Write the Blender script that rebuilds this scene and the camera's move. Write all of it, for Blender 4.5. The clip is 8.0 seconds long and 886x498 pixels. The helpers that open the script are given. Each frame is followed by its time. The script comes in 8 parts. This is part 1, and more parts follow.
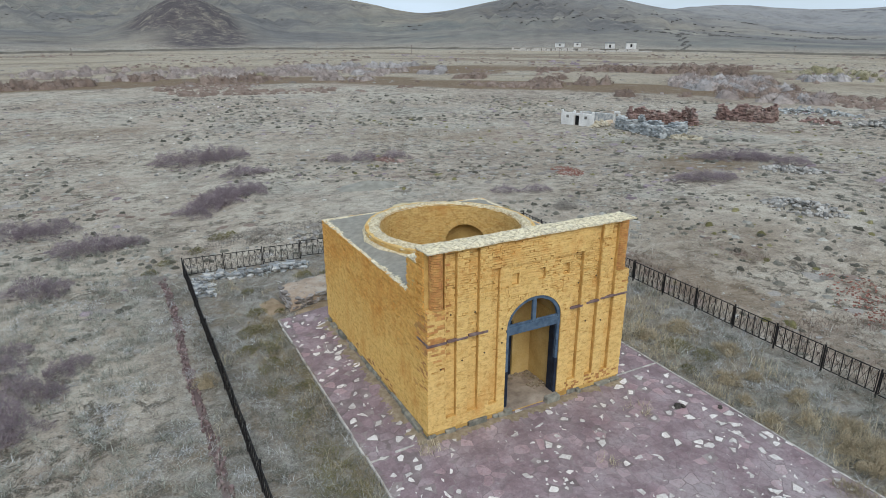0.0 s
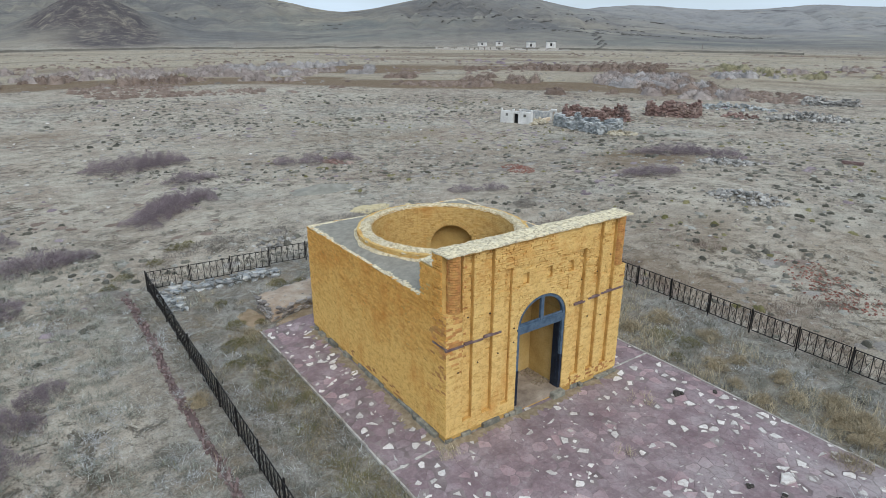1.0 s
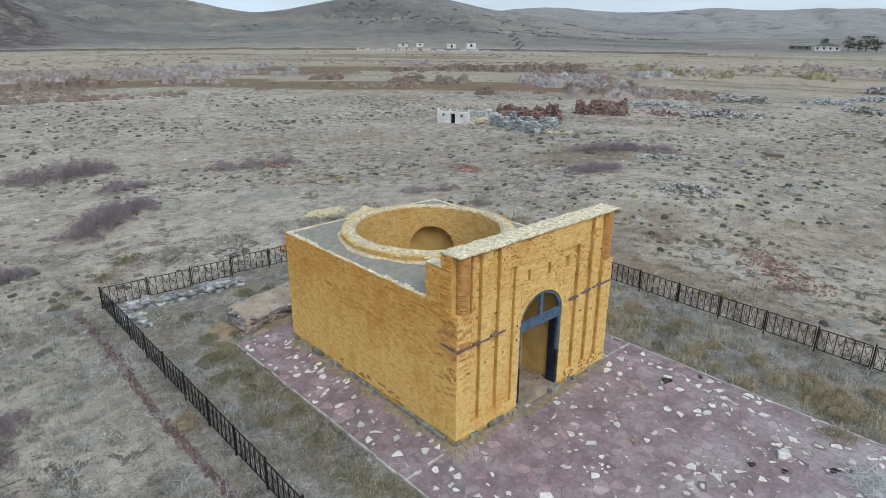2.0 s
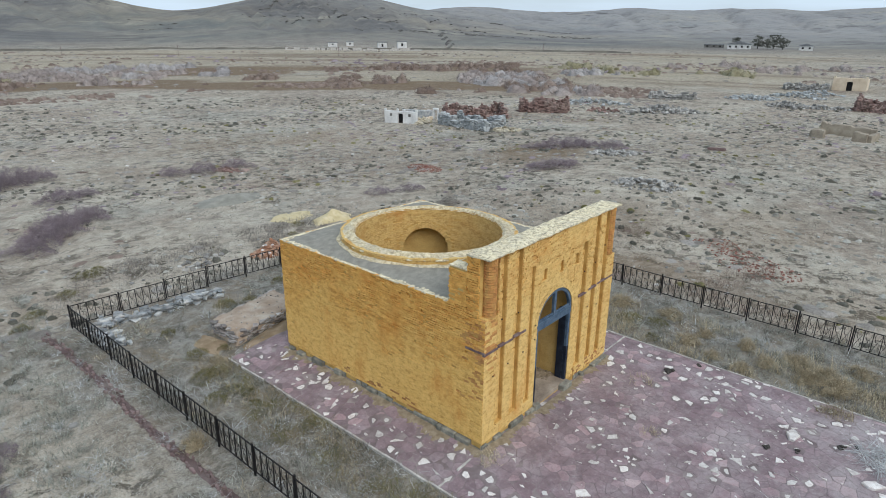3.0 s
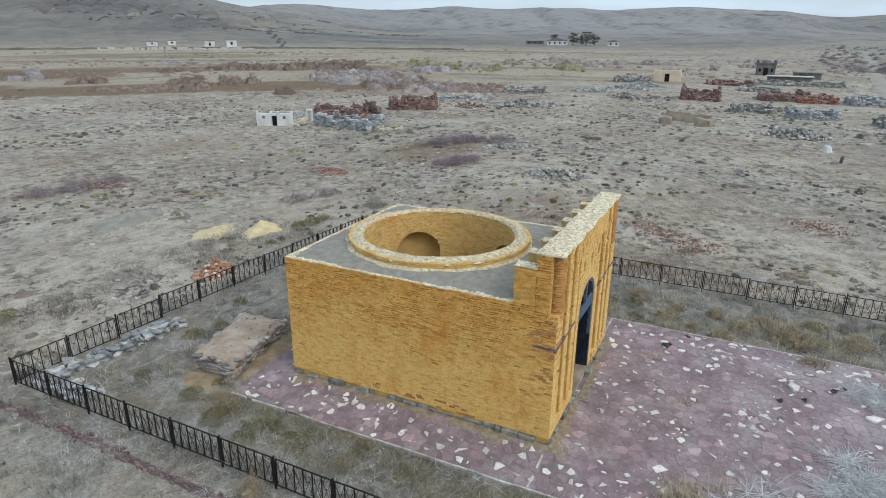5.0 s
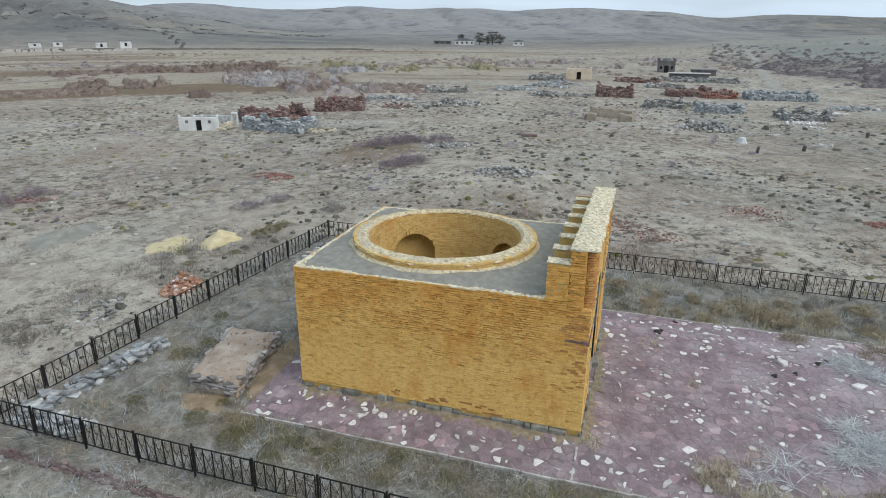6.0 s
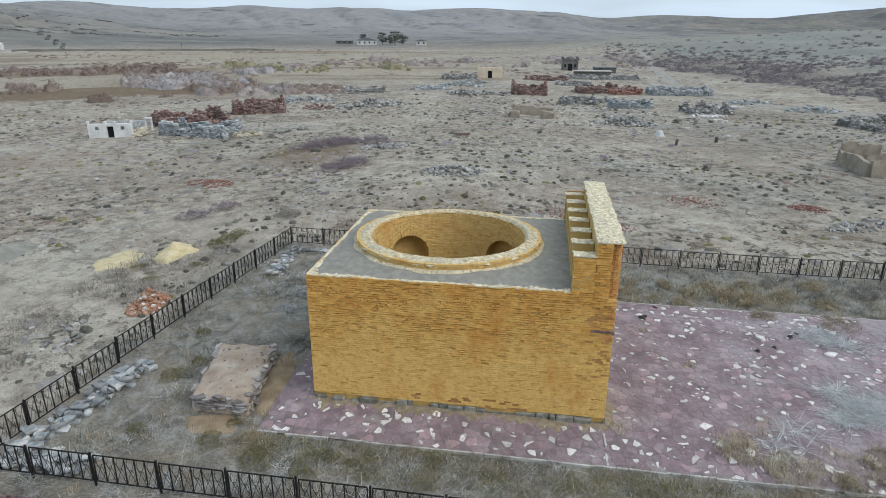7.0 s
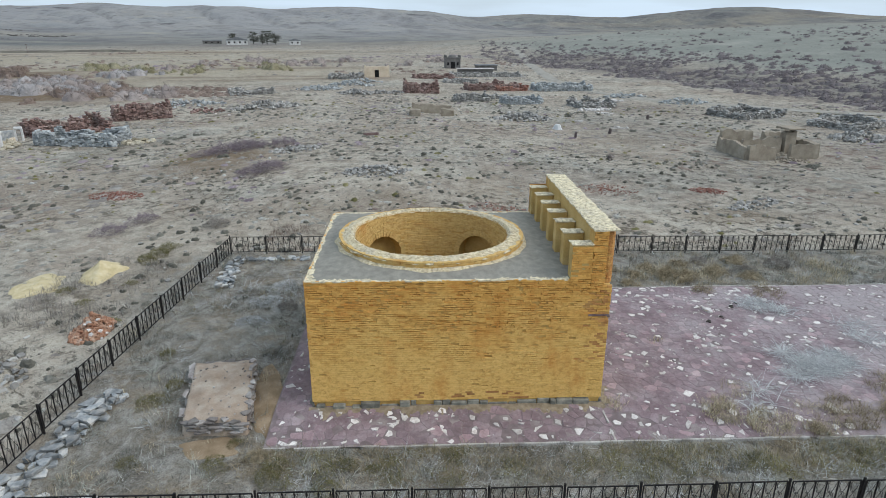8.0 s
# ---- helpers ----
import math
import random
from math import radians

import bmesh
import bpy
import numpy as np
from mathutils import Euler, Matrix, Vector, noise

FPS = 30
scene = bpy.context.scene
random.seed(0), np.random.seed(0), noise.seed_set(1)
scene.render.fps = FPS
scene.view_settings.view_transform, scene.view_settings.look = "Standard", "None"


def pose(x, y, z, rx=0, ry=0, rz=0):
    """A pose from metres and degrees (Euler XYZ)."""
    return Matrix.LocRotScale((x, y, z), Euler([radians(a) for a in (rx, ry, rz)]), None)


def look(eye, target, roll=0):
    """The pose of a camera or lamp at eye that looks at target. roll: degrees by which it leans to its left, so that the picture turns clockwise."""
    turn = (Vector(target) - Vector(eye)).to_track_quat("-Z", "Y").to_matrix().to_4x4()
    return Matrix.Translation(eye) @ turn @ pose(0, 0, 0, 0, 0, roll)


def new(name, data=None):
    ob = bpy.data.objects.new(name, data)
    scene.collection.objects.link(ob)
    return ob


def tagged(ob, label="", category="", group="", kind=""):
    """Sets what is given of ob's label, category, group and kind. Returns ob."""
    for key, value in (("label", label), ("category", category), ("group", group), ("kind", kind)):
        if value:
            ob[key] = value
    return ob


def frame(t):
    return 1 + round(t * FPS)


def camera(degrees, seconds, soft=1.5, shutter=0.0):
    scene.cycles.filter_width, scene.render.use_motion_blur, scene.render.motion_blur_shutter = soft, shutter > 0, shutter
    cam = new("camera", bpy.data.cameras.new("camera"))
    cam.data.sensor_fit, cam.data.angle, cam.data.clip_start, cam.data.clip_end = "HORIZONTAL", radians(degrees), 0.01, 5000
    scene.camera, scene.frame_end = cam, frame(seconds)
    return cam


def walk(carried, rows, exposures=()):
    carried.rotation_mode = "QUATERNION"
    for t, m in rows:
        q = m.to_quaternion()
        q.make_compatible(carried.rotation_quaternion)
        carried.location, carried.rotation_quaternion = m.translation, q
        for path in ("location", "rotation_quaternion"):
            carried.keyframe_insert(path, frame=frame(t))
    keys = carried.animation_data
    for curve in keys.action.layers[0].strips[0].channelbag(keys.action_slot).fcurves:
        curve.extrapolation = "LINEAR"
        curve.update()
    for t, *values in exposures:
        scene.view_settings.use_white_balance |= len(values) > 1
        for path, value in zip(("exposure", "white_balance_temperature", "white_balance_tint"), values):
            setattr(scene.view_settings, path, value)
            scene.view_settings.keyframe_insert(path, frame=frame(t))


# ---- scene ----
cam = camera(70.6, 8.0, soft=0.9)
PATH = [
    (0, (-5.94, -11.929, 9.826), (-5.054, -10.266, 9.157), 0.1),
    (0.5, (-6.809, -11.33, 9.871), (-5.826, -9.723, 9.2), 0.1),
    (1, (-7.642, -10.731, 9.87), (-6.559, -9.19, 9.199), 0.2),
    (1.5, (-8.374, -10.106, 9.809), (-7.191, -8.639, 9.141), 0.3),
    (3, (-10.343, -7.759, 9.796), (-8.925, -6.517, 9.128), 0.4),
    (3.5, (-11.05, -6.815, 9.813), (-9.565, -5.655, 9.145), 0.4),
    (4, (-11.769, -5.741, 9.839), (-10.221, -4.666, 9.17), 0.4),
    (4.5, (-12.39, -4.578, 9.832), (-10.775, -3.608, 9.162), 0.4),
    (5, (-12.94, -3.359, 9.821), (-11.248, -2.532, 9.15), 0.4),
    (6.5, (-14.198, 0.666, 9.769), (-12.365, 1.108, 9.101), 0.4),
    (7, (-14.485, 2.077, 9.771), (-12.622, 2.364, 9.103), 0.4),
    (7.5, (-14.68, 3.504, 9.778), (-12.798, 3.608, 9.109), 0.3),
    (8, (-14.807, 5.027, 9.777), (-12.924, 4.947, 9.108), 0.3),
]
walk(cam, [(t, look(eye, target, roll)) for t, eye, target, roll in PATH])
# ---------------------------------------------------------------- light
SUN_DIR = Vector((-0.30, -0.85, 0.88)).normalized()
world = bpy.data.worlds.new("overcast_sky")
scene.world = world
world.use_nodes = True
wn = world.node_tree
wn.nodes.clear()
w_out = wn.nodes.new("ShaderNodeOutputWorld")
w_bg = wn.nodes.new("ShaderNodeBackground")
w_sky = wn.nodes.new("ShaderNodeTexSky")
w_sky.sky_type = "NISHITA"
w_sky.sun_disc = False
w_sky.sun_elevation = math.asin(SUN_DIR.z)
w_sky.sun_rotation = math.atan2(SUN_DIR.x, SUN_DIR.y)
w_sky.dust_density = 2.0
w_co = wn.nodes.new("ShaderNodeTexCoord")
w_map = wn.nodes.new("ShaderNodeMapping")
w_map.inputs["Scale"].default_value = (1.0, 1.0, 7.0)
w_noise = wn.nodes.new("ShaderNodeTexNoise")
w_noise.inputs["Scale"].default_value = 2.6
w_noise.inputs["Detail"].default_value = 5.0
w_ramp = wn.nodes.new("ShaderNodeValToRGB")
w_ramp.color_ramp.elements[0].position = 0.36
w_ramp.color_ramp.elements[0].color = (0.66, 0.66, 0.66, 1)
w_ramp.color_ramp.elements[1].position = 0.62
w_ramp.color_ramp.elements[1].color = (0.97, 0.97, 0.97, 1)
w_mix = wn.nodes.new("ShaderNodeMixRGB")
w_mix.inputs["Color2"].default_value = (6.7, 8.2, 9.7, 1)
wn.links.new(w_co.outputs["Generated"], w_map.inputs["Vector"])
wn.links.new(w_map.outputs["Vector"], w_noise.inputs["Vector"])
wn.links.new(w_noise.outputs["Fac"], w_ramp.inputs["Fac"])
wn.links.new(w_ramp.outputs["Color"], w_mix.inputs["Fac"])
wn.links.new(w_sky.outputs["Color"], w_mix.inputs["Color1"])
wn.links.new(w_mix.outputs["Color"], w_bg.inputs["Color"])
w_bg.inputs["Strength"].default_value = 0.102
wn.links.new(w_bg.outputs["Background"], w_out.inputs["Surface"])

sun = new("sun", bpy.data.lights.new("sun", "SUN"))
sun.data.energy = 1.78
sun.data.angle = radians(46)
sun.data.color = (1.0, 0.955, 0.885)
sun.matrix_world = look(SUN_DIR * 60, (0, 0, 0))


# ---------------------------------------------------------------- materials
def node_material(name, rough=0.9):
    m = bpy.data.materials.new(name)
    m.use_nodes = True
    nt = m.node_tree
    bsdf = nt.nodes["Principled BSDF"]
    bsdf.inputs["Roughness"].default_value = rough
    bsdf.inputs["Specular IOR Level"].default_value = 0.25
    return m, nt, bsdf


def coords(nt, scale=(1, 1, 1), kind="Object"):
    """World-sized coordinates: every mesh is built in world metres."""
    g = nt.nodes.new("ShaderNodeNewGeometry")
    mp = nt.nodes.new("ShaderNodeMapping")
    mp.inputs["Scale"].default_value = scale
    nt.links.new(g.outputs["Position"], mp.inputs["Vector"])
    return mp.outputs["Vector"]


def noise_tex(nt, vec, scale, detail=4.0, rough=0.55, distort=0.0):
    n = nt.nodes.new("ShaderNodeTexNoise")
    n.inputs["Scale"].default_value = scale
    n.inputs["Detail"].default_value = detail
    n.inputs["Roughness"].default_value = rough
    n.inputs["Distortion"].default_value = distort
    nt.links.new(vec, n.inputs["Vector"])
    return n.outputs["Fac"]


def ramp(nt, fac, *stops):
    r = nt.nodes.new("ShaderNodeValToRGB")
    els = r.color_ramp.elements
    while len(els) < len(stops):
        els.new(0.5)
    for e, (p, c) in zip(els, stops):
        e.position = p
        e.color = (*c, 1) if len(c) == 3 else c
    nt.links.new(fac, r.inputs["Fac"])
    return r.outputs["Color"]


def grey(v):
    return (v, v, v)


def mixc(nt, fac, a, b, mode="MIX"):
    m = nt.nodes.new("ShaderNodeMixRGB")
    m.blend_type = mode
    for sock, v in (("Fac", fac), ("Color1", a), ("Color2", b)):
        if isinstance(v, (int, float)):
            m.inputs[sock].default_value = v
        elif isinstance(v, tuple):
            m.inputs[sock].default_value = (*v, 1)
        else:
            nt.links.new(v, m.inputs[sock])
    return m.outputs["Color"]


def bump(nt, bsdf, height, strength=0.4, dist=0.02):
    b = nt.nodes.new("ShaderNodeBump")
    b.inputs["Strength"].default_value = strength
    b.inputs["Distance"].default_value = dist
    nt.links.new(height, b.inputs["Height"])
    nt.links.new(b.outputs["Normal"], bsdf.inputs["Normal"])


def rand_value(nt, island=False):
    if island:
        return nt.nodes.new("ShaderNodeNewGeometry").outputs["Random Per Island"]
    return nt.nodes.new("ShaderNodeObjectInfo").outputs["Random"]


def mottled(name, c1, c2, c3, scale=6.0, fine=60.0, rough=0.9, bump_s=0.35, bump_d=0.01, island=False, spread=0.0):
    """Three-tone mottling, fine grain and relief; spread varies the tone from piece to piece."""
    m, nt, bsdf = node_material(name, rough)
    v = coords(nt)
    big = noise_tex(nt, v, scale, 5.0)
    small = noise_tex(nt, v, fine, 3.0)
    col = ramp(nt, big, (0.32, c1), (0.5, c2), (0.68, c3))
    col = mixc(nt, 0.35, col, ramp(nt, small, (0.3, grey(0.45)), (0.7, grey(1.0))), "MULTIPLY")
    if spread:
        r = rand_value(nt, island)
        col = mixc(nt, 1.0, col, ramp(nt, r, (0.0, grey(1 - spread)), (1.0, grey(1.0))), "MULTIPLY")
    nt.links.new(col, bsdf.inputs["Base Color"])
    bump(nt, bsdf, small, bump_s, bump_d)
    return m


def brick_material(name, island, rise=-0.15, tint=(1.055, 0.95, 0.755)):
    """Ochre clay brick; orange with weather towards the top courses, pale mortar smear low down."""
    m, nt, bsdf = node_material(name, 0.92)
    v = coords(nt)
    flat = coords(nt, (1, 1, 2.6))
    r = rand_value(nt, island)
    col = ramp(nt, r, (0.0, (0.57, 0.315, 0.095)), (0.12, (0.64, 0.365, 0.112)), (0.5, (0.69, 0.41, 0.13)), (0.84, (0.77, 0.485, 0.17)), (1.0, (0.70, 0.36, 0.11)))
    pale = ramp(nt, r, (0.0, (0.75, 0.52, 0.20)), (0.15, (0.78, 0.56, 0.225)), (1.0, (0.83, 0.61, 0.26)))
    sep = nt.nodes.new("ShaderNodeSeparateXYZ")
    nt.links.new(v, sep.inputs["Vector"])
    big = noise_tex(nt, flat, 0.75, 5.0, 0.65)
    mr = nt.nodes.new("ShaderNodeMath")
    mr.operation = "MULTIPLY_ADD"
    nt.links.new(sep.outputs["Z"], mr.inputs[0])
    mr.inputs[1].default_value = rise
    nt.links.new(big, mr.inputs[2])
    low = ramp(nt, mr.outputs[0], (-0.0, grey(0.12)), (0.30, grey(0.92)))
    col = mixc(nt, low, col, pale)
    grime = noise_tex(nt, coords(nt, (1, 1, 1.7)), 5.0, 8.0, 0.85, 0.3)
    col = mixc(nt, ramp(nt, grime, (0.48, grey(0)), (0.64, grey(0.75))), col, (0.42, 0.212, 0.058))
    col = mixc(nt, ramp(nt, grime, (0.32, grey(0.6)), (0.46, grey(0))), col, (0.88, 0.62, 0.24))
    stain = noise_tex(nt, coords(nt, (1, 1, 0.55)), 1.1, 8.0, 0.72)
    col = mixc(nt, ramp(nt, stain, (0.52, grey(0)), (0.74, grey(0.75))), col, (0.60, 0.27, 0.065))
    fine = noise_tex(nt, v, 60.0, 3.0)
    col = mixc(nt, 0.3, col, ramp(nt, fine, (0.3, grey(0.55)), (0.7, grey(1.0))), "MULTIPLY")
    col = mixc(nt, 1.0, col, tint, "MULTIPLY")
    nt.links.new(col, bsdf.inputs["Base Color"])
    bump(nt, bsdf, fine, 0.5, 0.006)
    return m


MAT_BRICK = brick_material("ochre_brick", False)
MAT_BRICK_J = brick_material("ochre_brick_joined", True)
MAT_BRICK_FRONT = brick_material("pale_ochre_facing_brick", True, -0.055, (1.02, 0.99, 0.93))
MAT_DRUM_BRICK = brick_material("dusty_ochre_drum_brick", True, -0.055, (0.87, 0.85, 0.82))
MAT_RED_BRICK = mottled("red_clay_brick", (0.60, 0.27, 0.10), (0.69, 0.35, 0.12), (0.73, 0.43, 0.15), 5.0, 50, spread=0.3, island=True)
MAT_MORTAR = mottled("sandy_mortar", (0.46, 0.27, 0.08), (0.60, 0.375, 0.12), (0.72, 0.48, 0.175), 2.5, 40, bump_s=0.6)
MAT_PLASTER = mottled("ochre_plaster", (0.50, 0.335, 0.12), (0.59, 0.41, 0.155), (0.65, 0.475, 0.21), 1.8, 30, bump_s=0.4)
MAT_SCREED = mottled("grey_roof_screed", (0.245, 0.232, 0.20), (0.285, 0.272, 0.236), (0.345, 0.327, 0.278), 5.0, 45, bump_s=0.7)


def coping_material(name, dark, mid, cream, white, low):
    m, nt, bsdf = node_material(name, 0.95)
    v = coords(nt)
    a = noise_tex(nt, v, 9.0, 10.0, 0.86, 0.5)
    b = noise_tex(nt, v, 70.0, 3.0)
    wide = noise_tex(nt, v, 1.6, 5.0, 0.7)
    col = ramp(nt, a, (low, dark), (low + 0.055, mid), (low + 0.09, cream), (0.60, white))
    col = mixc(nt, ramp(nt, wide, (0.46, grey(0.0)), (0.62, grey(0.4))), col, (0.40, 0.37, 0.315))
    col = mixc(nt, 0.25, col, ramp(nt, b, (0.3, grey(0.45)), (0.65, grey(1.0))), "MULTIPLY")
    nt.links.new(col, bsdf.inputs["Base Color"])
    bump(nt, bsdf, a, 0.6, 0.012)
    return m


MAT_COPING = coping_material("crumbling_lime_coping", (0.28, 0.25, 0.19), (0.50, 0.43, 0.30), (0.76, 0.66, 0.44), (0.90, 0.84, 0.66), 0.41)
MAT_RING = coping_material("dusty_lime_ring", (0.28, 0.235, 0.16), (0.47, 0.385, 0.245), (0.62, 0.525, 0.34), (0.82, 0.75, 0.56), 0.41)
MAT_BLUE = mottled("faded_blue_paint", (0.050, 0.085, 0.135), (0.085, 0.135, 0.20), (0.125, 0.18, 0.245), 7.0, 80, rough=0.55, bump_s=0.2)
MAT_NAVY = mottled("dark_navy_paint", (0.010, 0.015, 0.028), (0.016, 0.024, 0.042), (0.030, 0.042, 0.066), 6.0, 70, rough=0.5, bump_s=0.2)
MAT_TIMBER = mottled("weathered_purple_timber", (0.13, 0.085, 0.085), (0.19, 0.13, 0.125), (0.26, 0.21, 0.20), 5.0, 60)
MAT_PLINTH = mottled("grey_green_stone", (0.19, 0.188, 0.16), (0.29, 0.282, 0.24), (0.42, 0.40, 0.335), 6.0, 50, spread=0.4)
MAT_KERB = mottled("whitewashed_kerb", (0.30, 0.28, 0.265), (0.48, 0.46, 0.435), (0.66, 0.64, 0.61), 3.0, 40)
FLAG = ((0.225, 0.160, 0.178), (0.290, 0.216, 0.237), (0.375, 0.310, 0.330))


def flag_material(name, island):
    """Purple flagstone under a grey-lilac film of dust, thicker towards the open end of the paving."""
    m, nt, bsdf = node_material(name, 0.9)
    v = coords(nt)
    big, mid, small = noise_tex(nt, v, 0.8, 5.0), noise_tex(nt, v, 0.55, 7.0, 0.7, 0.5), noise_tex(nt, v, 45, 3.0)
    col = ramp(nt, big, (0.32, FLAG[0]), (0.5, FLAG[1]), (0.68, FLAG[2]))
    col = mixc(nt, 1.0, col, ramp(nt, rand_value(nt, island), (0.0, grey(0.80)), (0.85, grey(1.04)), (1.0, (1.5, 1.42, 1.38))), "MULTIPLY")
    sep = nt.nodes.new("ShaderNodeSeparateXYZ")
    nt.links.new(v, sep.inputs["Vector"])
    k = nt.nodes.new("ShaderNodeMath")
    k.operation = "MULTIPLY_ADD"
    nt.links.new(sep.outputs["Y"], k.inputs[0])
    k.inputs[1].default_value = -0.022
    nt.links.new(mid, k.inputs[2])
    col = mixc(nt, ramp(nt, k.outputs[0], (0.56, grey(0.0)), (0.84, grey(0.75))), col, (0.42, 0.385, 0.39))
    spots = noise_tex(nt, v, 7.0, 7.0, 0.8)
    col = mixc(nt, ramp(nt, spots, (0.50, grey(0)), (0.66, grey(0.55))), col, (0.13, 0.105, 0.11))
    col = mixc(nt, ramp(nt, spots, (0.34, grey(0.5)), (0.46, grey(0))), col, (0.43, 0.395, 0.40))
    col = mixc(nt, 0.35, col, ramp(nt, small, (0.3, grey(0.45)), (0.7, grey(1.0))), "MULTIPLY")
    nt.links.new(col, bsdf.inputs["Base Color"])
    bump(nt, bsdf, small, 0.35, 0.01)
    return m


MAT_FLAG = flag_material("purple_flagstone", False)
MAT_FLAG_J = flag_material("purple_flagstone_joined", True)
MAT_FLAG_W = mottled("pale_pink_flagstone", (0.64, 0.58, 0.555), (0.83, 0.785, 0.76), (0.93, 0.91, 0.89), 9.0, 40, spread=0.4)
MAT_FLAG_WJ = mottled("pale_pink_flagstone_joined", (0.64, 0.58, 0.555), (0.83, 0.785, 0.76), (0.93, 0.91, 0.89), 9.0, 40, spread=0.4, island=True)
MAT_BED = mottled("dusty_grout", (0.165, 0.130, 0.135), (0.235, 0.192, 0.198), (0.34, 0.30, 0.295), 2.0, 40)
MAT_IRON = mottled("black_iron", (0.010, 0.010, 0.011), (0.016, 0.015, 0.016), (0.030, 0.024, 0.022), 8.0, 60, rough=0.6, bump_s=0.2)
MAT_STONE = mottled("grey_white_stone", (0.27, 0.30, 0.32), (0.48, 0.50, 0.51), (0.74, 0.72, 0.68), 4.0, 40, spread=0.6, bump_s=0.8)
MAT_STONE_J = mottled("grey_ruin_stone", (0.30, 0.295, 0.285), (0.47, 0.46, 0.44), (0.70, 0.68, 0.64), 1.6, 14, spread=0.6, island=True)
MAT_BLUESTONE_J = mottled("blue_grey_ruin_stone", (0.34, 0.365, 0.38), (0.50, 0.53, 0.54), (0.66, 0.68, 0.68), 0.8, 12, spread=0.45, island=True)
MAT_REDSTONE_J = mottled("dark_red_ruin_stone", (0.26, 0.165, 0.148), (0.36, 0.245, 0.218), (0.53, 0.425, 0.375), 0.8, 12, spread=0.5, island=True)
MAT_ORANGE_J = mottled("broken_orange_brick", (0.42, 0.20, 0.125), (0.52, 0.30, 0.20), (0.62, 0.46, 0.36), 3.0, 30, spread=0.4, island=True)
MAT_RUBBLE_RED = mottled("red_brick_rubble", (0.30, 0.125, 0.10), (0.38, 0.175, 0.14), (0.42, 0.26, 0.215), 2.0, 20, spread=0.5, island=True)
MAT_ADOBE = mottled("mud_brick_adobe", (0.25, 0.21, 0.165), (0.33, 0.285, 0.225), (0.41, 0.365, 0.295), 1.2, 12, bump_s=0.6, bump_d=0.03)
MAT_YELLOW_WALL = mottled("pale_yellow_wall", (0.60, 0.49, 0.36), (0.69, 0.575, 0.44), (0.77, 0.665, 0.53), 0.8, 10)
MAT_WHITEWASH = mottled("whitewashed_wall", (0.55, 0.55, 0.55), (0.68, 0.68, 0.67), (0.75, 0.75, 0.74), 0.8, 8)
MAT_DARK_WALL = mottled("grey_concrete_block", (0.11, 0.105, 0.10), (0.16, 0.155, 0.15), (0.22, 0.21, 0.20), 0.8, 8)
# near-black for plates that stand in for the shade inside doorways, windows, holes
MAT_DARK = mottled("dark_opening", (0.012, 0.012, 0.013), (0.016, 0.016, 0.017), (0.022, 0.022, 0.022), 2, 10)
MAT_SAND = mottled("yellow_sand", (0.50, 0.415, 0.235), (0.61, 0.515, 0.315), (0.68, 0.595, 0.40), 3.0, 50, bump_s=0.5)
MAT_TRACK = mottled("pale_dirt_track", (0.27, 0.25, 0.215), (0.34, 0.32, 0.28), (0.40, 0.38, 0.335), 0.6, 8)
MAT_SOIL = mottled("sandy_soil", (0.24, 0.19, 0.15), (0.35, 0.285, 0.225), (0.46, 0.385, 0.31), 2.6, 40, bump_s=0.9)
MAT_PURPLE_EARTH = mottled("purple_broken_stone", (0.16, 0.125, 0.125), (0.22, 0.178, 0.175), (0.30, 0.26, 0.25), 2.2, 30, bump_s=0.6, spread=0.45)
MAT_WINE = mottled("wine_red_broken_stone", (0.215, 0.150, 0.145), (0.29, 0.207, 0.20), (0.40, 0.345, 0.32), 1.6, 30, bump_s=0.6, spread=0.5)
MAT_ROOF_GREY = mottled("slate_sheet_roof", (0.16, 0.17, 0.18), (0.20, 0.21, 0.22), (0.25, 0.26, 0.27), 0.8, 8)


def twig_material(name, c1, c2, c3):
    m, nt, bsdf = node_material(name, 0.95)
    v = coords(nt)
    n = noise_tex(nt, v, 0.9, 5.0, 0.75)
    r = rand_value(nt, True)
    col = ramp(nt, r, (0.0, c1), (0.5, c2), (1.0, c3))
    col = mixc(nt, 0.5, col, ramp(nt, n, (0.36, grey(0.45)), (0.62, grey(1.0))), "MULTIPLY")
    fine = noise_tex(nt, v, 14.0, 6.0, 0.8)
    col = mixc(nt, 0.8, col, ramp(nt, fine, (0.36, grey(0.5)), (0.52, grey(0.95)), (0.66, grey(1.25))), "MULTIPLY")
    nt.links.new(col, bsdf.inputs["Base Color"])
    return m


MAT_STRAW = twig_material("dry_grey_straw", (0.075, 0.077, 0.064), (0.21, 0.214, 0.184), (0.46, 0.46, 0.41))
MAT_STRAW_W = twig_material("bleached_straw", (0.26, 0.265, 0.245), (0.46, 0.465, 0.43), (0.74, 0.735, 0.69))
MAT_STRAW_Y = twig_material("yellow_dry_grass", (0.36, 0.305, 0.205), (0.56, 0.485, 0.345), (0.75, 0.675, 0.50))
MAT_TWIG = twig_material("purple_brown_twigs", (0.21, 0.166, 0.188), (0.295, 0.24, 0.268), (0.39, 0.335, 0.362))
MAT_TWIG_B = twig_material("russet_twigs", (0.19, 0.142, 0.118), (0.255, 0.195, 0.165), (0.325, 0.258, 0.22))
MAT_TWIG_G = twig_material("grey_brown_twigs", (0.20, 0.18, 0.162), (0.30, 0.275, 0.25), (0.40, 0.375, 0.345))
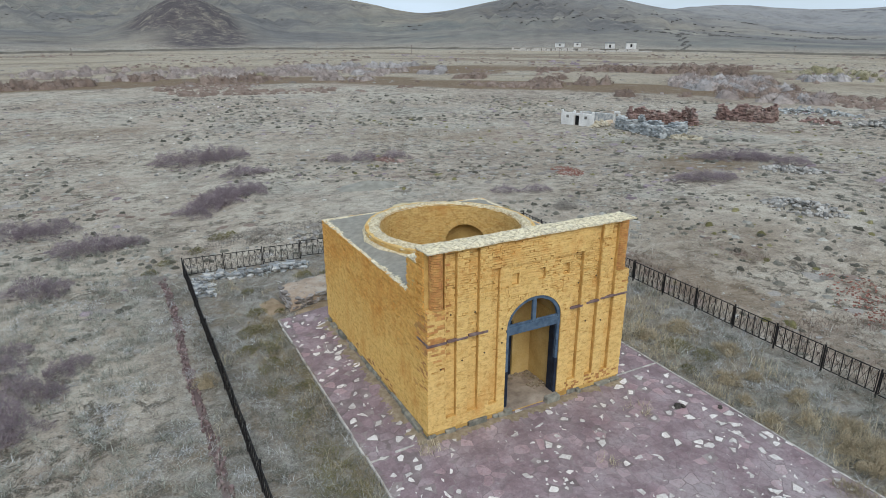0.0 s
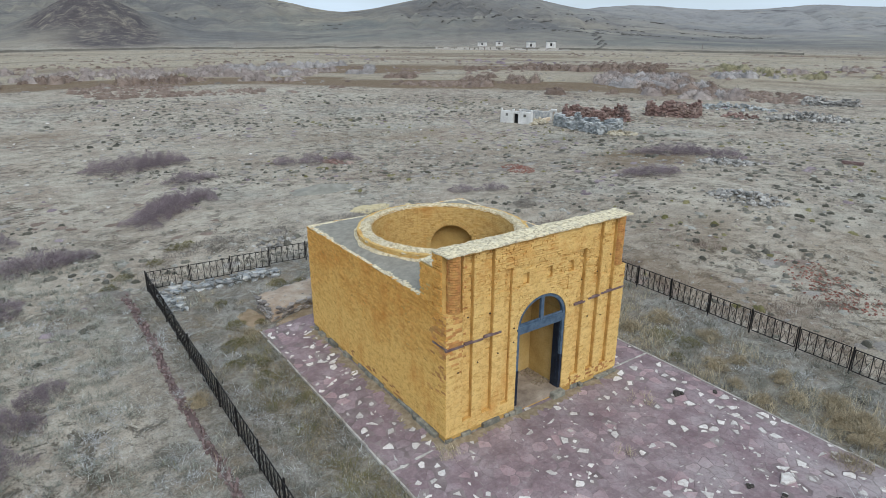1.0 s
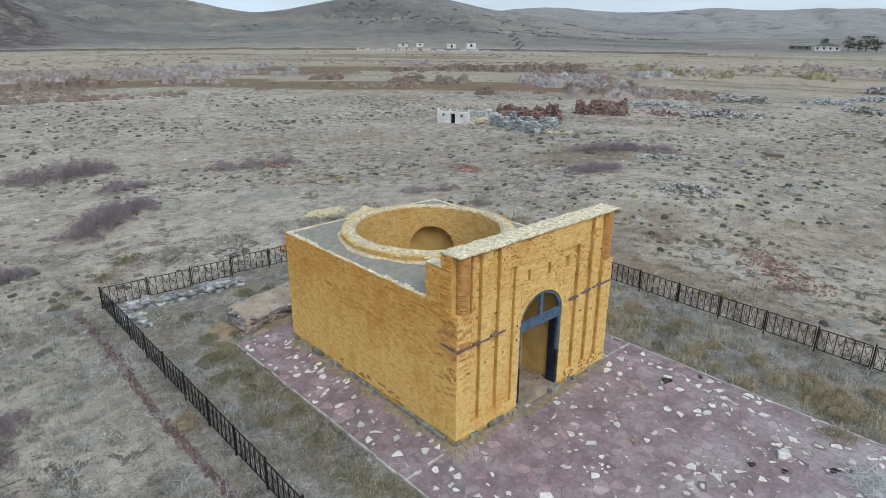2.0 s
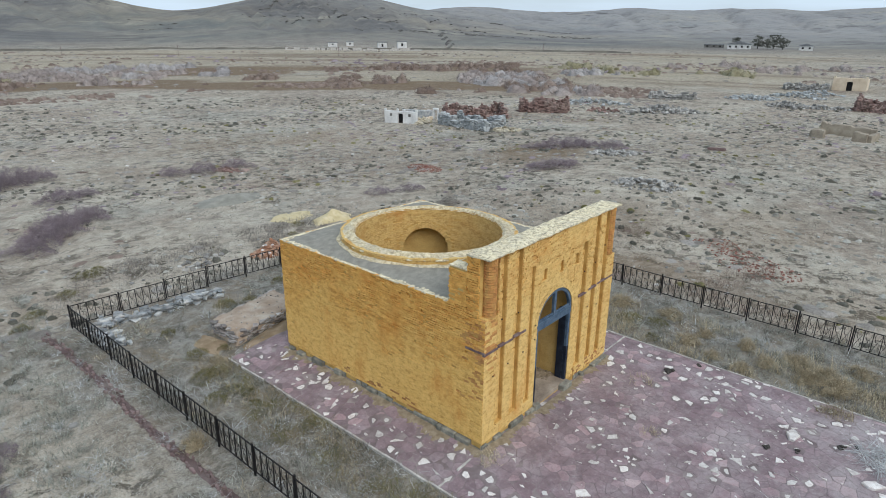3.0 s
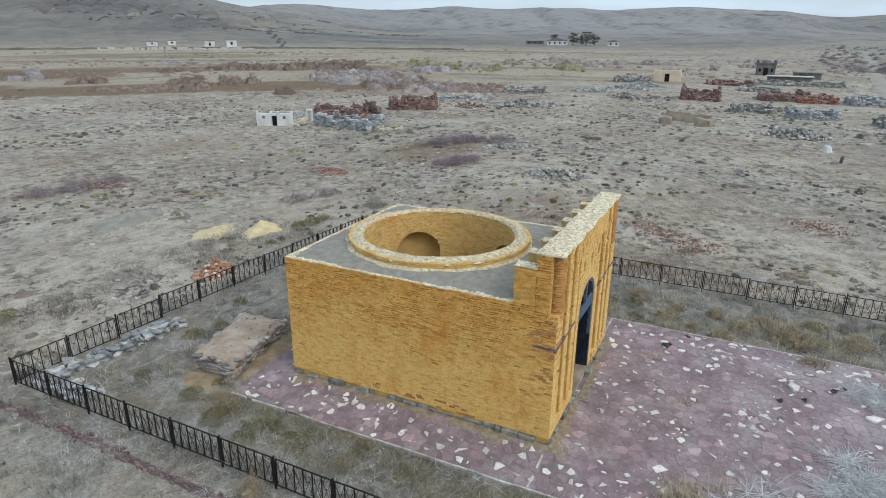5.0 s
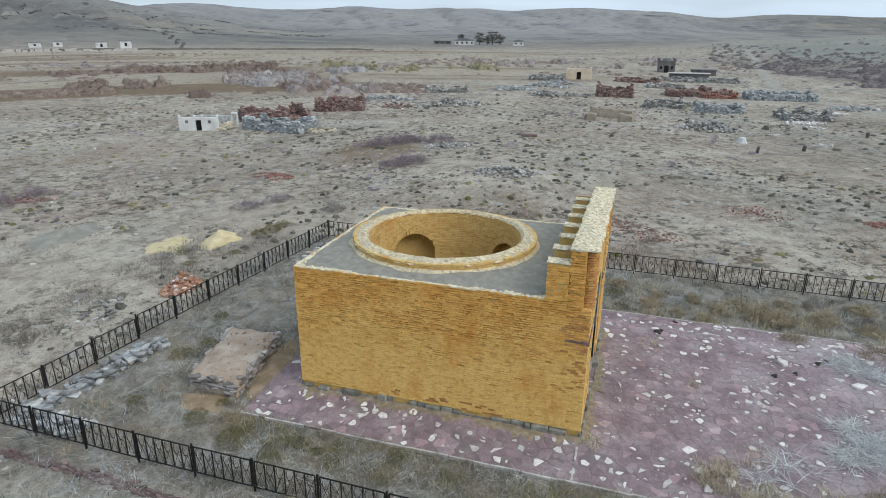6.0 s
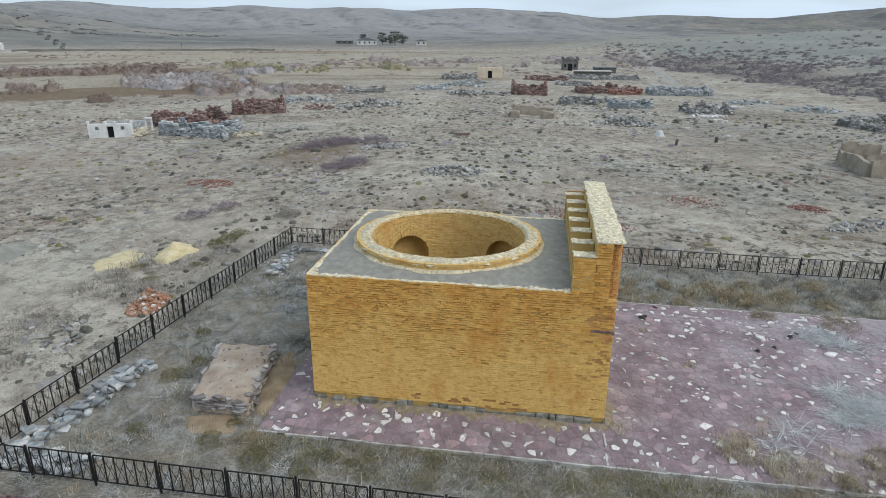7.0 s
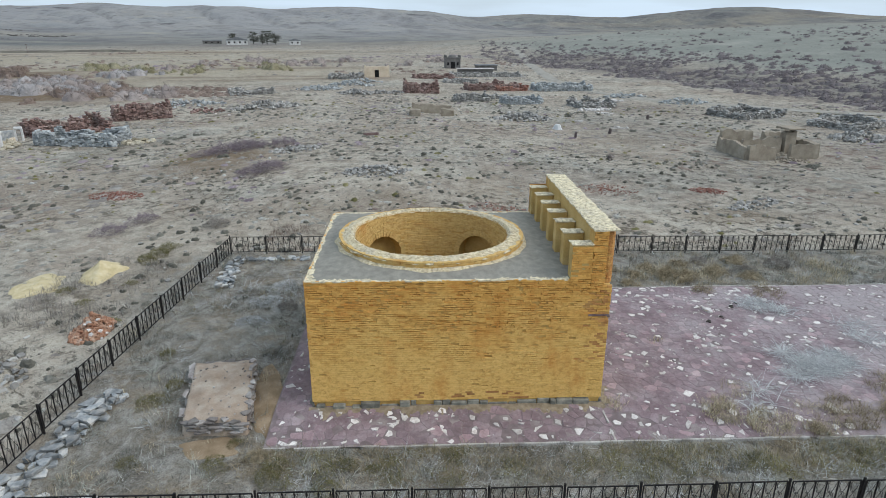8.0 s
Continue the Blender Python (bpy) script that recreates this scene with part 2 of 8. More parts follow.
MAT_OLIVE = twig_material("olive_shrub", (0.135, 0.126, 0.052), (0.21, 0.192, 0.088), (0.30, 0.275, 0.145))
MAT_TREE = twig_material("dark_bare_tree", (0.085, 0.09, 0.075), (0.13, 0.135, 0.115), (0.18, 0.18, 0.15))


def ground_material():
    """Steppe soil with straw, stones and scrub; the colour attribute 'cover' names what grows: red: russet reed, green: straw-yellow meadow, blue: dark scrub; alpha: trodden grey grass."""
    m, nt, bsdf = node_material("steppe_ground", 0.97)
    v = coords(nt)
    att = nt.nodes.new("ShaderNodeAttribute")
    att.attribute_name = "cover"
    sep = nt.nodes.new("ShaderNodeSeparateColor")
    nt.links.new(att.outputs["Color"], sep.inputs["Color"])
    n0 = noise_tex(nt, v, 0.05, 5.0, 0.62)
    n1 = noise_tex(nt, v, 0.30, 7.0, 0.70, 0.6)
    n2 = noise_tex(nt, v, 1.7, 7.0, 0.72, 0.4)
    n3 = noise_tex(nt, v, 9.0, 6.0, 0.75)
    n4 = noise_tex(nt, coords(nt, (1, 1, 1)), 0.62, 8.0, 0.8, 0.3)
    col = ramp(nt, n1, (0.30, (0.150, 0.138, 0.124)), (0.42, (0.275, 0.264, 0.238)), (0.52, (0.435, 0.412, 0.36)), (0.64, (0.290, 0.294, 0.268)), (0.76, (0.190, 0.192, 0.176)))
    col = mixc(nt, 0.62, col, ramp(nt, n0, (0.36, (0.23, 0.185, 0.155)), (0.44, (0.325, 0.285, 0.235)), (0.53, (0.455, 0.428, 0.372)), (0.60, (0.30, 0.308, 0.284)), (0.68, (0.22, 0.235, 0.218))))
    col = mixc(nt, ramp(nt, n4, (0.50, grey(0.0)), (0.62, grey(0.5))), col, (0.180, 0.160, 0.134))
    earth = noise_tex(nt, v, 0.11, 7.0, 0.66, 0.4)
    col = mixc(nt, ramp(nt, earth, (0.50, grey(0.0)), (0.60, grey(0.62))), col, (0.275, 0.225, 0.185))
    mat_n = noise_tex(nt, v, 0.42, 8.0, 0.75, 0.8)
    col = mixc(nt, ramp(nt, mat_n, (0.52, grey(0.0)), (0.60, grey(0.55))), col, (0.215, 0.188, 0.165))
    col = mixc(nt, ramp(nt, mat_n, (0.36, grey(0.55)), (0.45, grey(0.0))), col, (0.50, 0.485, 0.435))
    col = mixc(nt, ramp(nt, n2, (0.50, grey(0.0)), (0.62, grey(0.6))), col, (0.47, 0.455, 0.41))
    tuft = noise_tex(nt, v, 1.15, 10.0, 0.82, 0.5)
    grown = ramp(nt, noise_tex(nt, v, 0.085, 5.0, 0.65), (0.42, grey(0.25)), (0.56, grey(1.0)))
    tm = mixc(nt, 1.0, grown, ramp(nt, tuft, (0.515, grey(0.0)), (0.555, grey(1.0))), "MULTIPLY")
    col = mixc(nt, tm, col, (0.105, 0.095, 0.079))
    col = mixc(nt, ramp(nt, tuft, (0.36, grey(0.7)), (0.45, grey(0.0))), col, (0.50, 0.475, 0.42))
    yd = mixc(nt, ramp(nt, n1, (0.38, grey(0)), (0.60, grey(1))), (0.060, 0.057, 0.050), (0.170, 0.170, 0.157))
    yd = mixc(nt, ramp(nt, n2, (0.44, grey(0.0)), (0.60, grey(0.85))), yd, (0.285, 0.298, 0.294))
    yd = mixc(nt, ramp(nt, n4, (0.49, grey(0.0)), (0.62, grey(0.75))), yd, (0.215, 0.172, 0.12))
    fy = nt.nodes.new("ShaderNodeMath")
    fy.operation = "MULTIPLY"
    nt.links.new(att.outputs["Alpha"], fy.inputs[0])
    fy.inputs[1].default_value = 0.85
    col = mixc(nt, fy.outputs[0], col, yd)

    def cover(fac, c_lo, c_hi, base):
        cc = mixc(nt, ramp(nt, n2, (0.35, grey(0)), (0.65, grey(1))), c_lo, c_hi)
        f = nt.nodes.new("ShaderNodeMath")
        f.operation = "MULTIPLY"
        nt.links.new(fac, f.inputs[0])
        nt.links.new(ramp(nt, n1, (0.30, grey(0.25)), (0.55, grey(1.0))), f.inputs[1])
        return mixc(nt, f.outputs[0], base, cc)

    col = cover(sep.outputs["Red"], (0.132, 0.094, 0.060), (0.205, 0.156, 0.107), col)
    col = cover(sep.outputs["Green"], (0.29, 0.262, 0.20), (0.41, 0.375, 0.29), col)
    col = cover(sep.outputs["Blue"], (0.080, 0.078, 0.078), (0.160, 0.156, 0.152), col)
    col = mixc(nt, ramp(nt, n3, (0.35, grey(0.5)), (0.46, grey(0.0))), col, (0.095, 0.086, 0.073))
    col = mixc(nt, ramp(nt, n3, (0.54, grey(0)), (0.70, grey(0.35))), col, (0.45, 0.435, 0.385))
    n5 = noise_tex(nt, v, 26.0, 5.0, 0.8)
    col = mixc(nt, 0.8, col, ramp(nt, n5, (0.36, grey(0.36)), (0.50, grey(1.0)), (0.66, grey(1.30))), "MULTIPLY")
    col = mixc(nt, 1.0, col, (1.035, 0.99, 0.94), "MULTIPLY")
    # bare hills: mauve-grey slopes with darker and greener stretches, dark rock, green-grey pasture
    att2 = nt.nodes.new("ShaderNodeAttribute")
    att2.attribute_name = "slope"
    sep2 = nt.nodes.new("ShaderNodeSeparateColor")
    nt.links.new(att2.outputs["Color"], sep2.inputs["Color"])
    h1 = noise_tex(nt, v, 0.007, 5.0, 0.6)
    h2 = noise_tex(nt, v, 0.055, 9.0, 0.85)
    # cool greys carry the bluish haze of distance in the base colour
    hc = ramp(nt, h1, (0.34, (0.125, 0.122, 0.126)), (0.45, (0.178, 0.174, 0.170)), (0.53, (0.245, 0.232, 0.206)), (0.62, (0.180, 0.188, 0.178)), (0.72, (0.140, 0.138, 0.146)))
    # the eastern hills are paler and cooler: distance haze put into their tone
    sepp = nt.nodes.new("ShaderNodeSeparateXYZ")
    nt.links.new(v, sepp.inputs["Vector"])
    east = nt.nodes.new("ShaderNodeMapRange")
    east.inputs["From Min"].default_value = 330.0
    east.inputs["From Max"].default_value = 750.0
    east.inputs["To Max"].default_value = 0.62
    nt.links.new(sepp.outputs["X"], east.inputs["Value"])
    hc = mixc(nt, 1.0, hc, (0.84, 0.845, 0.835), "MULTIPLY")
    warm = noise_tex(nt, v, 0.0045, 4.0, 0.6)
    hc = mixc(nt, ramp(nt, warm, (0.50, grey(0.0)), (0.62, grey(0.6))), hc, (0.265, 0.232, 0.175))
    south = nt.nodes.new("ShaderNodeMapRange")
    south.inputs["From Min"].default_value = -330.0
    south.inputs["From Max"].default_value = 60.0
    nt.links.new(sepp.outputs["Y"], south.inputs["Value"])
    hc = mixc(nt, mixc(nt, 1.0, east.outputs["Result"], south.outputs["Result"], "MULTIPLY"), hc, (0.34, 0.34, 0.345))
    hc = mixc(nt, ramp(nt, h2, (0.51, grey(0)), (0.64, grey(0.65))), hc, (0.105, 0.096, 0.095))
    hc = mixc(nt, ramp(nt, h2, (0.33, grey(0.55)), (0.46, grey(0))), hc, (0.33, 0.31, 0.265))
    # rock outcrops: broken ledges along the slope, in dark and pale bands
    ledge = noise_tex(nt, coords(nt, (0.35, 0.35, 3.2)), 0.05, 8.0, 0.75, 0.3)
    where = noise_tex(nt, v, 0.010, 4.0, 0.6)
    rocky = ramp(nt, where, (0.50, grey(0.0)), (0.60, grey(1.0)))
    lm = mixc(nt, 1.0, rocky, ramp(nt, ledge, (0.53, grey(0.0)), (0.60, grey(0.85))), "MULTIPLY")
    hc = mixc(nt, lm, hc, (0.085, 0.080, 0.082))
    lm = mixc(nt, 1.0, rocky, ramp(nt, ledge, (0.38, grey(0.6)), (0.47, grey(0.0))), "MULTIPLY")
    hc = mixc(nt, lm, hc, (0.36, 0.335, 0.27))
    # alpha puts the shade of the gully creases into the colour
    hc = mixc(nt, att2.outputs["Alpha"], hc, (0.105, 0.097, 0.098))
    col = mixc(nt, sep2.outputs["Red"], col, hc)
    gc = ramp(nt, h2, (0.36, (0.165, 0.178, 0.158)), (0.52, (0.225, 0.238, 0.212)), (0.66, (0.31, 0.312, 0.272)))
    col = mixc(nt, sep2.outputs["Blue"], col, gc)
    rn = noise_tex(nt, v, 0.11, 10.0, 0.9, 0.6)
    rc = ramp(nt, rn, (0.40, (0.26, 0.235, 0.185)), (0.47, (0.125, 0.108, 0.104)), (0.54, (0.066, 0.058, 0.062)), (0.64, (0.10, 0.088, 0.086)))
    col = mixc(nt, sep2.outputs["Green"], col, rc)
    nt.links.new(col, bsdf.inputs["Base Color"])
    bump(nt, bsdf, n2, 0.8, 0.12)
    # gullies too fine for the mesh, on the hills alone
    far_b = nt.nodes.new("ShaderNodeBump")
    far_b.inputs["Distance"].default_value = 9.0
    nt.links.new(noise_tex(nt, v, 0.018, 7.0, 0.62, 0.8), far_b.inputs["Height"])
    nt.links.new(sep2.outputs["Red"], far_b.inputs["Strength"])
    nt.links.new(far_b.outputs["Normal"], bsdf.inputs["Normal"].links[0].from_node.inputs["Normal"])
    return m


MAT_GROUND = ground_material()


# ---------------------------------------------------------------- mesh helpers
def smooth(a, b, x):
    t = min(1.0, max(0.0, (x - a) / (b - a)))
    return t * t * (3 - 2 * t)


def adopt(ob, parent, label=""):
    """Parents a part that is built in world metres."""
    if parent is not None:
        ob.parent = parent
        base = parent if parent.type == "EMPTY" else parent.parent
        if parent.type == "EMPTY":
            ob.matrix_parent_inverse = Matrix.Translation(-base.location)
    if label:
        ob["label"] = label
    return ob


def mesh_ob(name, verts, faces, mat, parent=None, label=""):
    me = bpy.data.meshes.new(name)
    me.from_pydata([tuple(v) for v in verts], [], [tuple(f) for f in faces])
    me.materials.append(mat)
    me.update()
    return adopt(new(name, me), parent, label)


def fast_mesh(name, verts, tris, mat, parent=None, soft=False):
    """A large triangle mesh from numpy arrays."""
    me = bpy.data.meshes.new(name)
    me.vertices.add(len(verts))
    me.vertices.foreach_set("co", np.asarray(verts, np.float32).ravel())
    me.loops.add(tris.size)
    me.loops.foreach_set("vertex_index", np.asarray(tris, np.int32).ravel())
    me.polygons.add(len(tris))
    me.polygons.foreach_set("loop_start", np.arange(0, tris.size, 3, dtype=np.int32))
    me.polygons.foreach_set("use_smooth", np.full(len(tris), soft, bool))
    me.materials.append(mat)
    me.update(calc_edges=True)
    return adopt(new(name, me), parent)


def part(name, bm, mat, parent=None, label=""):
    me = bpy.data.meshes.new(name)
    bm.normal_update()
    bm.to_mesh(me)
    bm.free()
    me.materials.append(mat)
    return adopt(new(name, me), parent, label)


def shared(name, me, m, parent=None):
    """One more object on a mesh that alike pieces share."""
    ob = adopt(new(name, me), parent)
    ob.matrix_basis = m
    return ob


def holder(name, x=0, y=0, z=0, label="", category="", group="", kind=""):
    """An empty at the base of a thing, which parents its parts."""
    ob = new(name)
    ob.location = (x, y, z)
    return tagged(ob, label, category, group, kind)


def add_box(bm, x0, x1, y0, y1, z0, z1, bevel=0.0):
    m = Matrix.Translation(((x0 + x1) / 2, (y0 + y1) / 2, (z0 + z1) / 2)) @ Matrix.Diagonal((x1 - x0, y1 - y0, z1 - z0, 1))
    vs = bmesh.ops.create_cube(bm, size=1, matrix=m)["verts"]
    if bevel:
        es = list({e for v in vs for e in v.link_edges})
        bmesh.ops.bevel(bm, geom=es, offset=bevel, segments=1, affect="EDGES")
    return vs


def box_part(name, x0, x1, y0, y1, z0, z1, mat, parent, bevel=0.0, label=""):
    bm = bmesh.new()
    add_box(bm, x0, x1, y0, y1, z0, z1, bevel)
    return part(name, bm, mat, parent, label)


def add_prism(bm, outline, y0, y1):
    """An outline of (x, z) swept along y."""
    a = [bm.verts.new((x, y0, z)) for x, z in outline]
    b = [bm.verts.new((x, y1, z)) for x, z in outline]
    n = len(outline)
    bm.faces.new(a)
    bm.faces.new(b[::-1])
    for i in range(n):
        j = (i + 1) % n
        bm.faces.new((a[j], a[i], b[i], b[j]))


def rough_stone(rng, sx, sy, sz, jag=0.22):
    """A low-poly broken stone round the origin: verts and triangle faces."""
    bm = bmesh.new()
    bmesh.ops.create_icosphere(bm, subdivisions=1, radius=1.0)
    for v in bm.verts:
        p = v.co
        k = max(abs(p.x), abs(p.y), abs(p.z))
        q = p / k * 0.80 * 0.6 + p * 0.4
        q *= 1 + rng.uniform(-jag, jag)
        v.co = (q.x * sx, q.y * sy, q.z * sz)
    vs = np.array([v.co[:] for v in bm.verts])
    fs = np.array([[l.vert.index for l in f.loops] for f in bm.faces])
    bm.free()
    return vs, fs


class Soup:
    """Gathers many small pieces into one mesh."""

    def __init__(self):
        self.v, self.f, self.n = [], [], 0

    def add(self, v, f):
        self.v.append(v)
        self.f.append(f + self.n)
        self.n += len(v)

    def make(self, name, mat, parent=None, soft=False):
        return fast_mesh(name, np.concatenate(self.v), np.concatenate(self.f), mat, parent, soft)


_srng = random.Random(5)
STONES = [rough_stone(_srng, 0.5, 0.5, 0.5) for _ in range(24)]


def flat_stone(rng, n=7):
    """A flat broken slab with a chipped rim, about one metre across and high: verts and triangles."""
    ang = sorted(rng.uniform(0, 2 * math.pi) for _ in range(n))
    rad = [rng.uniform(0.36, 0.55) for _ in range(n)]
    v = [(0, 0, 0.5 + rng.uniform(-0.06, 0.06))]
    for k, z in ((0.84, 0.46), (1.0, 0.25), (0.96, -0.5)):
        v += [(r * k * math.cos(a) + rng.uniform(-0.03, 0.03), r * k * math.sin(a) + rng.uniform(-0.03, 0.03), z + rng.uniform(-0.08, 0.08)) for a, r in zip(ang, rad)]
    f = []
    for i in range(n):
        j = (i + 1) % n
        f.append((0, 1 + i, 1 + j))
        for row in (0, 1):
            a, b2 = 1 + row * n, 1 + (row + 1) * n
            f += [(a + i, b2 + i, b2 + j), (a + i, b2 + j, a + j)]
    return np.array(v), np.array(f)


SLABS = [flat_stone(_srng, _srng.choice((5, 6, 7, 8))) for _ in range(16)]


def placed(v, sx, sy, sz, ax, ay, az, pos):
    m = np.array(Euler((ax, ay, az)).to_matrix())
    return (v * np.array([sx, sy, sz])) @ m.T + np.array(pos)


# ---------------------------------------------------------------- terrain
HILLS = [  # azimuth and distance of the crest, half-width (degrees), half-depth and height (metres)
    (-13, 900, 14, 330, 66), (8, 1000, 12.3, 380, 65), (19.4, 820, 8.4, 260, 37), (15.9, 1500, 3, 420, 69), (6.4, 450, 5.0, 80, 28),
    (37.8, 760, 12.6, 270, 46), (51, 1150, 7.9, 420, 42), (58.6, 1300, 7.1, 420, 35), (64.5, 1250, 6, 420, 38), (72.5, 1300, 9.1, 420, 44),
    (84, 1300, 9.5, 420, 45), (91, 1400, 5.2, 420, 31), (100, 1600, 9.1, 420, 39), (116.5, 1700, 11.9, 420, 57), (132, 1500, 10.6, 420, 34),
    (30, 560, 6, 150, 9), (-40, 900, 22, 300, 60), (180, 1400, 30, 500, 40), (-85, 1300, 30, 500, 40), (-130, 1400, 30, 500, 40),
]


def fbm(x, y, s, octaves=4):
    return noise.fractal((x * s, y * s, 3.7), 0.9, 2.1, octaves)


def slab_z(x):
    return -0.02 - 0.16 * (1 - smooth(-1.7, 0.4, x))


def gully_at(az, r):
    """Nought along the gullies that run down the hills."""
    return abs(noise.fractal((az * 0.42 + r * 0.004, r * 0.0022, 1.5), 1.0, 2.1, 4))


def ground_z(x, y):
    r = math.hypot(x, y)
    z = slab_z(x) - 0.07
    out = max(abs(x - 4) - 8.5, abs(y - 2) - 13.5, 0)
    z += 0.10 * fbm(x, y, 0.12, 3) * smooth(0, 6, out) + 0.35 * fbm(x, y, 0.03, 3) * smooth(10, 60, out)
    z += 0.45 * math.exp(-((x - 27) ** 2 + (y - 7.5) ** 2) / 50) + 0.45 * math.exp(-((x - 36) / 17) ** 2 - ((y - 9) / 13) ** 2)
    z -= 0.25 * smooth(16, 32, y) * (1 - smooth(75, 110, r))
    if r > 140:
        az = math.degrees(math.atan2(x, y))
        tot, top, front = 0.0, 0.0, 0.0
        for a, d, wa, wd, h in HILLS:
            da = (az - a + 180) % 360 - 180
            u, w = da / wa, (r - d) / wd
            if w > 0:
                w *= 0.5
            e = u * u + w * w
            if e < 6.5:
                term = (h * math.exp(-e * 1.05)) ** 2.2
                tot += term
                if term > top:
                    top, front = term, (d - r) / wd
        if tot > 0.0:
            h = tot ** (1 / 2.2) * smooth(290, 390, r)
            k = smooth(0.3, 14, h)
            gully = gully_at(az, r)
            rv = abs(fbm(x, y, 0.007, 4))
            slope = k * smooth(0.1, 0.75, front)
            h *= 1 - 0.6 * slope * (0.45 - min(0.45, 1.3 * gully)) - 0.10 * k * (0.4 - min(0.4, rv))
            h += k * (0.5 + slope) * 2.0 * fbm(x, y, 0.016, 4)
            z += h
    s = (x - 74) * 0.268 - (y + 62) * 0.963
    if s > -10 and x > -400:
        q = (x - 74) * 0.963 + (y + 62) * 0.268
        z += 14.5 * (1 - math.exp(-max(0.0, s) / 105)) * (1 - smooth(180, 420, q)) * smooth(-500, -200, q) * (1 + 0.10 * fbm(x, y, 0.02, 3))
    return z


def band(lo, hi, soft, v):
    return smooth(lo - soft, lo + soft, v) * (1 - smooth(hi - soft, hi + soft, v))


EARTH = [  # patches of bare brown earth: x, y, half-sizes, strength
    (14.5, 4.0, 2.0, 5.0, 0.75), (15.5, -3.0, 2.5, 3.0, 0.55), (33.8, 20.2, 6.0, 4.4, 1.15), (18.0, -12.4, 1.6, 3.4, 0.6), (-11.0, 62.0, 5.0, 4.0, 0.4), (26.0, 26.0, 6.0, 2.0, 0.35), (20.0, 18.0, 5.0, 2.0, 0.35),
    (19.0, 45.0, 7.0, 3.0, 0.5), (26.0, 42.5, 6.0, 3.0, 0.5), (27.5, 31.0, 5.0, 3.0, 0.4), (19.0, 7.0, 4.0, 3.0, 0.5), (24.0, 0.0, 5.0, 2.5, 0.45), (-6.0, 62.0, 4.5, 3.0, 0.6),
    (40.0, 30.0, 8.0, 3.0, 0.35), (52.0, 8.0, 7.0, 4.0, 0.35), (17.0, 12.0, 4.0, 3.0, 0.4), (45.0, -14.0, 8.0, 4.0, 0.35), (8.5, 17.0, 4.0, 1.5, 0.35), (30.0, -20.0, 6.0, 5.0, 0.3), (66.0, 12.0, 9.0, 4.0, 0.3),
]


def cover_at(x, y):
    """What grows at a place: russet reed, yellow meadow, dark scrub; and trodden grey grass round the yard."""
    r = math.hypot(x + 10, y)
    az = math.degrees(math.atan2(x + 10, y))
    wob = 9 * fbm(x, y, 0.03, 3)
    near = 112 - 9 * smooth(20, 36, az)
    reed = 1.5 * band(near, 120, 1.2, r + wob * 0.3) * (1 - smooth(58, 70, az))
    reed = max(reed, 1.5 * band(118, 128, 3, r + wob * 0.5) * (1 - smooth(27, 33, az)))
    reed = max(reed, 1.8 * band(139, 166, 3, r + wob * 0.5) * band(26, 37, 1.5, az))
    reed = max(reed, 1.3 * band(150, 168, 4, r + wob * 0.6) * band(36, 60, 3, az))
    reed = max(reed, 0.5 * band(100, 150, 12, r + wob * 2) * band(50, 64, 4, az))
    reed = max(reed, 0.5 * band(150, 160, 4, r + wob) * band(-20, 60, 8, az))
    meadow = 0.9 * band(116, 290, 8, r + wob) * (1 - smooth(70, 92, az)) * (0.75 + 0.7 * noise.fractal((r * 0.07, az * 0.03, 0.4), 0.9, 2.0, 3))
    reed = max(reed, 0.85 * smooth(0.12, 0.35, noise.fractal((r * 0.10, az * 0.035, 2.2), 0.8, 2.0, 3)) * band(125, 285, 10, r) * (1 - smooth(78, 95, az)))
    meadow *= 1 - min(1.0, max(0.0, reed))
    s = (x - 74) * 0.268 - (y + 62) * 0.963
    q = (x - 74) * 0.963 + (y + 62) * 0.268
    scrub = 0.7 * band(-8, 14, 6, s + 0.5 * wob) * band(-60, 150, 40, q)
    scrub = max(scrub, 0.3 * smooth(270, 400, r) * (0.55 + 1.0 * fbm(x, y, 0.007, 5)))
    scrub = max(scrub, 0.30 * (1 - smooth(-18, -5, y)) * smooth(13, 22, x) * (1 - smooth(62, 84, x)) * (0.75 + 0.8 * fbm(x, y, 0.08, 3)))
    dark = 1.5 * math.exp(-(((az - 6.5) / 4.0) ** 2 + ((r - 440) / 75) ** 2) ** 2) * (0.75 + 0.7 * fbm(x, y, 0.03, 4))
    yard_k = 0.9 * smooth(-8.2, -4.6, x + 2 * fbm(x, y, 0.2, 2)) * (1 - smooth(11.6, 12.8, x)) * (1 - smooth(14.6, 16.5, y + 2 * fbm(x, y, 0.2, 2))) * smooth(-60, -30, y)
    for px, py, rx, ry, k in EARTH:
        reed = max(reed, k * math.exp(-(((x - px) / rx) ** 2 + ((y - py) / ry) ** 2) ** 2) * (0.75 + 0.5 * fbm(x, y, 0.3, 3)))
    return max(0.0, reed), max(0.0, min(1.0, meadow)), max(0.0, min(1.0, max(scrub, dark))), yard_k


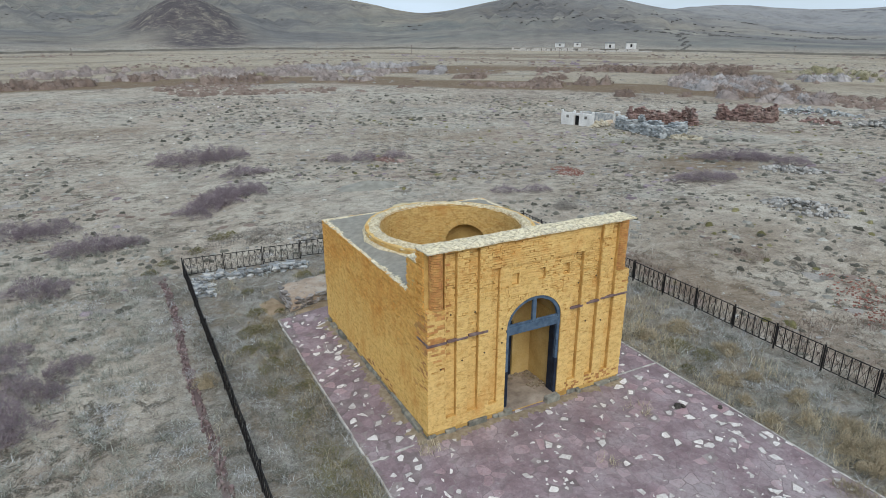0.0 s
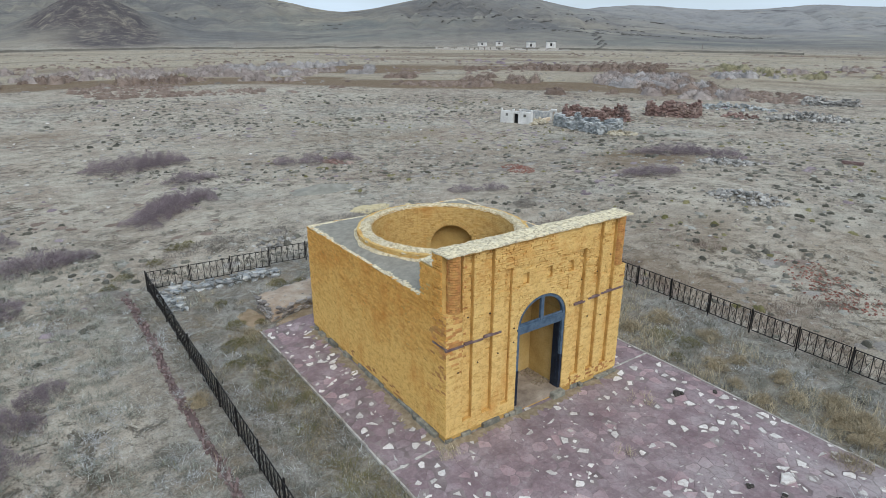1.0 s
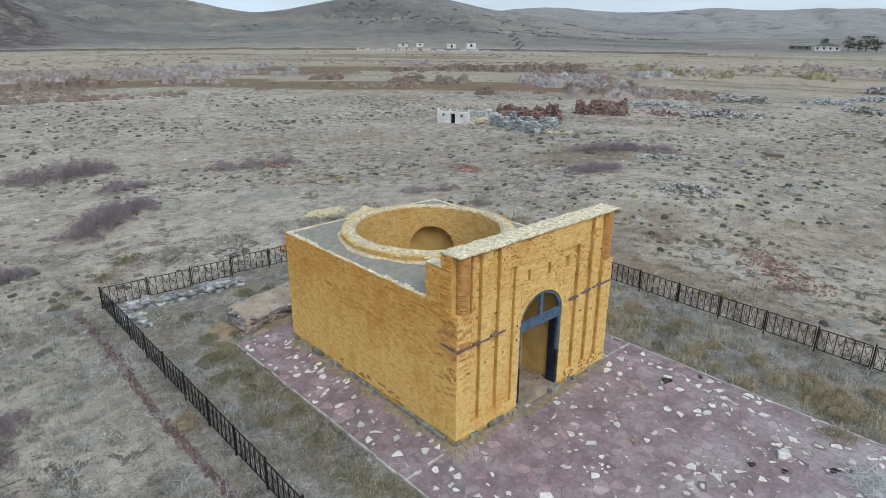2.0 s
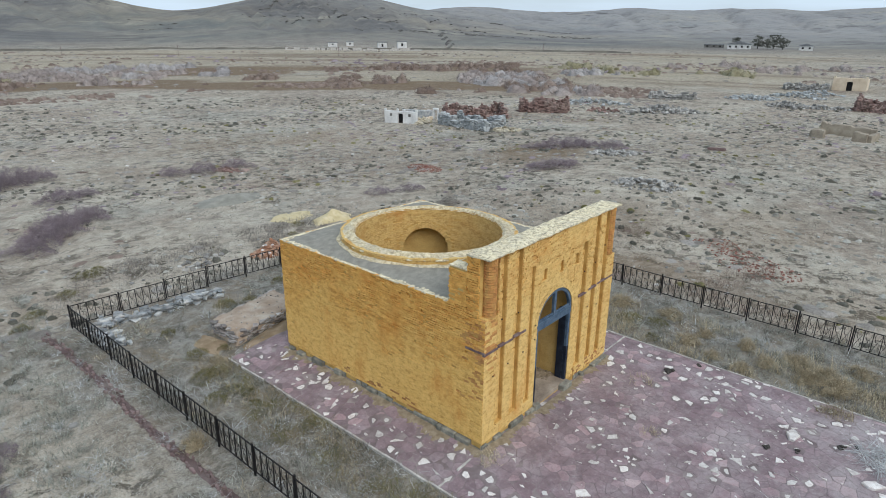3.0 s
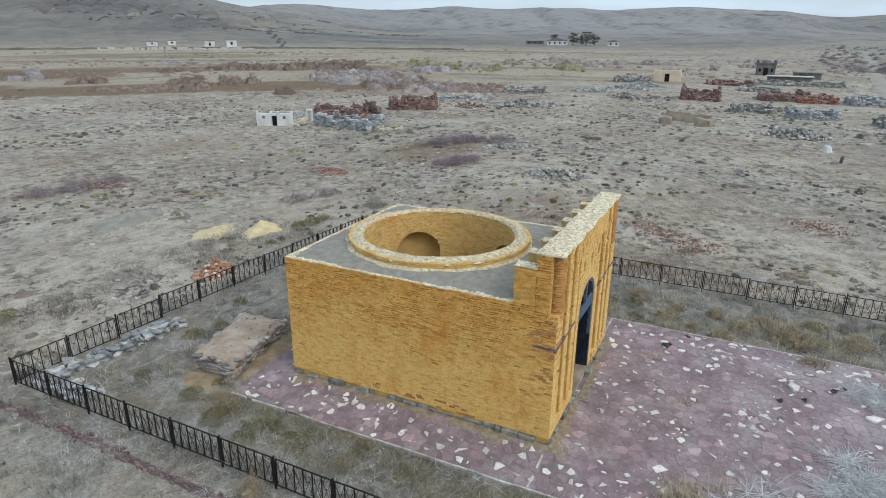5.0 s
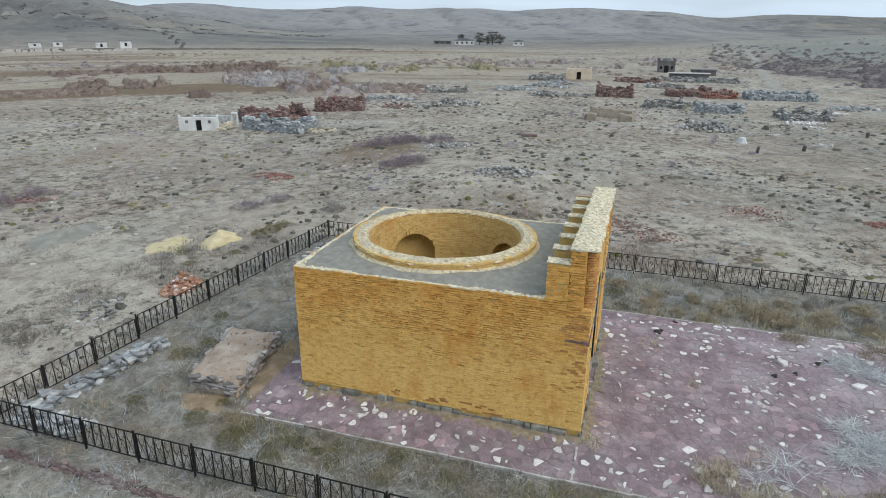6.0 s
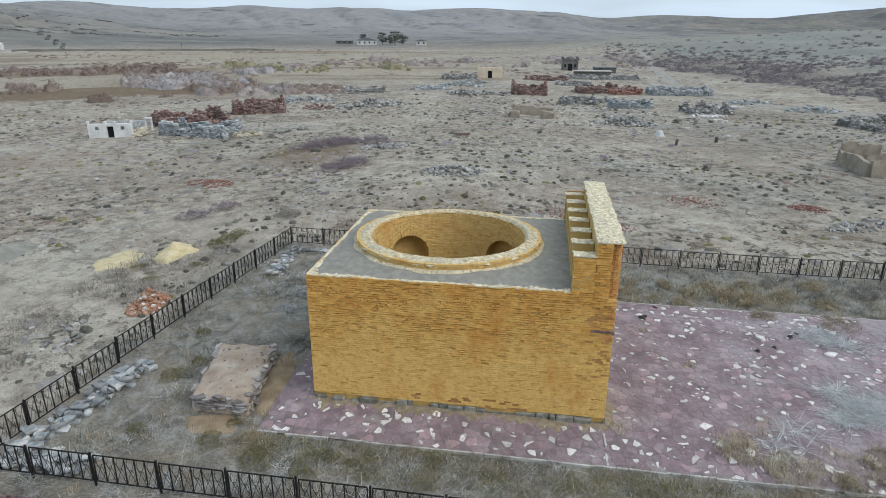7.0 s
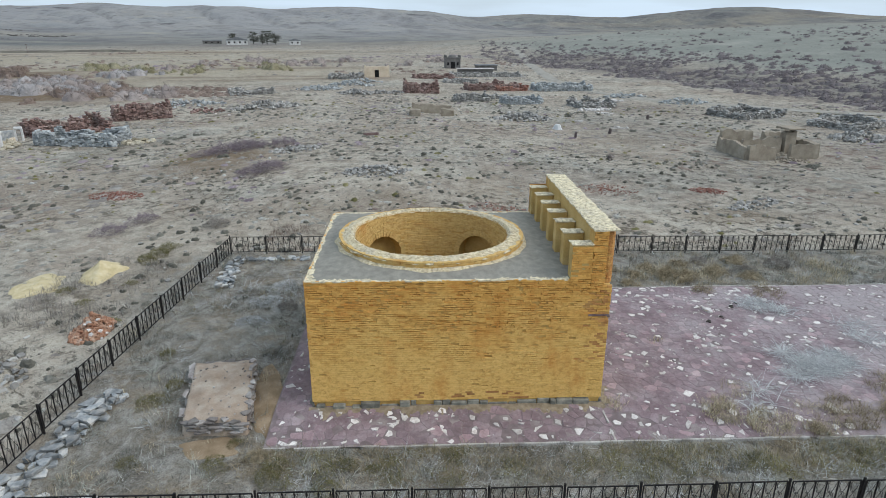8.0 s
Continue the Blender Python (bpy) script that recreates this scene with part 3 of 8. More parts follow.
def slope_at(x, y):
    """Bare hillside, dark rock, green-grey pasture; last, shade painted along the gullies."""
    r = math.hypot(x + 10, y)
    az = math.degrees(math.atan2(x + 10, y))
    far = smooth(285, 400, r + 25 * fbm(x, y, 0.008, 3))
    u, w = (az - 7.3 - 0.02 * (432 - r)) / 4.4, (r - 410) / 100
    rock = 1.5 * math.exp(-(u * u + w * w) ** 2) * (0.85 + 0.7 * fbm(x, y, 0.025, 4))
    s = (x - 74) * 0.268 - (y + 62) * 0.963
    q = (x - 74) * 0.963 + (y + 62) * 0.268
    pasture = smooth(6, 22, s + 8 * fbm(x, y, 0.02, 3)) * smooth(-500, -200, q) * (1 - smooth(150, 330, q))
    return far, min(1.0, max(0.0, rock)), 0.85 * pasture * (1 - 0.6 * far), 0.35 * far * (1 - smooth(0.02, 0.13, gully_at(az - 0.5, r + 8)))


def build_ground():
    radii = [0.0]
    step = 0.55
    while radii[-1] < 4200:
        radii.append(radii[-1] + step)
        step = max(0.55, radii[-1] * 0.024)
    fine = [i * 0.55 for i in range(int(160 / 0.55))]
    angles = [a - 18 for a in fine] + [142 + i * 5.5 for i in range(int(200 / 5.5) + 1)]
    cx, cy = 2.0, 2.0
    na = len(angles)
    verts, cols = [(cx, cy, ground_z(cx, cy))], [cover_at(cx, cy)]
    for r in radii[1:]:
        for a in angles:
            x, y = cx + r * math.sin(radians(a)), cy + r * math.cos(radians(a))
            verts.append((x, y, ground_z(x, y)))
            cols.append(cover_at(x, y))
    faces = [(0, 1 + (j + 1) % na, 1 + j) for j in range(na)]
    for i in range(len(radii) - 2):
        o = 1 + i * na
        for j in range(na):
            k = (j + 1) % na
            faces.append((o + j, o + k, o + na + k, o + na + j))
    ob = mesh_ob("ground", verts, faces, MAT_GROUND)
    att = ob.data.color_attributes.new("cover", "FLOAT_COLOR", "POINT")
    att.data.foreach_set("color", np.array(cols, np.float32).ravel())
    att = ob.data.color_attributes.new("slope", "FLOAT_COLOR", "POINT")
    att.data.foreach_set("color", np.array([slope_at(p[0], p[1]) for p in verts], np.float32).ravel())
    ob.data.polygons.foreach_set("use_smooth", [True] * len(faces))
    tagged(ob, "dry grey-brown steppe ground running to bare hills", "ground", kind="structure")
    return ob


build_ground()
# ---------------------------------------------------------------- the mausoleum
W, D = 6.3, 7.93            # width and depth
ROOF, TOP = 3.65, 4.95      # flat roof, top of the portal
COURSE, BRICK = 0.062, 0.185
DOOR0, DOOR1, SPRING, APEX = 2.29, 4.03, 2.50, 3.28
RC, RIN, ROUT, RTOP = (3.13, 4.57), 2.22, 2.66, 4.02
CAMBER = 0.13               # rise of the screed towards the drum


def brick_box(mapper, u0, u1, z0, z1, d, back=0.06):
    """Verts and triangles of one brick: its face and four sides."""
    p = [(u0, z0), (u1, z0), (u1, z1), (u0, z1)]
    v = np.array([mapper(u, z, d) for u, z in p] + [mapper(u, z, d - back) for u, z in p])
    f = np.array([(0, 1, 2), (0, 2, 3), (0, 4, 5), (0, 5, 1), (1, 5, 6), (1, 6, 2), (2, 6, 7), (2, 7, 3), (3, 7, 4), (3, 4, 0)])
    return v, f


def courses(u0, u1, z0, z1, rng, min_len=0.012):
    """Running bond over a rectangle: (ua, ub, za, zb) brick by brick."""
    k0, k1 = round(z0 / COURSE), round(z1 / COURSE)
    for k in range(k0, k1):
        off = (0.5 if k % 2 else 0.0) * BRICK + rng.uniform(-0.02, 0.02)
        u = u0 - ((u0 - off) % BRICK)
        left = u + rng.uniform(-0.03, 0.03)
        while u < u1:
            right = u + BRICK + rng.uniform(-0.03, 0.03)
            a, b = max(left, u0) + 0.004, min(right, u1) - 0.004
            if b - a > min_len:
                yield a, b, k * COURSE + 0.005 + rng.uniform(0, 0.004), (k + 1) * COURSE - 0.004
            u += BRICK
            left = right


mausoleum = holder("mausoleum", W / 2, D / 2, 0, "small roofless ochre brick mausoleum with tall portal and open round drum", "mausoleum")

# side and back walls: mortar cores
wall_side = box_part("wall", 0.024, 0.45, 0.46, D - 0.024, 0.12, ROOF - 0.02, MAT_MORTAR, mausoleum, 0, "weathered ochre brick side wall")
wall_side_b = box_part("wall", W - 0.45, W - 0.024, 0.46, D - 0.024, 0.12, ROOF - 0.02, MAT_MORTAR, mausoleum)
wall_back = box_part("wall", 0.46, W - 0.46, D - 0.45, D - 0.024, 0.12, ROOF - 0.02, MAT_MORTAR, mausoleum)

left_map = lambda u, z, d: (-d, u, z)
front_map = lambda u, z, d: (u, -d, z)
right_map = lambda u, z, d: (W + d, u, z)
back_map = lambda u, z, d: (u, D + d, z)


MAT_BASE_BRICK = mottled("damp_red_brick", (0.47, 0.20, 0.08), (0.57, 0.28, 0.10), (0.66, 0.39, 0.15), 6.0, 50, spread=0.35, island=True)


def wall_bricks(mapper, rects, seed, parent, name="brickwork", mat=None, skip=0.009, keep=None, depth=None, red=None, worn=(1.1, 2.4, 1.0)):
    """Bricks over (u0, u1, z0, z1, face) rectangles; keep() drops those in an opening."""
    rng = random.Random(seed)
    soup, soup_red, soup_base, singles = Soup(), Soup(), Soup(), []
    for u0, u1, z0, z1, face in rects:
        for a, b, za, zb in courses(u0, u1, z0, z1, rng):
            if keep and not keep((a + b) / 2, (za + zb) / 2):
                continue
            up = worn[2] * smooth(worn[0], worn[1], za + 0.9 * noise.noise((a * 0.7, za * 0.7, seed)))
            rag = up * max(0.15, 0.7 + 1.3 * noise.fractal((a * 0.9, za * 1.4, seed + 4), 0.8, 2.0, 3))
            d = face + 0.003 + 0.011 * up + rng.uniform(-0.002, 0.002) * (1 + 5.0 * rag)
            g = 0.0005 if rng.random() < 0.45 else 0.0005 + rag * rng.uniform(0.004, 0.017)
            za, zb = za - 0.004 + g * 0.3, zb + 0.004 - g
            e = rng.uniform(0.2, 1.0) * g
            a, b = a - 0.0036 + e, b + 0.0036 - e
            if rng.random() < skip * (0.6 + 1.6 * rag):
                continue
            if rng.random() < 0.07 * rag:
                b = a + (b - a) * rng.uniform(0.35, 0.8)
            if rng.random() < 0.05 * rag:
                d = face - 0.014
            if rng.random() < 0.020 * (1 - up):
                zb -= 0.026
            elif rng.random() < 0.16 * rag:
                zb -= rng.uniform(0.008, 0.022)
            if red and rng.random() < red(a, za):
                (soup_base if za < 0.6 else soup_red).add(*brick_box(mapper, a, b, za, zb, d - 0.004))
                continue
            if depth and depth(a, za) and b - a > BRICK - 0.05 and len(singles) < 290:
                singles.append((a, b, za, zb, d))
                continue
            soup.add(*brick_box(mapper, a, b, za, zb, d))
    ob = soup.make(name, mat or MAT_BRICK_J, parent)
    tagged(ob, "ochre brick courses with worn joints", kind="stuff")
    if soup_red.n:
        tagged(soup_red.make("red_brickwork", MAT_RED_BRICK, parent), "bare red bricks where the face has worn off", kind="stuff")
    if soup_base.n:
        tagged(soup_base.make("damp_red_brickwork", MAT_BASE_BRICK, parent), "damp red bricks bared near the ground", kind="stuff")
    return singles


singles = wall_bricks(left_map, [(0.0, D, 0.124, 3.472, 0), (0.565, D, 3.472, ROOF + 0.009, 0)], 11, wall_side,
                      depth=lambda u, z: u < 3.2 and 0.5 < z < 2.2,
                      red=lambda u, z: 0.26 * band(2.0, 5.4, 0.5, u + 0.8 * noise.noise((u, 0, 1))) * (1 - smooth(0.22, 0.5, z + 0.15 * noise.noise((u * 2, 0, 3)))) + 0.35 * (1 - smooth(0.1, 0.75, u + 0.3 * noise.noise((0, z * 2, 9)))) * smooth(0.7, 2.2, z))
bm = bmesh.new()
add_box(bm, -0.05, 0.01, -BRICK / 2 + 0.006, BRICK / 2 - 0.006, -COURSE / 2 + 0.005, COURSE / 2 - 0.005, 0.004)
brick_mesh = bpy.data.meshes.new("brick")
bm.to_mesh(brick_mesh)
bm.free()
brick_mesh.materials.append(MAT_BRICK)
for a, b, za, zb, d in singles:
    o = shared("brick", brick_mesh, pose(0.04 - d, (a + b) / 2, (za + zb) / 2, 0, 0, 0) @ Matrix.Diagonal((1, (b - a) / (BRICK - 0.012), (zb - za) / (COURSE - 0.010), 1)), wall_side)

wall_bricks(right_map, [(0.46, D, 0.124, ROOF + 0.009, 0), (0, 0.46, 0.124, 3.5, 0), (0.46, 1.12, ROOF, 4.62, 0)], 12, wall_side_b)
wall_bricks(back_map, [(0.0, W, 0.124, ROOF + 0.009, 0)], 13, wall_back)

# the portal: zones across the front as (x0, x1, z0, z1, recess)
FOOT, HEAD, N0, N1, TRIM = 7 * COURSE, 79 * COURSE, 60 * COURSE, 65 * COURSE, 69 * COURSE
RECESS = [(0.50, 0.80, FOOT, HEAD), (1.12, 1.43, FOOT, HEAD), (1.76, 2.03, FOOT, TRIM), (4.38, 4.65, FOOT, TRIM), (4.98, 5.26, FOOT, HEAD), (5.56, 5.84, FOOT, HEAD)]
NICHES = [(2.39, 2.60, N0, N1), (3.20, 3.42, N0, N1), (3.98, 4.20, N0, N1)]
RD = 0.12
SUNK = 0.035                # the panel round the door lies a little deeper


def arch_z(x):
    """Height of the door arch above x."""
    u = abs(x - (DOOR0 + DOOR1) / 2) / ((DOOR1 - DOOR0) / 2)
    return SPRING + (APEX - SPRING) * math.sqrt(max(0.0, 1 - u ** 2.1))


portal = box_part("portal", 0.46, DOOR0, RD + 0.03, 1.10, 0.12, ROOF - 0.03, MAT_MORTAR, mausoleum, 0, "ochre brick portal with arched doorway and recessed strips")
box_part("portal_core", DOOR1, W - 0.46, RD + 0.03, 1.10, 0.12, ROOF - 0.03, MAT_MORTAR, portal)
box_part("portal_core", 0.024, 0.46, 0.024, 0.46, 0.12, 3.49, MAT_MORTAR, portal)
box_part("portal_core", W - 0.46, W - 0.024, 0.024, 0.46, 0.12, 3.49, MAT_MORTAR, portal)
box_part("portal_core", 0.02, 0.468, 0.20, 0.56, 3.492, TOP, MAT_MORTAR, portal)
box_part("portal_core", W - 0.468, W - 0.02, 0.20, 0.56, 3.492, TOP, MAT_MORTAR, portal)
bm = bmesh.new()
steps = 28
for i in range(steps):
    xa, xb = DOOR0 + (DOOR1 - DOOR0) * i / steps, DOOR0 + (DOOR1 - DOOR0) * (i + 1) / steps
    add_prism(bm, [(xa, arch_z(xa) + 0.012), (xb, arch_z(xb) + 0.012), (xb, ROOF - 0.03), (xa, ROOF - 0.03)], RD + 0.03, 0.95)
part("door_arch", bm, MAT_PLASTER, portal, "plastered underside of the door arch")
box_part("parapet", 0.47, W - 0.47, RD + 0.03, 0.55, ROOF - 0.028, TOP, MAT_PLASTER, portal, 0, "pale plastered back of the portal parapet")

# proud strips of the front: one mortar slab for each, with bricks in front
zone = []
xs = [0.47] + [v for r in RECESS for v in r[:2]] + [W - 0.47]
for i in range(0, len(xs), 2):
    x0, x1 = xs[i], xs[i + 1]
    if i == 6:
        continue
    zone.append((x0, x1, 0.124, TOP, 0.0))
for x0, x1, z0, z1 in RECESS:
    zone.append((x0, x1, 0.124, z0, 0.0))
    zone.append((x0, x1, z0, z1, -RD))
    zone.append((x0, x1, z1, TOP, 0.0))
MID0, MID1 = 2.03, 4.38
for i, (x0, x1, z0, z1) in enumerate(NICHES):
    prev = MID0 if i == 0 else NICHES[i - 1][1]
    zone.append((prev, x0, N0, N1, -SUNK))
    zone.append((x0, x1, N0, N1, -RD))
zone.append((NICHES[-1][1], MID1, N0, N1, -SUNK))
zone.append((MID0, MID1, N1, TRIM, -SUNK))
zone.append((MID0, MID1, TRIM, TOP, 0.0))
zone.append((MID0, DOOR0, 0.124, N0, -SUNK))
zone.append((DOOR1, MID1, 0.124, N0, -SUNK))
zone.append((DOOR0, DOOR1, SPRING, N0, -SUNK))
zone.append((0.0, 0.47, 0.124, 3.50, 0.0))
zone.append((W - 0.47, W, 0.124, 3.50, 0.0))


def outside_arch(x, z):
    c = (DOOR0 + DOOR1) / 2
    u, w = (x - c) / ((DOOR1 - DOOR0) / 2 + 0.13), (z - SPRING) / (APEX - SPRING + 0.15)
    if z < SPRING:
        return x < DOOR0 or x > DOOR1
    return u * u + w * w > 1.0


bm = bmesh.new()
for x0, x1, z0, z1, f in zone:
    if f > -RD and z1 - z0 > 0.01 and not (x0 == DOOR0 and x1 == DOOR1) and not (x0 in (0.0, W - 0.47)):
        add_box(bm, x0, x1, -f + 0.024, RD + 0.028, z0, z1)
for i in range(steps):
    xa, xb = DOOR0 + (DOOR1 - DOOR0) * i / steps, DOOR0 + (DOOR1 - DOOR0) * (i + 1) / steps
    add_prism(bm, [(xa, arch_z(xa)), (xb, arch_z(xb)), (xb, N0), (xa, N0)], SUNK + 0.024, RD + 0.028)
part("mortar_face", bm, MAT_MORTAR, portal)
wall_bricks(front_map, zone, 21, portal, mat=MAT_BRICK_FRONT, keep=outside_arch, skip=0.002, worn=(1.8, 3.8, 0.85),
            red=lambda u, z: 0.35 * smooth(3.9, 4.6, u) * (1 - smooth(0.28, 0.5, z + 0.15 * noise.noise((u * 2, 0, 3)))) + 0.5 * (1 - smooth(0.3, 0.7, u)) * smooth(1.6, 2.6, z) + 0.25 * smooth(5.7, 6.2, u) * smooth(2.2, 3, z))

# voussoirs round the arch
soup = Soup()
c_arch = (DOOR0 + DOOR1) / 2
half = (DOOR1 - DOOR0) / 2
nv = 36
for i in range(nv):
    a0, a1 = math.pi * (i + 0.06) / nv, math.pi * (i + 0.94) / nv
    q = []
    for rr in (0.0, 0.13):
        for a in (a0, a1):
            q.append((c_arch - math.cos(a) * (half + rr), SPRING + math.sin(a) * (APEX - SPRING + rr * 1.15)))
    v = np.array([(q[k][0], yy, q[k][1]) for yy in (SUNK - 0.012, SUNK + 0.05) for k in (0, 1, 3, 2)])
    f = np.array([(0, 1, 2), (0, 2, 3), (0, 4, 5), (0, 5, 1), (1, 5, 6), (1, 6, 2), (2, 6, 7), (2, 7, 3), (3, 7, 4), (3, 4, 0)])
    soup.add(v, f)
tagged(soup.make("arch_ring", MAT_BRICK_FRONT, portal), "ring of bricks on edge round the arch", kind="stuff")


def lathe(bm, cx, cy, profile, seg=28, a0=0.0, a1=2 * math.pi):
    rows = []
    closed = abs(a1 - a0 - 2 * math.pi) < 1e-6
    n = seg if closed else seg + 1
    for r, z in profile:
        rows.append([bm.verts.new((cx + r * math.cos(a0 + (a1 - a0) * j / seg), cy + r * math.sin(a0 + (a1 - a0) * j / seg), z)) for j in range(n)])
    for i in range(len(rows) - 1):
        for j in range(seg):
            k = (j + 1) % n
            bm.faces.new((rows[i][j], rows[i][k], rows[i + 1][k], rows[i + 1][j]))


# corner columns of rounded red brick
for cx in (0.29, W - 0.29):
    bm = bmesh.new()
    lathe(bm, cx, 0.12, [(0.140, 3.47), (0.140, TOP)], 24)
    column = part("corner_column", bm, MAT_MORTAR, portal, "round corner column of red bricks")
    soup, rng = Soup(), random.Random(int(cx * 10))
    for k in range(23):
        z = 3.492 + k * (TOP - 3.495) / 23
        for j in range(16):
            a0, a1 = 2 * math.pi * (j // 2 + 0.5 * (k % 2) + 0.5 * (j % 2)) / 8 + 0.02 * (1 - j % 2), 2 * math.pi * (j // 2 + 0.5 * (k % 2) + 0.5 * (j % 2) + 0.5) / 8 - 0.02 * (j % 2)
            r = 0.170 + rng.uniform(-0.006, 0.005)
            col_map = lambda u, zz, d: (cx + (r + d) * math.cos(u), 0.12 + (r + d) * math.sin(u), zz)
            soup.add(*brick_box(col_map, a0, a1, z + 0.004, z + 0.052 - rng.uniform(0, 0.006), 0.0, 0.04))
    tagged(soup.make("column_brickwork", MAT_RED_BRICK, column), "rounded red bricks laid in rings", kind="stuff")


def crumbly_slab(name, x0, x1, y0, y1, z0, z1, mat, parent, seed, rough=0.02, edge=0.03, step=0.07, label=""):
    """A slab with a broken, uneven top and edges."""
    nx, ny = max(2, int((x1 - x0) / step)), max(2, int((y1 - y0) / step))
    verts, faces = [], []
    off = seed * 13.7
    for j in range(ny + 1):
        for i in range(nx + 1):
            u, w = i / nx, j / ny
            x, y = x0 + (x1 - x0) * u, y0 + (y1 - y0) * w
            e = noise.noise((x * 4 + off, y * 4, 0)) * edge
            if i in (0, nx):
                x += e * (1 if i == 0 else -1)
            if j in (0, ny):
                y += e * (1 if j == 0 else -1)
            border = i in (0, nx) or j in (0, ny)
            z = z1 + noise.noise((x * 7, y * 7, off)) * rough + noise.noise((x * 19, y * 19, off)) * rough * 0.6 - (0.02 if border else 0)
            verts.append((x, y, z))
    n = nx + 1
    for j in range(ny):
        for i in range(nx):
            a = j * n + i
            faces.append((a, a + 1, a + n + 1, a + n))
    loop = [i for i in range(nx)] + [j * n + nx for j in range(ny)] + [ny * n + i for i in range(nx, 0, -1)] + [j * n for j in range(ny, 0, -1)]
    base = len(verts)
    for k in loop:
        verts.append((verts[k][0], verts[k][1], z0))
    m = len(loop)
    for k in range(m):
        faces.append((loop[k], base + k, base + (k + 1) % m, loop[(k + 1) % m]))
    faces.append([base + k for k in range(m)][::-1])
    return mesh_ob(name, verts, faces, mat, parent, label)


crumbly_slab("coping", -0.02, W + 0.02, -0.085, 0.58, TOP + 0.002, TOP + 0.055, MAT_COPING, portal, 1, 0.020, 0.045, label="crumbling grey-white lime coping")
for i in range(7):
    x0 = 0.0 + i * (W - 0.34) / 6
    b = box_part("buttress", x0, x0 + 0.34, 0.562, 1.10, ROOF + 0.003, 4.58, MAT_PLASTER, portal, 0.015, "short plastered buttress behind the parapet")
    crumbly_slab("buttress_cap", x0 - 0.015, x0 + 0.355, 0.562, 1.13, 4.582, 4.625, MAT_COPING, b, 10 + i, 0.018, 0.035)
wall_bricks(left_map, [(0.565, 1.10, ROOF + 0.02, 4.53, 0.006)], 14, portal)
wall_bricks(left_map, [(0.20, 0.565, 3.472, 4.93, 0.004)], 15, portal)

# timber ties laid into the brickwork, and their broken ends
for x0, x1, z, dz in ((-0.02, 0.52, 2.56, 0.03), (0.55, 1.12, 2.575, 0.02), (1.15, 1.70, 2.60, 0.03), (4.30, 4.72, 2.66, 0.02), (4.85, 5.30, 2.70, 0.03), (5.34, 6.31, 2.735, 0.02)):
    box_part("timber_tie", x0, x1, -0.022, 0.05, z, z + 0.055 + dz * 0.3, MAT_TIMBER, portal, 0.006, "grey-purple weathered timber tie")
box_part("timber_tie", -0.022, 0.03, 0.0, 0.56, 2.60, 2.66, MAT_TIMBER, portal, 0.006)
rng = random.Random(8)
for x, z in ((0.62, 3.32), (1.30, 3.25), (0.35, 1.9), (0.95, 2.0), (1.60, 2.05), (2.12, 2.2), (2.12, 2.6), (4.5, 3.4), (5.1, 3.5), (5.6, 3.9), (4.85, 2.2), (5.4, 2.1)):
    bm = bmesh.new()
    lathe(bm, 0, 0, [(0.001, 0.012), (0.011, 0.012), (0.020, 0.016), (0.024, 0.0)], 8)
    bmesh.ops.transform(bm, matrix=pose(x, -0.012, z, 90, 0, 0), verts=bm.verts)
    part("putlog_stub", bm, MAT_DARK, portal, "small dark scaffold stub hole")

# plinth stones round the foot
plinth = box_part("plinth", 0.03, W - 0.03, 0.03, D - 0.03, -0.3, 0.125, MAT_MORTAR, mausoleum, 0, "grey-green rubble stone plinth")
rng = random.Random(4)


def plinth_run(along, start, stop, fixed, sign):
    u = start
    while u < stop - 0.1:
        ln = min(rng.choice((rng.uniform(0.12, 0.3), rng.uniform(0.3, 0.6))), stop - u)
        p = rng.uniform(0.0, 0.13)
        h = rng.uniform(-0.05, 0.15)
        if along == "y":
            lo, hi = sorted((fixed + sign * p, fixed - sign * 0.05))
            box_part("stone", lo, hi, u + 0.008, u + ln - 0.008, -0.18, h, MAT_PLINTH, plinth, 0.022)
        else:
            lo, hi = sorted((fixed + sign * p, fixed - sign * 0.05))
            box_part("stone", u + 0.008, u + ln - 0.008, lo, hi, -0.18, h, MAT_PLINTH, plinth, 0.014)
        u += ln


plinth_run("y", 0.0, D, 0.0, -1)
plinth_run("x", 0.0, DOOR0, 0.0, -1)
plinth_run("x", DOOR1, W, 0.0, -1)
plinth_run("y", 0.0, D, W, 1)
plinth_run("x", 0.0, W, D, 1)

# roof: screed with the round opening, pale crumbling edge
bm = bmesh.new()
seg = 72
outer, inner = [], []
for j in range(seg):
    a = 2 * math.pi * j / seg
    c, s = math.cos(a), math.sin(a)
    k = min(((W - 0.02 - RC[0]) if c > 0 else (RC[0] - 0.02)) / max(abs(c), 1e-6), ((D - 0.02 - RC[1]) if s > 0 else (RC[1] - 0.50)) / max(abs(s), 1e-6))
    outer.append(bm.verts.new((RC[0] + c * k, RC[1] + s * k, ROOF)))
    inner.append(bm.verts.new((RC[0] + c * (ROUT - 0.06), RC[1] + s * (ROUT - 0.06), ROOF + CAMBER)))
mid = [[bm.verts.new((*inner[j].co.xy.lerp(outer[j].co.xy, u), ROOF + CAMBER * (1 - smooth(0.0, 1.0, u)) + 0.008 * noise.noise((outer[j].co.x * 2 + u, outer[j].co.y * 2, 3)))) for j in range(seg)] for u in (0.2, 0.4, 0.6, 0.8)]
rows = [inner] + mid + [outer]
for ra, rb in zip(rows, rows[1:]):
    for j in range(seg):
        k = (j + 1) % seg
        bm.faces.new((ra[j], rb[j], rb[k], ra[k]))
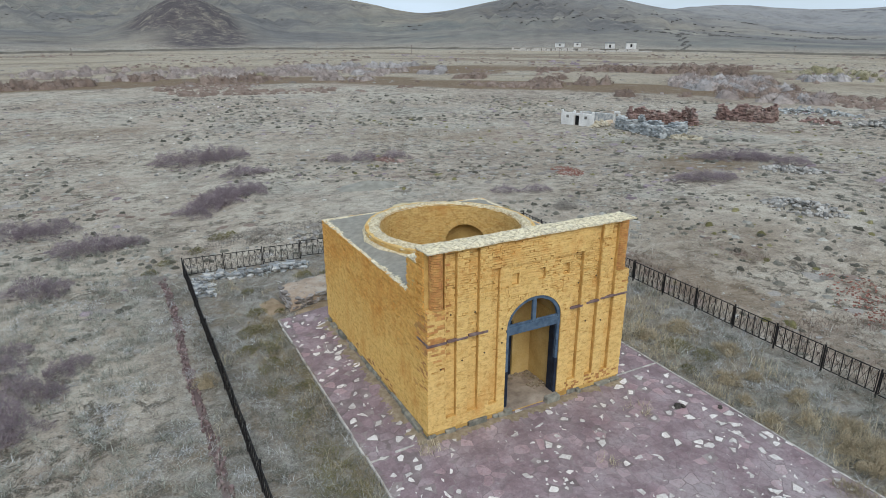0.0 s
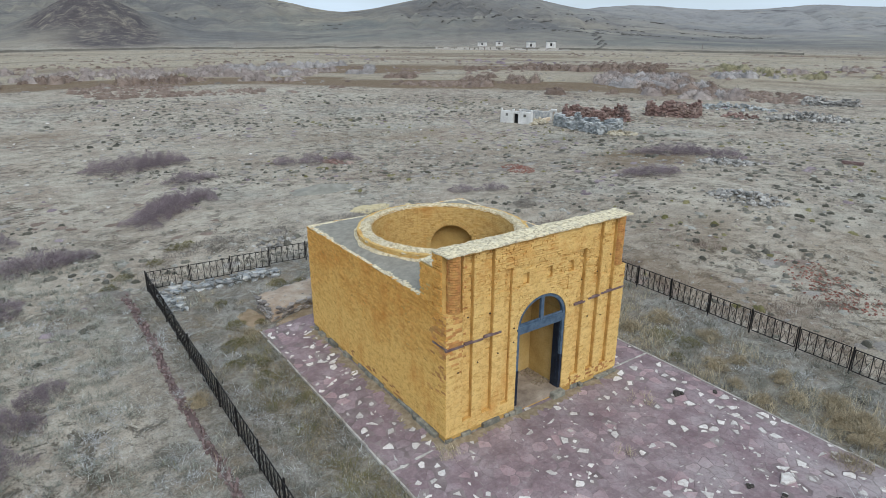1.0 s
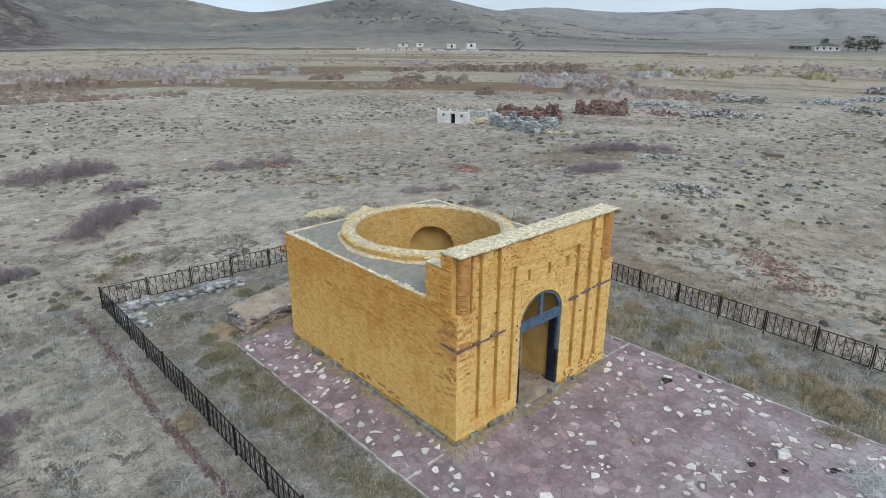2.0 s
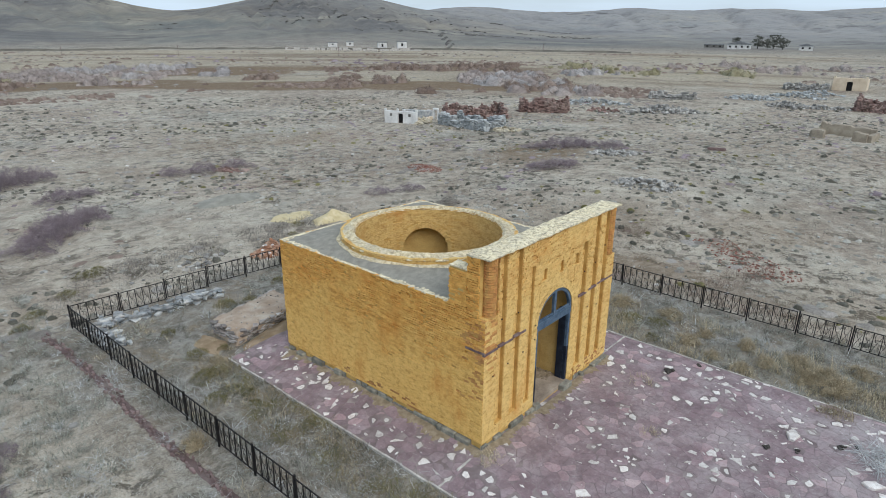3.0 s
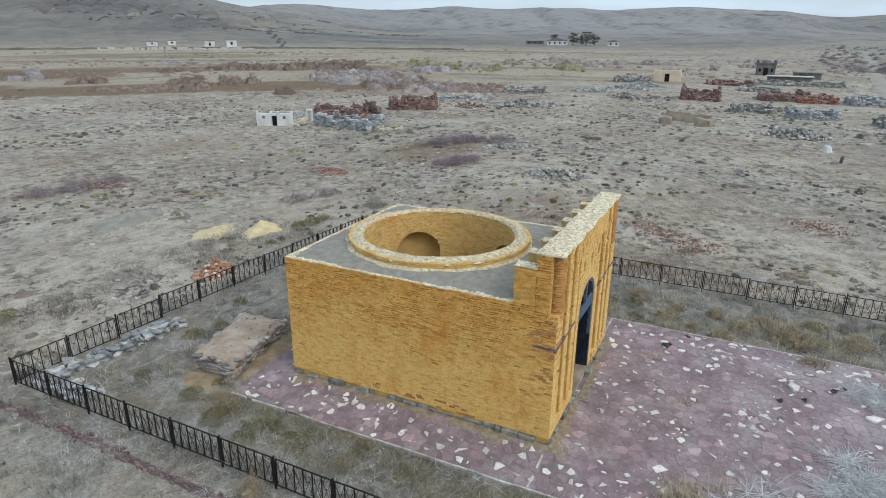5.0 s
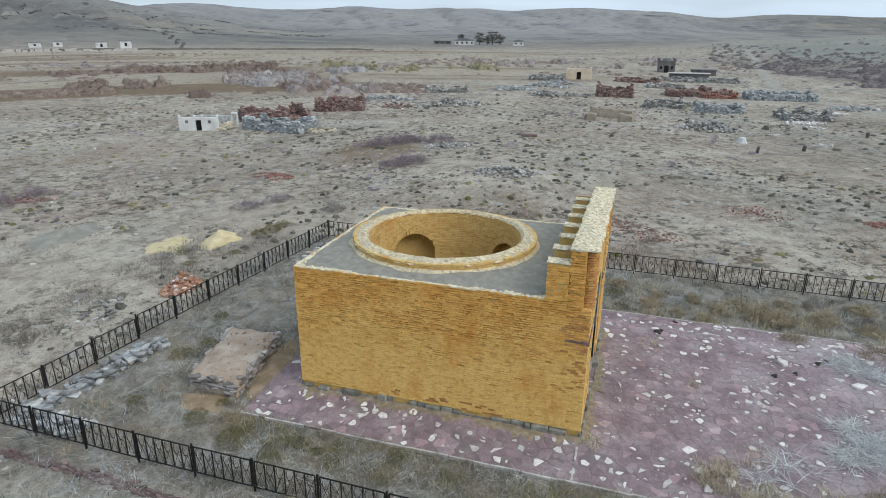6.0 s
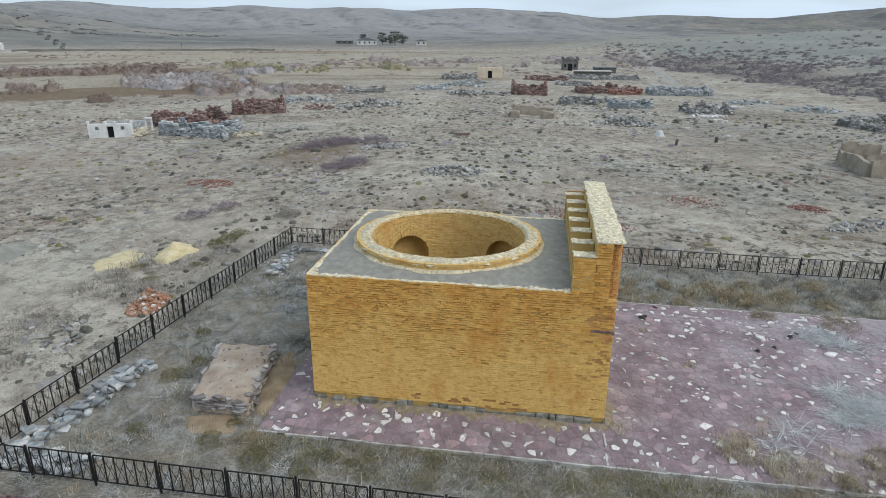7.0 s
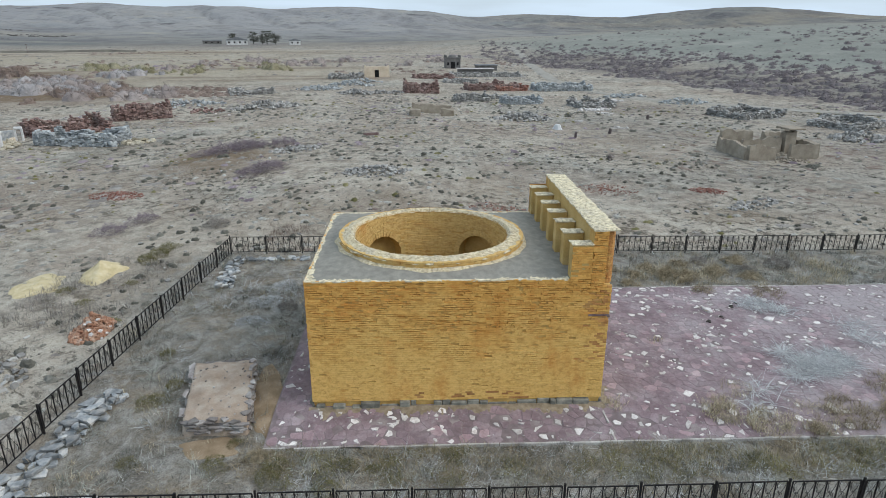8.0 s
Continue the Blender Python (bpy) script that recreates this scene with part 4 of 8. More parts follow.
for x, y in ((0.02, D - 0.02), (W - 0.02, D - 0.02), (0.02, 0.50), (W - 0.02, 0.50)):
    near = [min((j for j in range(seg) if abs(outer[j].co[ax] - (x, y)[ax]) < 0.001), key=lambda j: (outer[j].co.x - x) ** 2 + (outer[j].co.y - y) ** 2) for ax in (0, 1)]
    v = bm.verts.new((x, y, ROOF))
    bm.faces.new((outer[near[0]], v, outer[near[1]]))
bmesh.ops.recalc_face_normals(bm, faces=bm.faces)
roof = part("roof", bm, MAT_SCREED, mausoleum, "flat roof of grey cement screed")
box_part("roof_slab", 0.03, W - 0.03, D - 0.9, D - 0.03, ROOF - 0.12, ROOF - 0.006, MAT_SCREED, roof)
box_part("roof_slab", 0.03, 0.35, 1.1, D - 0.91, ROOF - 0.12, ROOF - 0.006, MAT_SCREED, roof)


def ragged_edge(name, p0, p1, width, inward, seed, parent):
    """A pale mortar border along a roof edge, ragged on its inner side, with a little thickness."""
    p0, p1, inward = Vector(p0), Vector(p1), Vector(inward)
    n = int((p1 - p0).length / 0.03)
    verts, faces = [], []
    for i in range(n + 1):
        p = p0.lerp(p1, i / n)
        w = width * (0.80 + 1.1 * noise.fractal((p.x * 1.1 + seed, p.y * 1.1, 0), 0.55, 2.0, 5) + 0.35 * noise.noise((p.x * 14, p.y * 14, seed)))
        w = max(0.06, w)
        lift = 0.008 + 0.005 * noise.noise((p.x * 9, p.y * 9, seed))
        o = p - inward * (0.012 + 0.006 * noise.noise((p.x * 11, p.y * 11, seed + 5)))
        verts += [(*o.xy, ROOF - 0.025), (*o.xy, ROOF + lift), (*(p + inward * w * 0.55).xy, ROOF + lift + 0.01 * noise.noise((p.x * 15, p.y * 15, 1))), (*(p + inward * w).xy, ROOF + 0.002)]
    for i in range(n):
        for k in range(3):
            a = i * 4 + k
            faces.append((a, a + 1, a + 5, a + 4))
    return mesh_ob(name, verts, faces, MAT_COPING, parent, "pale crumbling mortar border")


ragged_edge("roof_edge", (0, 1.12, 0), (0, D, 0), 0.40, (1, 0, 0), 1, roof)
ragged_edge("roof_edge", (0, D, 0), (W, D, 0), 0.16, (0, -1, 0), 2, roof)
ragged_edge("roof_edge", (W, D, 0), (W, 1.12, 0), 0.2, (-1, 0, 0), 3, roof)

# drum: ring wall with brick courses, lime top, shaft with four squinch niches
drum = holder("drum_base", RC[0], RC[1], ROOF)
bm = bmesh.new()
lathe(bm, RC[0], RC[1], [(ROUT - 0.02, ROOF - 0.02), (ROUT - 0.02, RTOP - 0.17), (ROUT - 0.08, RTOP - 0.12), (RIN + 0.26, RTOP - 0.05), (RIN + 0.02, RTOP - 0.05)], 72)
bpy.data.objects.remove(drum)
drum = part("drum", bm, MAT_MORTAR, mausoleum, "low round brick drum, open to the sky")
soup = Soup()
rng = random.Random(31)
DRUM_COURSES = ((ROOF + CAMBER - 0.03, ROOF + CAMBER + 0.055, -0.005), (ROOF + CAMBER + 0.063, ROOF + CAMBER + 0.122, -0.018), (ROOF + CAMBER + 0.130, RTOP - 0.05, -0.008))
for k, (z0, z1, out) in enumerate(DRUM_COURSES):
    n = 68
    for j in range(n):
        a0, a1 = 2 * math.pi * (j + 0.5 * (k % 2)) / n + 0.0018, 2 * math.pi * (j + 1 + 0.5 * (k % 2)) / n - 0.0018
        r = ROUT + out + rng.uniform(-0.012, 0.012)
        if rng.random() < 0.05:
            r -= 0.03
        ring_map = lambda u, z, d: (RC[0] + (r + d) * math.cos(u), RC[1] + (r + d) * math.sin(u), z)
        soup.add(*brick_box(ring_map, a0, a1, z0, z1 - rng.uniform(0, 0.008), 0.0, 0.13))
tagged(soup.make("drum_brickwork", MAT_DRUM_BRICK, drum), "curved ochre brick courses", kind="stuff")

verts, faces = [], []
n, m = 220, 12
for j in range(n):
    a = 2 * math.pi * j / n
    out = 0.46 + 0.075 * noise.fractal((math.cos(a) * 7, math.sin(a) * 7, 5), 0.7, 2.0, 4)
    for i in range(m + 1):
        u = i / m
        r = RIN - 0.02 + out * u
        if i == 0:
            r += 0.022 * noise.noise((math.cos(a) * 9, math.sin(a) * 9, i))
        x, y = RC[0] + r * math.cos(a), RC[1] + r * math.sin(a)
        z = RTOP + 0.015 - 0.085 * smooth(0.25, 1.0, u) + 0.022 * noise.noise((x * 5, y * 5, 2)) + 0.014 * noise.noise((x * 17, y * 17, 4)) - 0.085 * (1 - smooth(0.0, 0.22, u)) - (0.03 if i == m else 0.0)
        verts.append((x, y, z))
    verts.append((RC[0] + (RIN + out - 0.08) * math.cos(a), RC[1] + (RIN + out - 0.08) * math.sin(a), RTOP - 0.14))
s = m + 2
for j in range(n):
    k = (j + 1) % n
    for i in range(s - 1):
        faces.append((j * s + i, j * s + i + 1, k * s + i + 1, k * s + i))
mesh_ob("drum_coping", verts, faces, MAT_RING, drum, "crumbling whitish lime top of the drum")
verts, faces = [], []
for j in range(n):
    a = 2 * math.pi * j / n
    w = 0.16 + 0.16 * max(-0.6, noise.fractal((math.cos(a) * 3, math.sin(a) * 3, 3), 1.0, 2.0, 3))
    for i in range(4):
        r = ROUT - 0.02 + w * 0.8 * i / 3
        u = (r - ROUT + 0.06) / max(0.3, min(abs((W - 0.02 - RC[0]) / max(abs(math.cos(a)), 1e-6)), abs((D - 0.02 - RC[1]) / max(abs(math.sin(a)), 1e-6))) - ROUT + 0.06)
        z = ROOF + CAMBER * (1 - smooth(0.0, 1.0, u)) + (0.05, 0.022, 0.010, -0.012)[i] + 0.006 * noise.noise((a * 30, i, 0))
        verts.append((RC[0] + r * math.cos(a), RC[1] + r * math.sin(a), z))
for j in range(n):
    k = (j + 1) % n
    for i in range(3):
        faces.append((j * 4 + i, j * 4 + i + 1, k * 4 + i + 1, k * 4 + i))
mesh_ob("drum_ledge", verts, faces, MAT_RING, drum, "ragged pale mortar fillet at the foot of the drum")


def shaft_radius(a, z):
    """Inner radius: four arched squinch niches on the diagonals."""
    da = ((math.degrees(a) - 45 + 45) % 90) - 45
    r = RIN
    u = da / 19.5
    if abs(u) < 1 and z < 2.62 + 0.66 * math.sqrt(1 - u * u):
        r += 0.42
    return r


def niche_zone(a, z):
    """The plastered surround of a squinch niche."""
    u = (math.degrees(a) % 90 - 45) / 24.5
    return abs(u) < 1 and z < 2.60 + 0.88 * math.sqrt(1 - u * u)


na, nz = 360, 100
verts, faces, plaster = [], [], []
for i in range(nz + 1):
    z = 0.1 + (RTOP - 0.14) * i / nz
    for j in range(na):
        a = 2 * math.pi * j / na
        r = shaft_radius(a, z) + 0.006 * noise.noise((math.cos(a) * 20, math.sin(a) * 20, z * 8))
        verts.append((RC[0] + r * math.cos(a), RC[1] + r * math.sin(a), z))
for i in range(nz):
    z = 0.1 + (RTOP - 0.14) * (i + 0.5) / nz
    for j in range(na):
        k = (j + 1) % na
        a = 2 * math.pi * (j + 0.5) / na
        in_door = abs(((math.degrees(a) + 90 + 180) % 360) - 180) < 11 and z < 2.0
        if in_door:
            continue
        f = (i * na + k, i * na + j, (i + 1) * na + j, (i + 1) * na + k)
        (plaster if niche_zone(a, z) else faces).append(f)
mesh_ob("shaft", verts, faces, MAT_MORTAR, drum, "ochre brick inner wall")
mesh_ob("squinch_niche", verts, plaster, MAT_PLASTER, drum, "four plastered squinch arches")
soup = Soup()
rng = random.Random(33)
for k in range(int((RTOP - 0.06 - 2.0) / COURSE)):
    z0 = 2.0 + k * COURSE
    nb = 56
    for j in range(nb):
        a0, a1 = 2 * math.pi * (j + 0.5 * (k % 2)) / nb + 0.002, 2 * math.pi * (j + 1 + 0.5 * (k % 2)) / nb - 0.002
        am = (a0 + a1) / 2
        if min(shaft_radius(a0, z0), shaft_radius(a1, z0), shaft_radius(am, z0), shaft_radius(am, z0 + 0.06)) < max(shaft_radius(a0, z0), shaft_radius(a1, z0)) - 0.01 or shaft_radius(am, z0 + 0.03) > RIN + 0.2 or niche_zone(am, z0):
            continue
        r = shaft_radius(am, z0 + 0.03) - 0.01 + rng.uniform(-0.010, 0.008)
        corner = abs(abs(math.degrees(am) % 90 - 45) - 27) < 5 and 3.50 < z0 < 3.66
        if rng.random() < (0.25 if corner else 0.015):
            continue
        in_map = lambda u, z, d: (RC[0] + (r - d) * math.cos(u), RC[1] + (r - d) * math.sin(u), z)
        soup.add(*brick_box(in_map, a1, a0, z0 + 0.005, z0 + COURSE - 0.004, 0.0, 0.03))
tagged(soup.make("shaft_brickwork", MAT_DRUM_BRICK, drum), "ochre brick courses inside the drum", kind="stuff")
# arch rings over the niches
soup = Soup()
for q in range(4):
    for i in range(22):
        t0, t1 = math.pi * (i + rng.uniform(0.02, 0.16)) / 22, math.pi * (i + rng.uniform(0.86, 0.98)) / 22
        sink, wide = rng.uniform(-0.008, 0.012), rng.uniform(0.75, 1.08)
        if rng.random() < 0.08:
            continue
        pts = []
        for rr in (0.0, 1.0):
            for t in (t0, t1):
                da = -math.cos(t) * (19.5 + 5.0 * rr * wide)
                pts.append((radians(45 + 90 * q + da), 2.62 + math.sin(t) * (0.66 + 0.21 * rr * wide)))
        v = np.array([(RC[0] + rd * math.cos(pts[k][0]), RC[1] + rd * math.sin(pts[k][0]), pts[k][1]) for rd in (RIN - 0.016 + sink, RIN + 0.08) for k in (0, 1, 3, 2)])
        f = np.array([(0, 1, 2), (0, 2, 3), (0, 4, 5), (0, 5, 1), (1, 5, 6), (1, 6, 2), (2, 6, 7), (2, 7, 3), (3, 7, 4), (3, 4, 0)])
        soup.add(v, f)
tagged(soup.make("squinch_ring", MAT_DRUM_BRICK, drum), "bricks on edge over the squinch arches", kind="stuff")
# the drum is a little longer than wide
oval = Matrix.Translation((0, RC[1] + 0.05, 0)) @ Matrix.Diagonal((1, 1.035, 1, 1)) @ Matrix.Translation((0, -RC[1], 0))
for ob in [drum] + list(drum.children):
    ob.data.transform(oval)
box_part("inner_floor", 0.5, W - 0.5, 1.0, D - 0.5, 0.0, 0.17, MAT_SOIL, mausoleum, 0, "dusty earth floor")

# entrance passage with an inner doorway
passage = box_part("passage_floor", DOOR0, DOOR1, 0.02, 1.35, 0.02, 0.165, MAT_SOIL, mausoleum, 0, "stone floor of the entrance")
box_part("passage_wall", DOOR0, 2.52, 1.36, 1.5, 0.165, 3.3, MAT_PLASTER, passage)
box_part("passage_wall", 3.42, DOOR1, 1.36, 1.5, 0.165, 3.3, MAT_PLASTER, passage)
box_part("passage_wall", 2.52, 3.42, 1.36, 1.5, 1.95, 3.3, MAT_PLASTER, passage)
for x0, x1 in ((DOOR0 - 0.1, DOOR0 - 0.003), (DOOR1 + 0.003, DOOR1 + 0.1)):
    box_part("passage_wall", x0, x1, 1.102, 1.5, 0.165, 3.3, MAT_PLASTER, passage)
    box_part("passage_wall", x0 - 0.2, x1 + 0.2, 1.5, 2.6, 0.165, 2.2, MAT_PLASTER, passage)
box_part("passage_wall", DOOR0 - 0.3, DOOR1 + 0.3, 0.96, 2.5, 3.32, 3.42, MAT_PLASTER, passage)
box_part("passage_wall", DOOR0 + 0.0, DOOR1, 1.502, 2.5, 2.2, 2.3, MAT_PLASTER, passage)
for x0, x1 in ((DOOR0 + 0.004, DOOR0 + 0.012), (DOOR1 - 0.012, DOOR1 - 0.004)):
    box_part("plaster_face", x0, x1, 0.36, 1.355, 0.17, SPRING, MAT_PLASTER, passage)

# added panel: stands for the shade in the inner doorway, lit from behind otherwise
box_part("inner_door", 2.54, 3.40, 1.40, 1.44, 0.17, 1.93, MAT_NAVY, passage, 0.005, "added near-black panel standing for the dark of the inner doorway")

# blue timber door frame with a fanlight
door_1 = holder("door_1", c_arch, 0.2, 0.17, "blue-painted timber door frame with arched fanlight, standing open", "door", kind="structure")
FY0, FY1 = 0.05, 0.34
for x0, x1 in ((DOOR0 + 0.012, DOOR0 + 0.10), (DOOR1 - 0.10, DOOR1 - 0.012)):
    box_part("jamb", x0, x1, FY0, FY0 + 0.09, 0.17, 2.42, MAT_BLUE, door_1, 0.008)
    box_part("jamb_foot", x0 - 0.004, x1 + 0.004, FY0 - 0.004, FY0 + 0.10, 0.17, 1.25, MAT_NAVY, door_1, 0.008, "navy-painted foot of the jamb")
box_part("reveal_board", DOOR1 - 0.11, DOOR1 - 0.022, FY0 + 0.102, 0.36, 0.17, 2.40, MAT_NAVY, door_1, 0.006, "dark navy side board")
box_part("reveal_board", DOOR0 + 0.022, DOOR0 + 0.11, FY0 + 0.102, 0.36, 0.17, 2.40, MAT_NAVY, door_1, 0.006)
box_part("lintel", DOOR0 + 0.012, DOOR1 - 0.012, FY0 - 0.01, FY0 + 0.12, 2.30, 2.52, MAT_BLUE, door_1, 0.01, "thick blue lintel beam")
box_part("mullion", c_arch - 0.055, c_arch + 0.055, FY0, FY0 + 0.08, 2.522, APEX - 0.09, MAT_BLUE, door_1, 0.006)
bm = bmesh.new()
na2 = 28
for i in range(na2):
    t0, t1 = math.pi * i / na2, math.pi * (i + 1) / na2
    o = [(c_arch - math.cos(t) * (half - 0.012), SPRING + 0.022 + math.sin(t) * (APEX - SPRING - 0.03)) for t in (t0, t1)]
    p = [(c_arch - math.cos(t) * (half - 0.10), SPRING + 0.022 + math.sin(t) * (APEX - SPRING - 0.115)) for t in (t0, t1)]
    add_prism(bm, [o[0], o[1], p[1], p[0]], FY0, FY0 + 0.09)
part("fanlight_frame", bm, MAT_BLUE, door_1, "arched blue fanlight frame")
for s in (-1, 1):
    box_part("sash_rail", c_arch + (0.06 if s > 0 else -half + 0.11), c_arch + (half - 0.11 if s > 0 else -0.06), FY0 + 0.01, FY0 + 0.06, 2.524, 2.59, MAT_BLUE, door_1, 0.004)
box_part("threshold", DOOR1 - 0.42, DOOR1 + 0.03, -0.16, 0.36, -0.1, 0.155, MAT_PLINTH, mausoleum, 0.015, "grey stone footing beside the door")
box_part("threshold", DOOR0 - 0.03, DOOR0 + 0.2, -0.10, 0.02, -0.1, 0.15, MAT_PLINTH, mausoleum, 0.015)

# yellow-brown dust and fallen mortar lying along the foot of the walls
def dust_strip(p0, p1, out, width, seed, z=-0.02):
    p0, p1, out = Vector(p0), Vector(p1), Vector(out)
    n = int((p1 - p0).length / 0.04)
    verts, faces = [], []
    for i in range(n + 1):
        p = p0.lerp(p1, i / n)
        w = width * max(0.2, 0.8 + 1.1 * noise.fractal((p.x * 2.2 + seed, p.y * 2.2, 0), 0.6, 2.0, 5))
        h = 0.022 + 0.012 * noise.noise((p.x * 3, p.y * 3, seed))
        for k, hh in ((0.0, h), (0.5, h * 0.6), (1.0, 0.004)):
            q = p + out * (w * k)
            verts.append((q.x, q.y, slab_z(q.x) + (hh if k < 1 else -0.012)))
    for i in range(n):
        for k in range(2):
            a = i * 3 + k
            faces.append((a, a + 1, a + 4, a + 3))
    ob = mesh_ob("dust_drift", verts, faces, MAT_DUST, mausoleum, "ochre dust and mortar crumbs at the wall foot")
    ob.data.polygons.foreach_set("use_smooth", [True] * len(faces))


MAT_DUST = mottled("ochre_dust", (0.215, 0.17, 0.115), (0.285, 0.23, 0.16), (0.36, 0.30, 0.22), 6.0, 50, bump_s=0.6)
dust_strip((-0.04, -0.1, 0), (-0.04, D + 0.1, 0), (-1, 0, 0), 0.36, 1)
dust_strip((-0.1, -0.04, 0), (DOOR0, -0.04, 0), (0, -1, 0), 0.34, 2)
dust_strip((DOOR1, -0.04, 0), (W + 0.1, -0.04, 0), (0, -1, 0), 0.3, 3)
dust_strip((DOOR0, -0.10, 0), (DOOR1, -0.10, 0), (0, -1, 0), 0.4, 4)

# fallen plaster and stones in the entrance
soup = Soup()
rng = random.Random(77)
for i in range(70):
    v, f = (STONES if rng.random() < 0.5 else SLABS)[rng.randrange(16)]
    k = rng.uniform(0.04, 0.15)
    x, y = (rng.uniform(DOOR1 - 0.5, DOOR1 - 0.05), rng.uniform(0.4, 1.3)) if rng.random() < 0.6 else (rng.uniform(DOOR0 + 0.15, DOOR1 - 0.15), rng.uniform(1.05, 1.33))
    soup.add(placed(v, k, k * rng.uniform(0.6, 1), k * rng.uniform(0.3, 0.6), 0.1, 0.1, rng.uniform(0, 6.28), (x, y, 0.17 + k * 0.12)), f)
tagged(soup.make("fallen_plaster", MAT_DUST, passage), "fallen plaster and stones on the entrance floor", kind="stuff")
# ---------------------------------------------------------------- paving
SX0, SX1, SY0, SY1 = -1.58, 8.0, -15.0, 8.95


def clip_half(poly, p, n):
    """The part of a convex polygon on the side of p away from n."""
    out = []
    for i in range(len(poly)):
        a, b = poly[i], poly[(i + 1) % len(poly)]
        da, db = (a - p).dot(n), (b - p).dot(n)
        if da <= 0:
            out.append(a)
        if da * db < 0:
            out.append(a.lerp(b, da / (da - db)))
    return out


def flagstone_cells(x0, x1, y0, y1, pitch, rng):
    """Broken-stone paving: each cell a convex polygon."""
    nx, ny = int((x1 - x0) / pitch), int((y1 - y0) / pitch)
    seeds = {}
    for i in range(-2, nx + 3):
        for j in range(-2, ny + 3):
            seeds[i, j] = Vector((x0 + (i + 0.5 + rng.uniform(-0.46, 0.46)) * pitch, y0 + (j + 0.5 + rng.uniform(-0.46, 0.46)) * pitch))
    for i in range(nx + 1):
        for j in range(ny + 1):
            s = seeds[i, j]
            poly = [Vector((x0, y0)), Vector((x1, y0)), Vector((x1, y1)), Vector((x0, y1))]
            for di in (-2, -1, 0, 1, 2):
                for dj in (-2, -1, 0, 1, 2):
                    q = seeds.get((i + di, j + dj))
                    if q is not None and (di or dj) and poly:
                        poly = clip_half(poly, (s + q) / 2, q - s)
            if len(poly) >= 3:
                yield s, poly


pavement = box_part("pavement", SX0, SX1, SY0, SY1, -0.5, -0.25, MAT_BED, None)
tagged(pavement, "dusty purple crazy paving with pale stones round the mausoleum", "pavement", kind="structure")
bedv, bedf = [], []
nxb = 90
for i in range(nxb + 1):
    x = SX0 + (SX1 - SX0) * i / nxb
    for y in (SY0, SY1):
        bedv.append((x, y, slab_z(x) - 0.005))
for i in range(nxb):
    bedf.append((2 * i, 2 * i + 2, 2 * i + 3, 2 * i + 1))
mesh_ob("paving_bed", bedv, bedf, MAT_BED, pavement, "dusty grout between the stones")
rng = random.Random(77)
dark_soup, pale_soup, n_single = Soup(), Soup(), 0


def stone_slab(poly, zt, rng, grow):
    c = sum(poly, Vector((0, 0))) / len(poly)
    top, mid = [], []
    tilt = Vector((rng.uniform(-0.02, 0.02), rng.uniform(-0.02, 0.02)))
    gap = rng.choice((0.0, 0.002, 0.004, 0.007, 0.014))
    for p in poly:
        d = p - c
        ln = max(d.length, 1e-4)
        q = c + d * (1 - gap / ln) * grow
        r = c + d * (1 - (gap + 0.013) / ln) * grow
        fall = slab_z(p.x) - slab_z(c.x)
        mid.append((q.x, q.y, zt - 0.005 + fall))
        top.append((r.x, r.y, zt + tilt.dot(d) + fall))
    n = len(poly)
    v = top + mid + [(a, b, zt - 0.07) for a, b, _ in mid]
    f = [tuple(range(n))]
    for i in range(n):
        j = (i + 1) % n
        f += [(i, n + i, n + j, j), (n + i, 2 * n + i, 2 * n + j, n + j)]
    return v, f


def tri(v, f):
    t = []
    for q in f:
        t += [(q[0], q[k], q[k + 1]) for k in range(1, len(q) - 1)]
    return np.array(v), np.array(t)


for s, poly in flagstone_cells(SX0 + 0.04, SX1 - 0.04, SY0, SY1 - 0.04, 0.275, rng):
    area = 0.5 * abs(sum(poly[i].x * poly[(i + 1) % len(poly)].y - poly[(i + 1) % len(poly)].x * poly[i].y for i in range(len(poly))))
    if area < 0.008 or (0.06 < s.x < W - 0.06 and 0.06 < s.y < D - 0.06):
        continue
    pale = rng.random() < 0.05 + 0.20 * max(0, noise.noise((s.x * 0.55, s.y * 0.55, 9))) + (0.10 if s.x < 0 or s.x > 5.5 else 0.0)
    grow = rng.uniform(0.3, 0.9) if pale else 1.0
    zt = slab_z(s.x) + rng.uniform(-0.002, 0.005) + (0.006 if pale else 0)
    if pale:
        poly = [s.lerp(p, rng.uniform(0.72, 1.0)) for p in poly]
    v, f = stone_slab(poly, zt, rng, grow)
    if n_single < 296 and -1.6 < s.x < 6.0 and -3.2 < s.y < 0.1 or (n_single < 296 and s.x < -0.02 and s.y < 5):
        n_single += 1
        mesh_ob("flagstone", v, f, MAT_FLAG_W if pale else MAT_FLAG, pavement)
    else:
        (pale_soup if pale else dark_soup).add(*tri(v, f))
tagged(dark_soup.make("flagstones", MAT_FLAG_J, pavement), "dull purple broken flagstones", kind="stuff")
tagged(pale_soup.make("pale_flagstones", MAT_FLAG_WJ, pavement), "pale pinkish flagstones", kind="stuff")


MAT_CLOD = mottled("dark_clod_earth", (0.035, 0.032, 0.03), (0.06, 0.055, 0.05), (0.11, 0.10, 0.09), 9.0, 40)

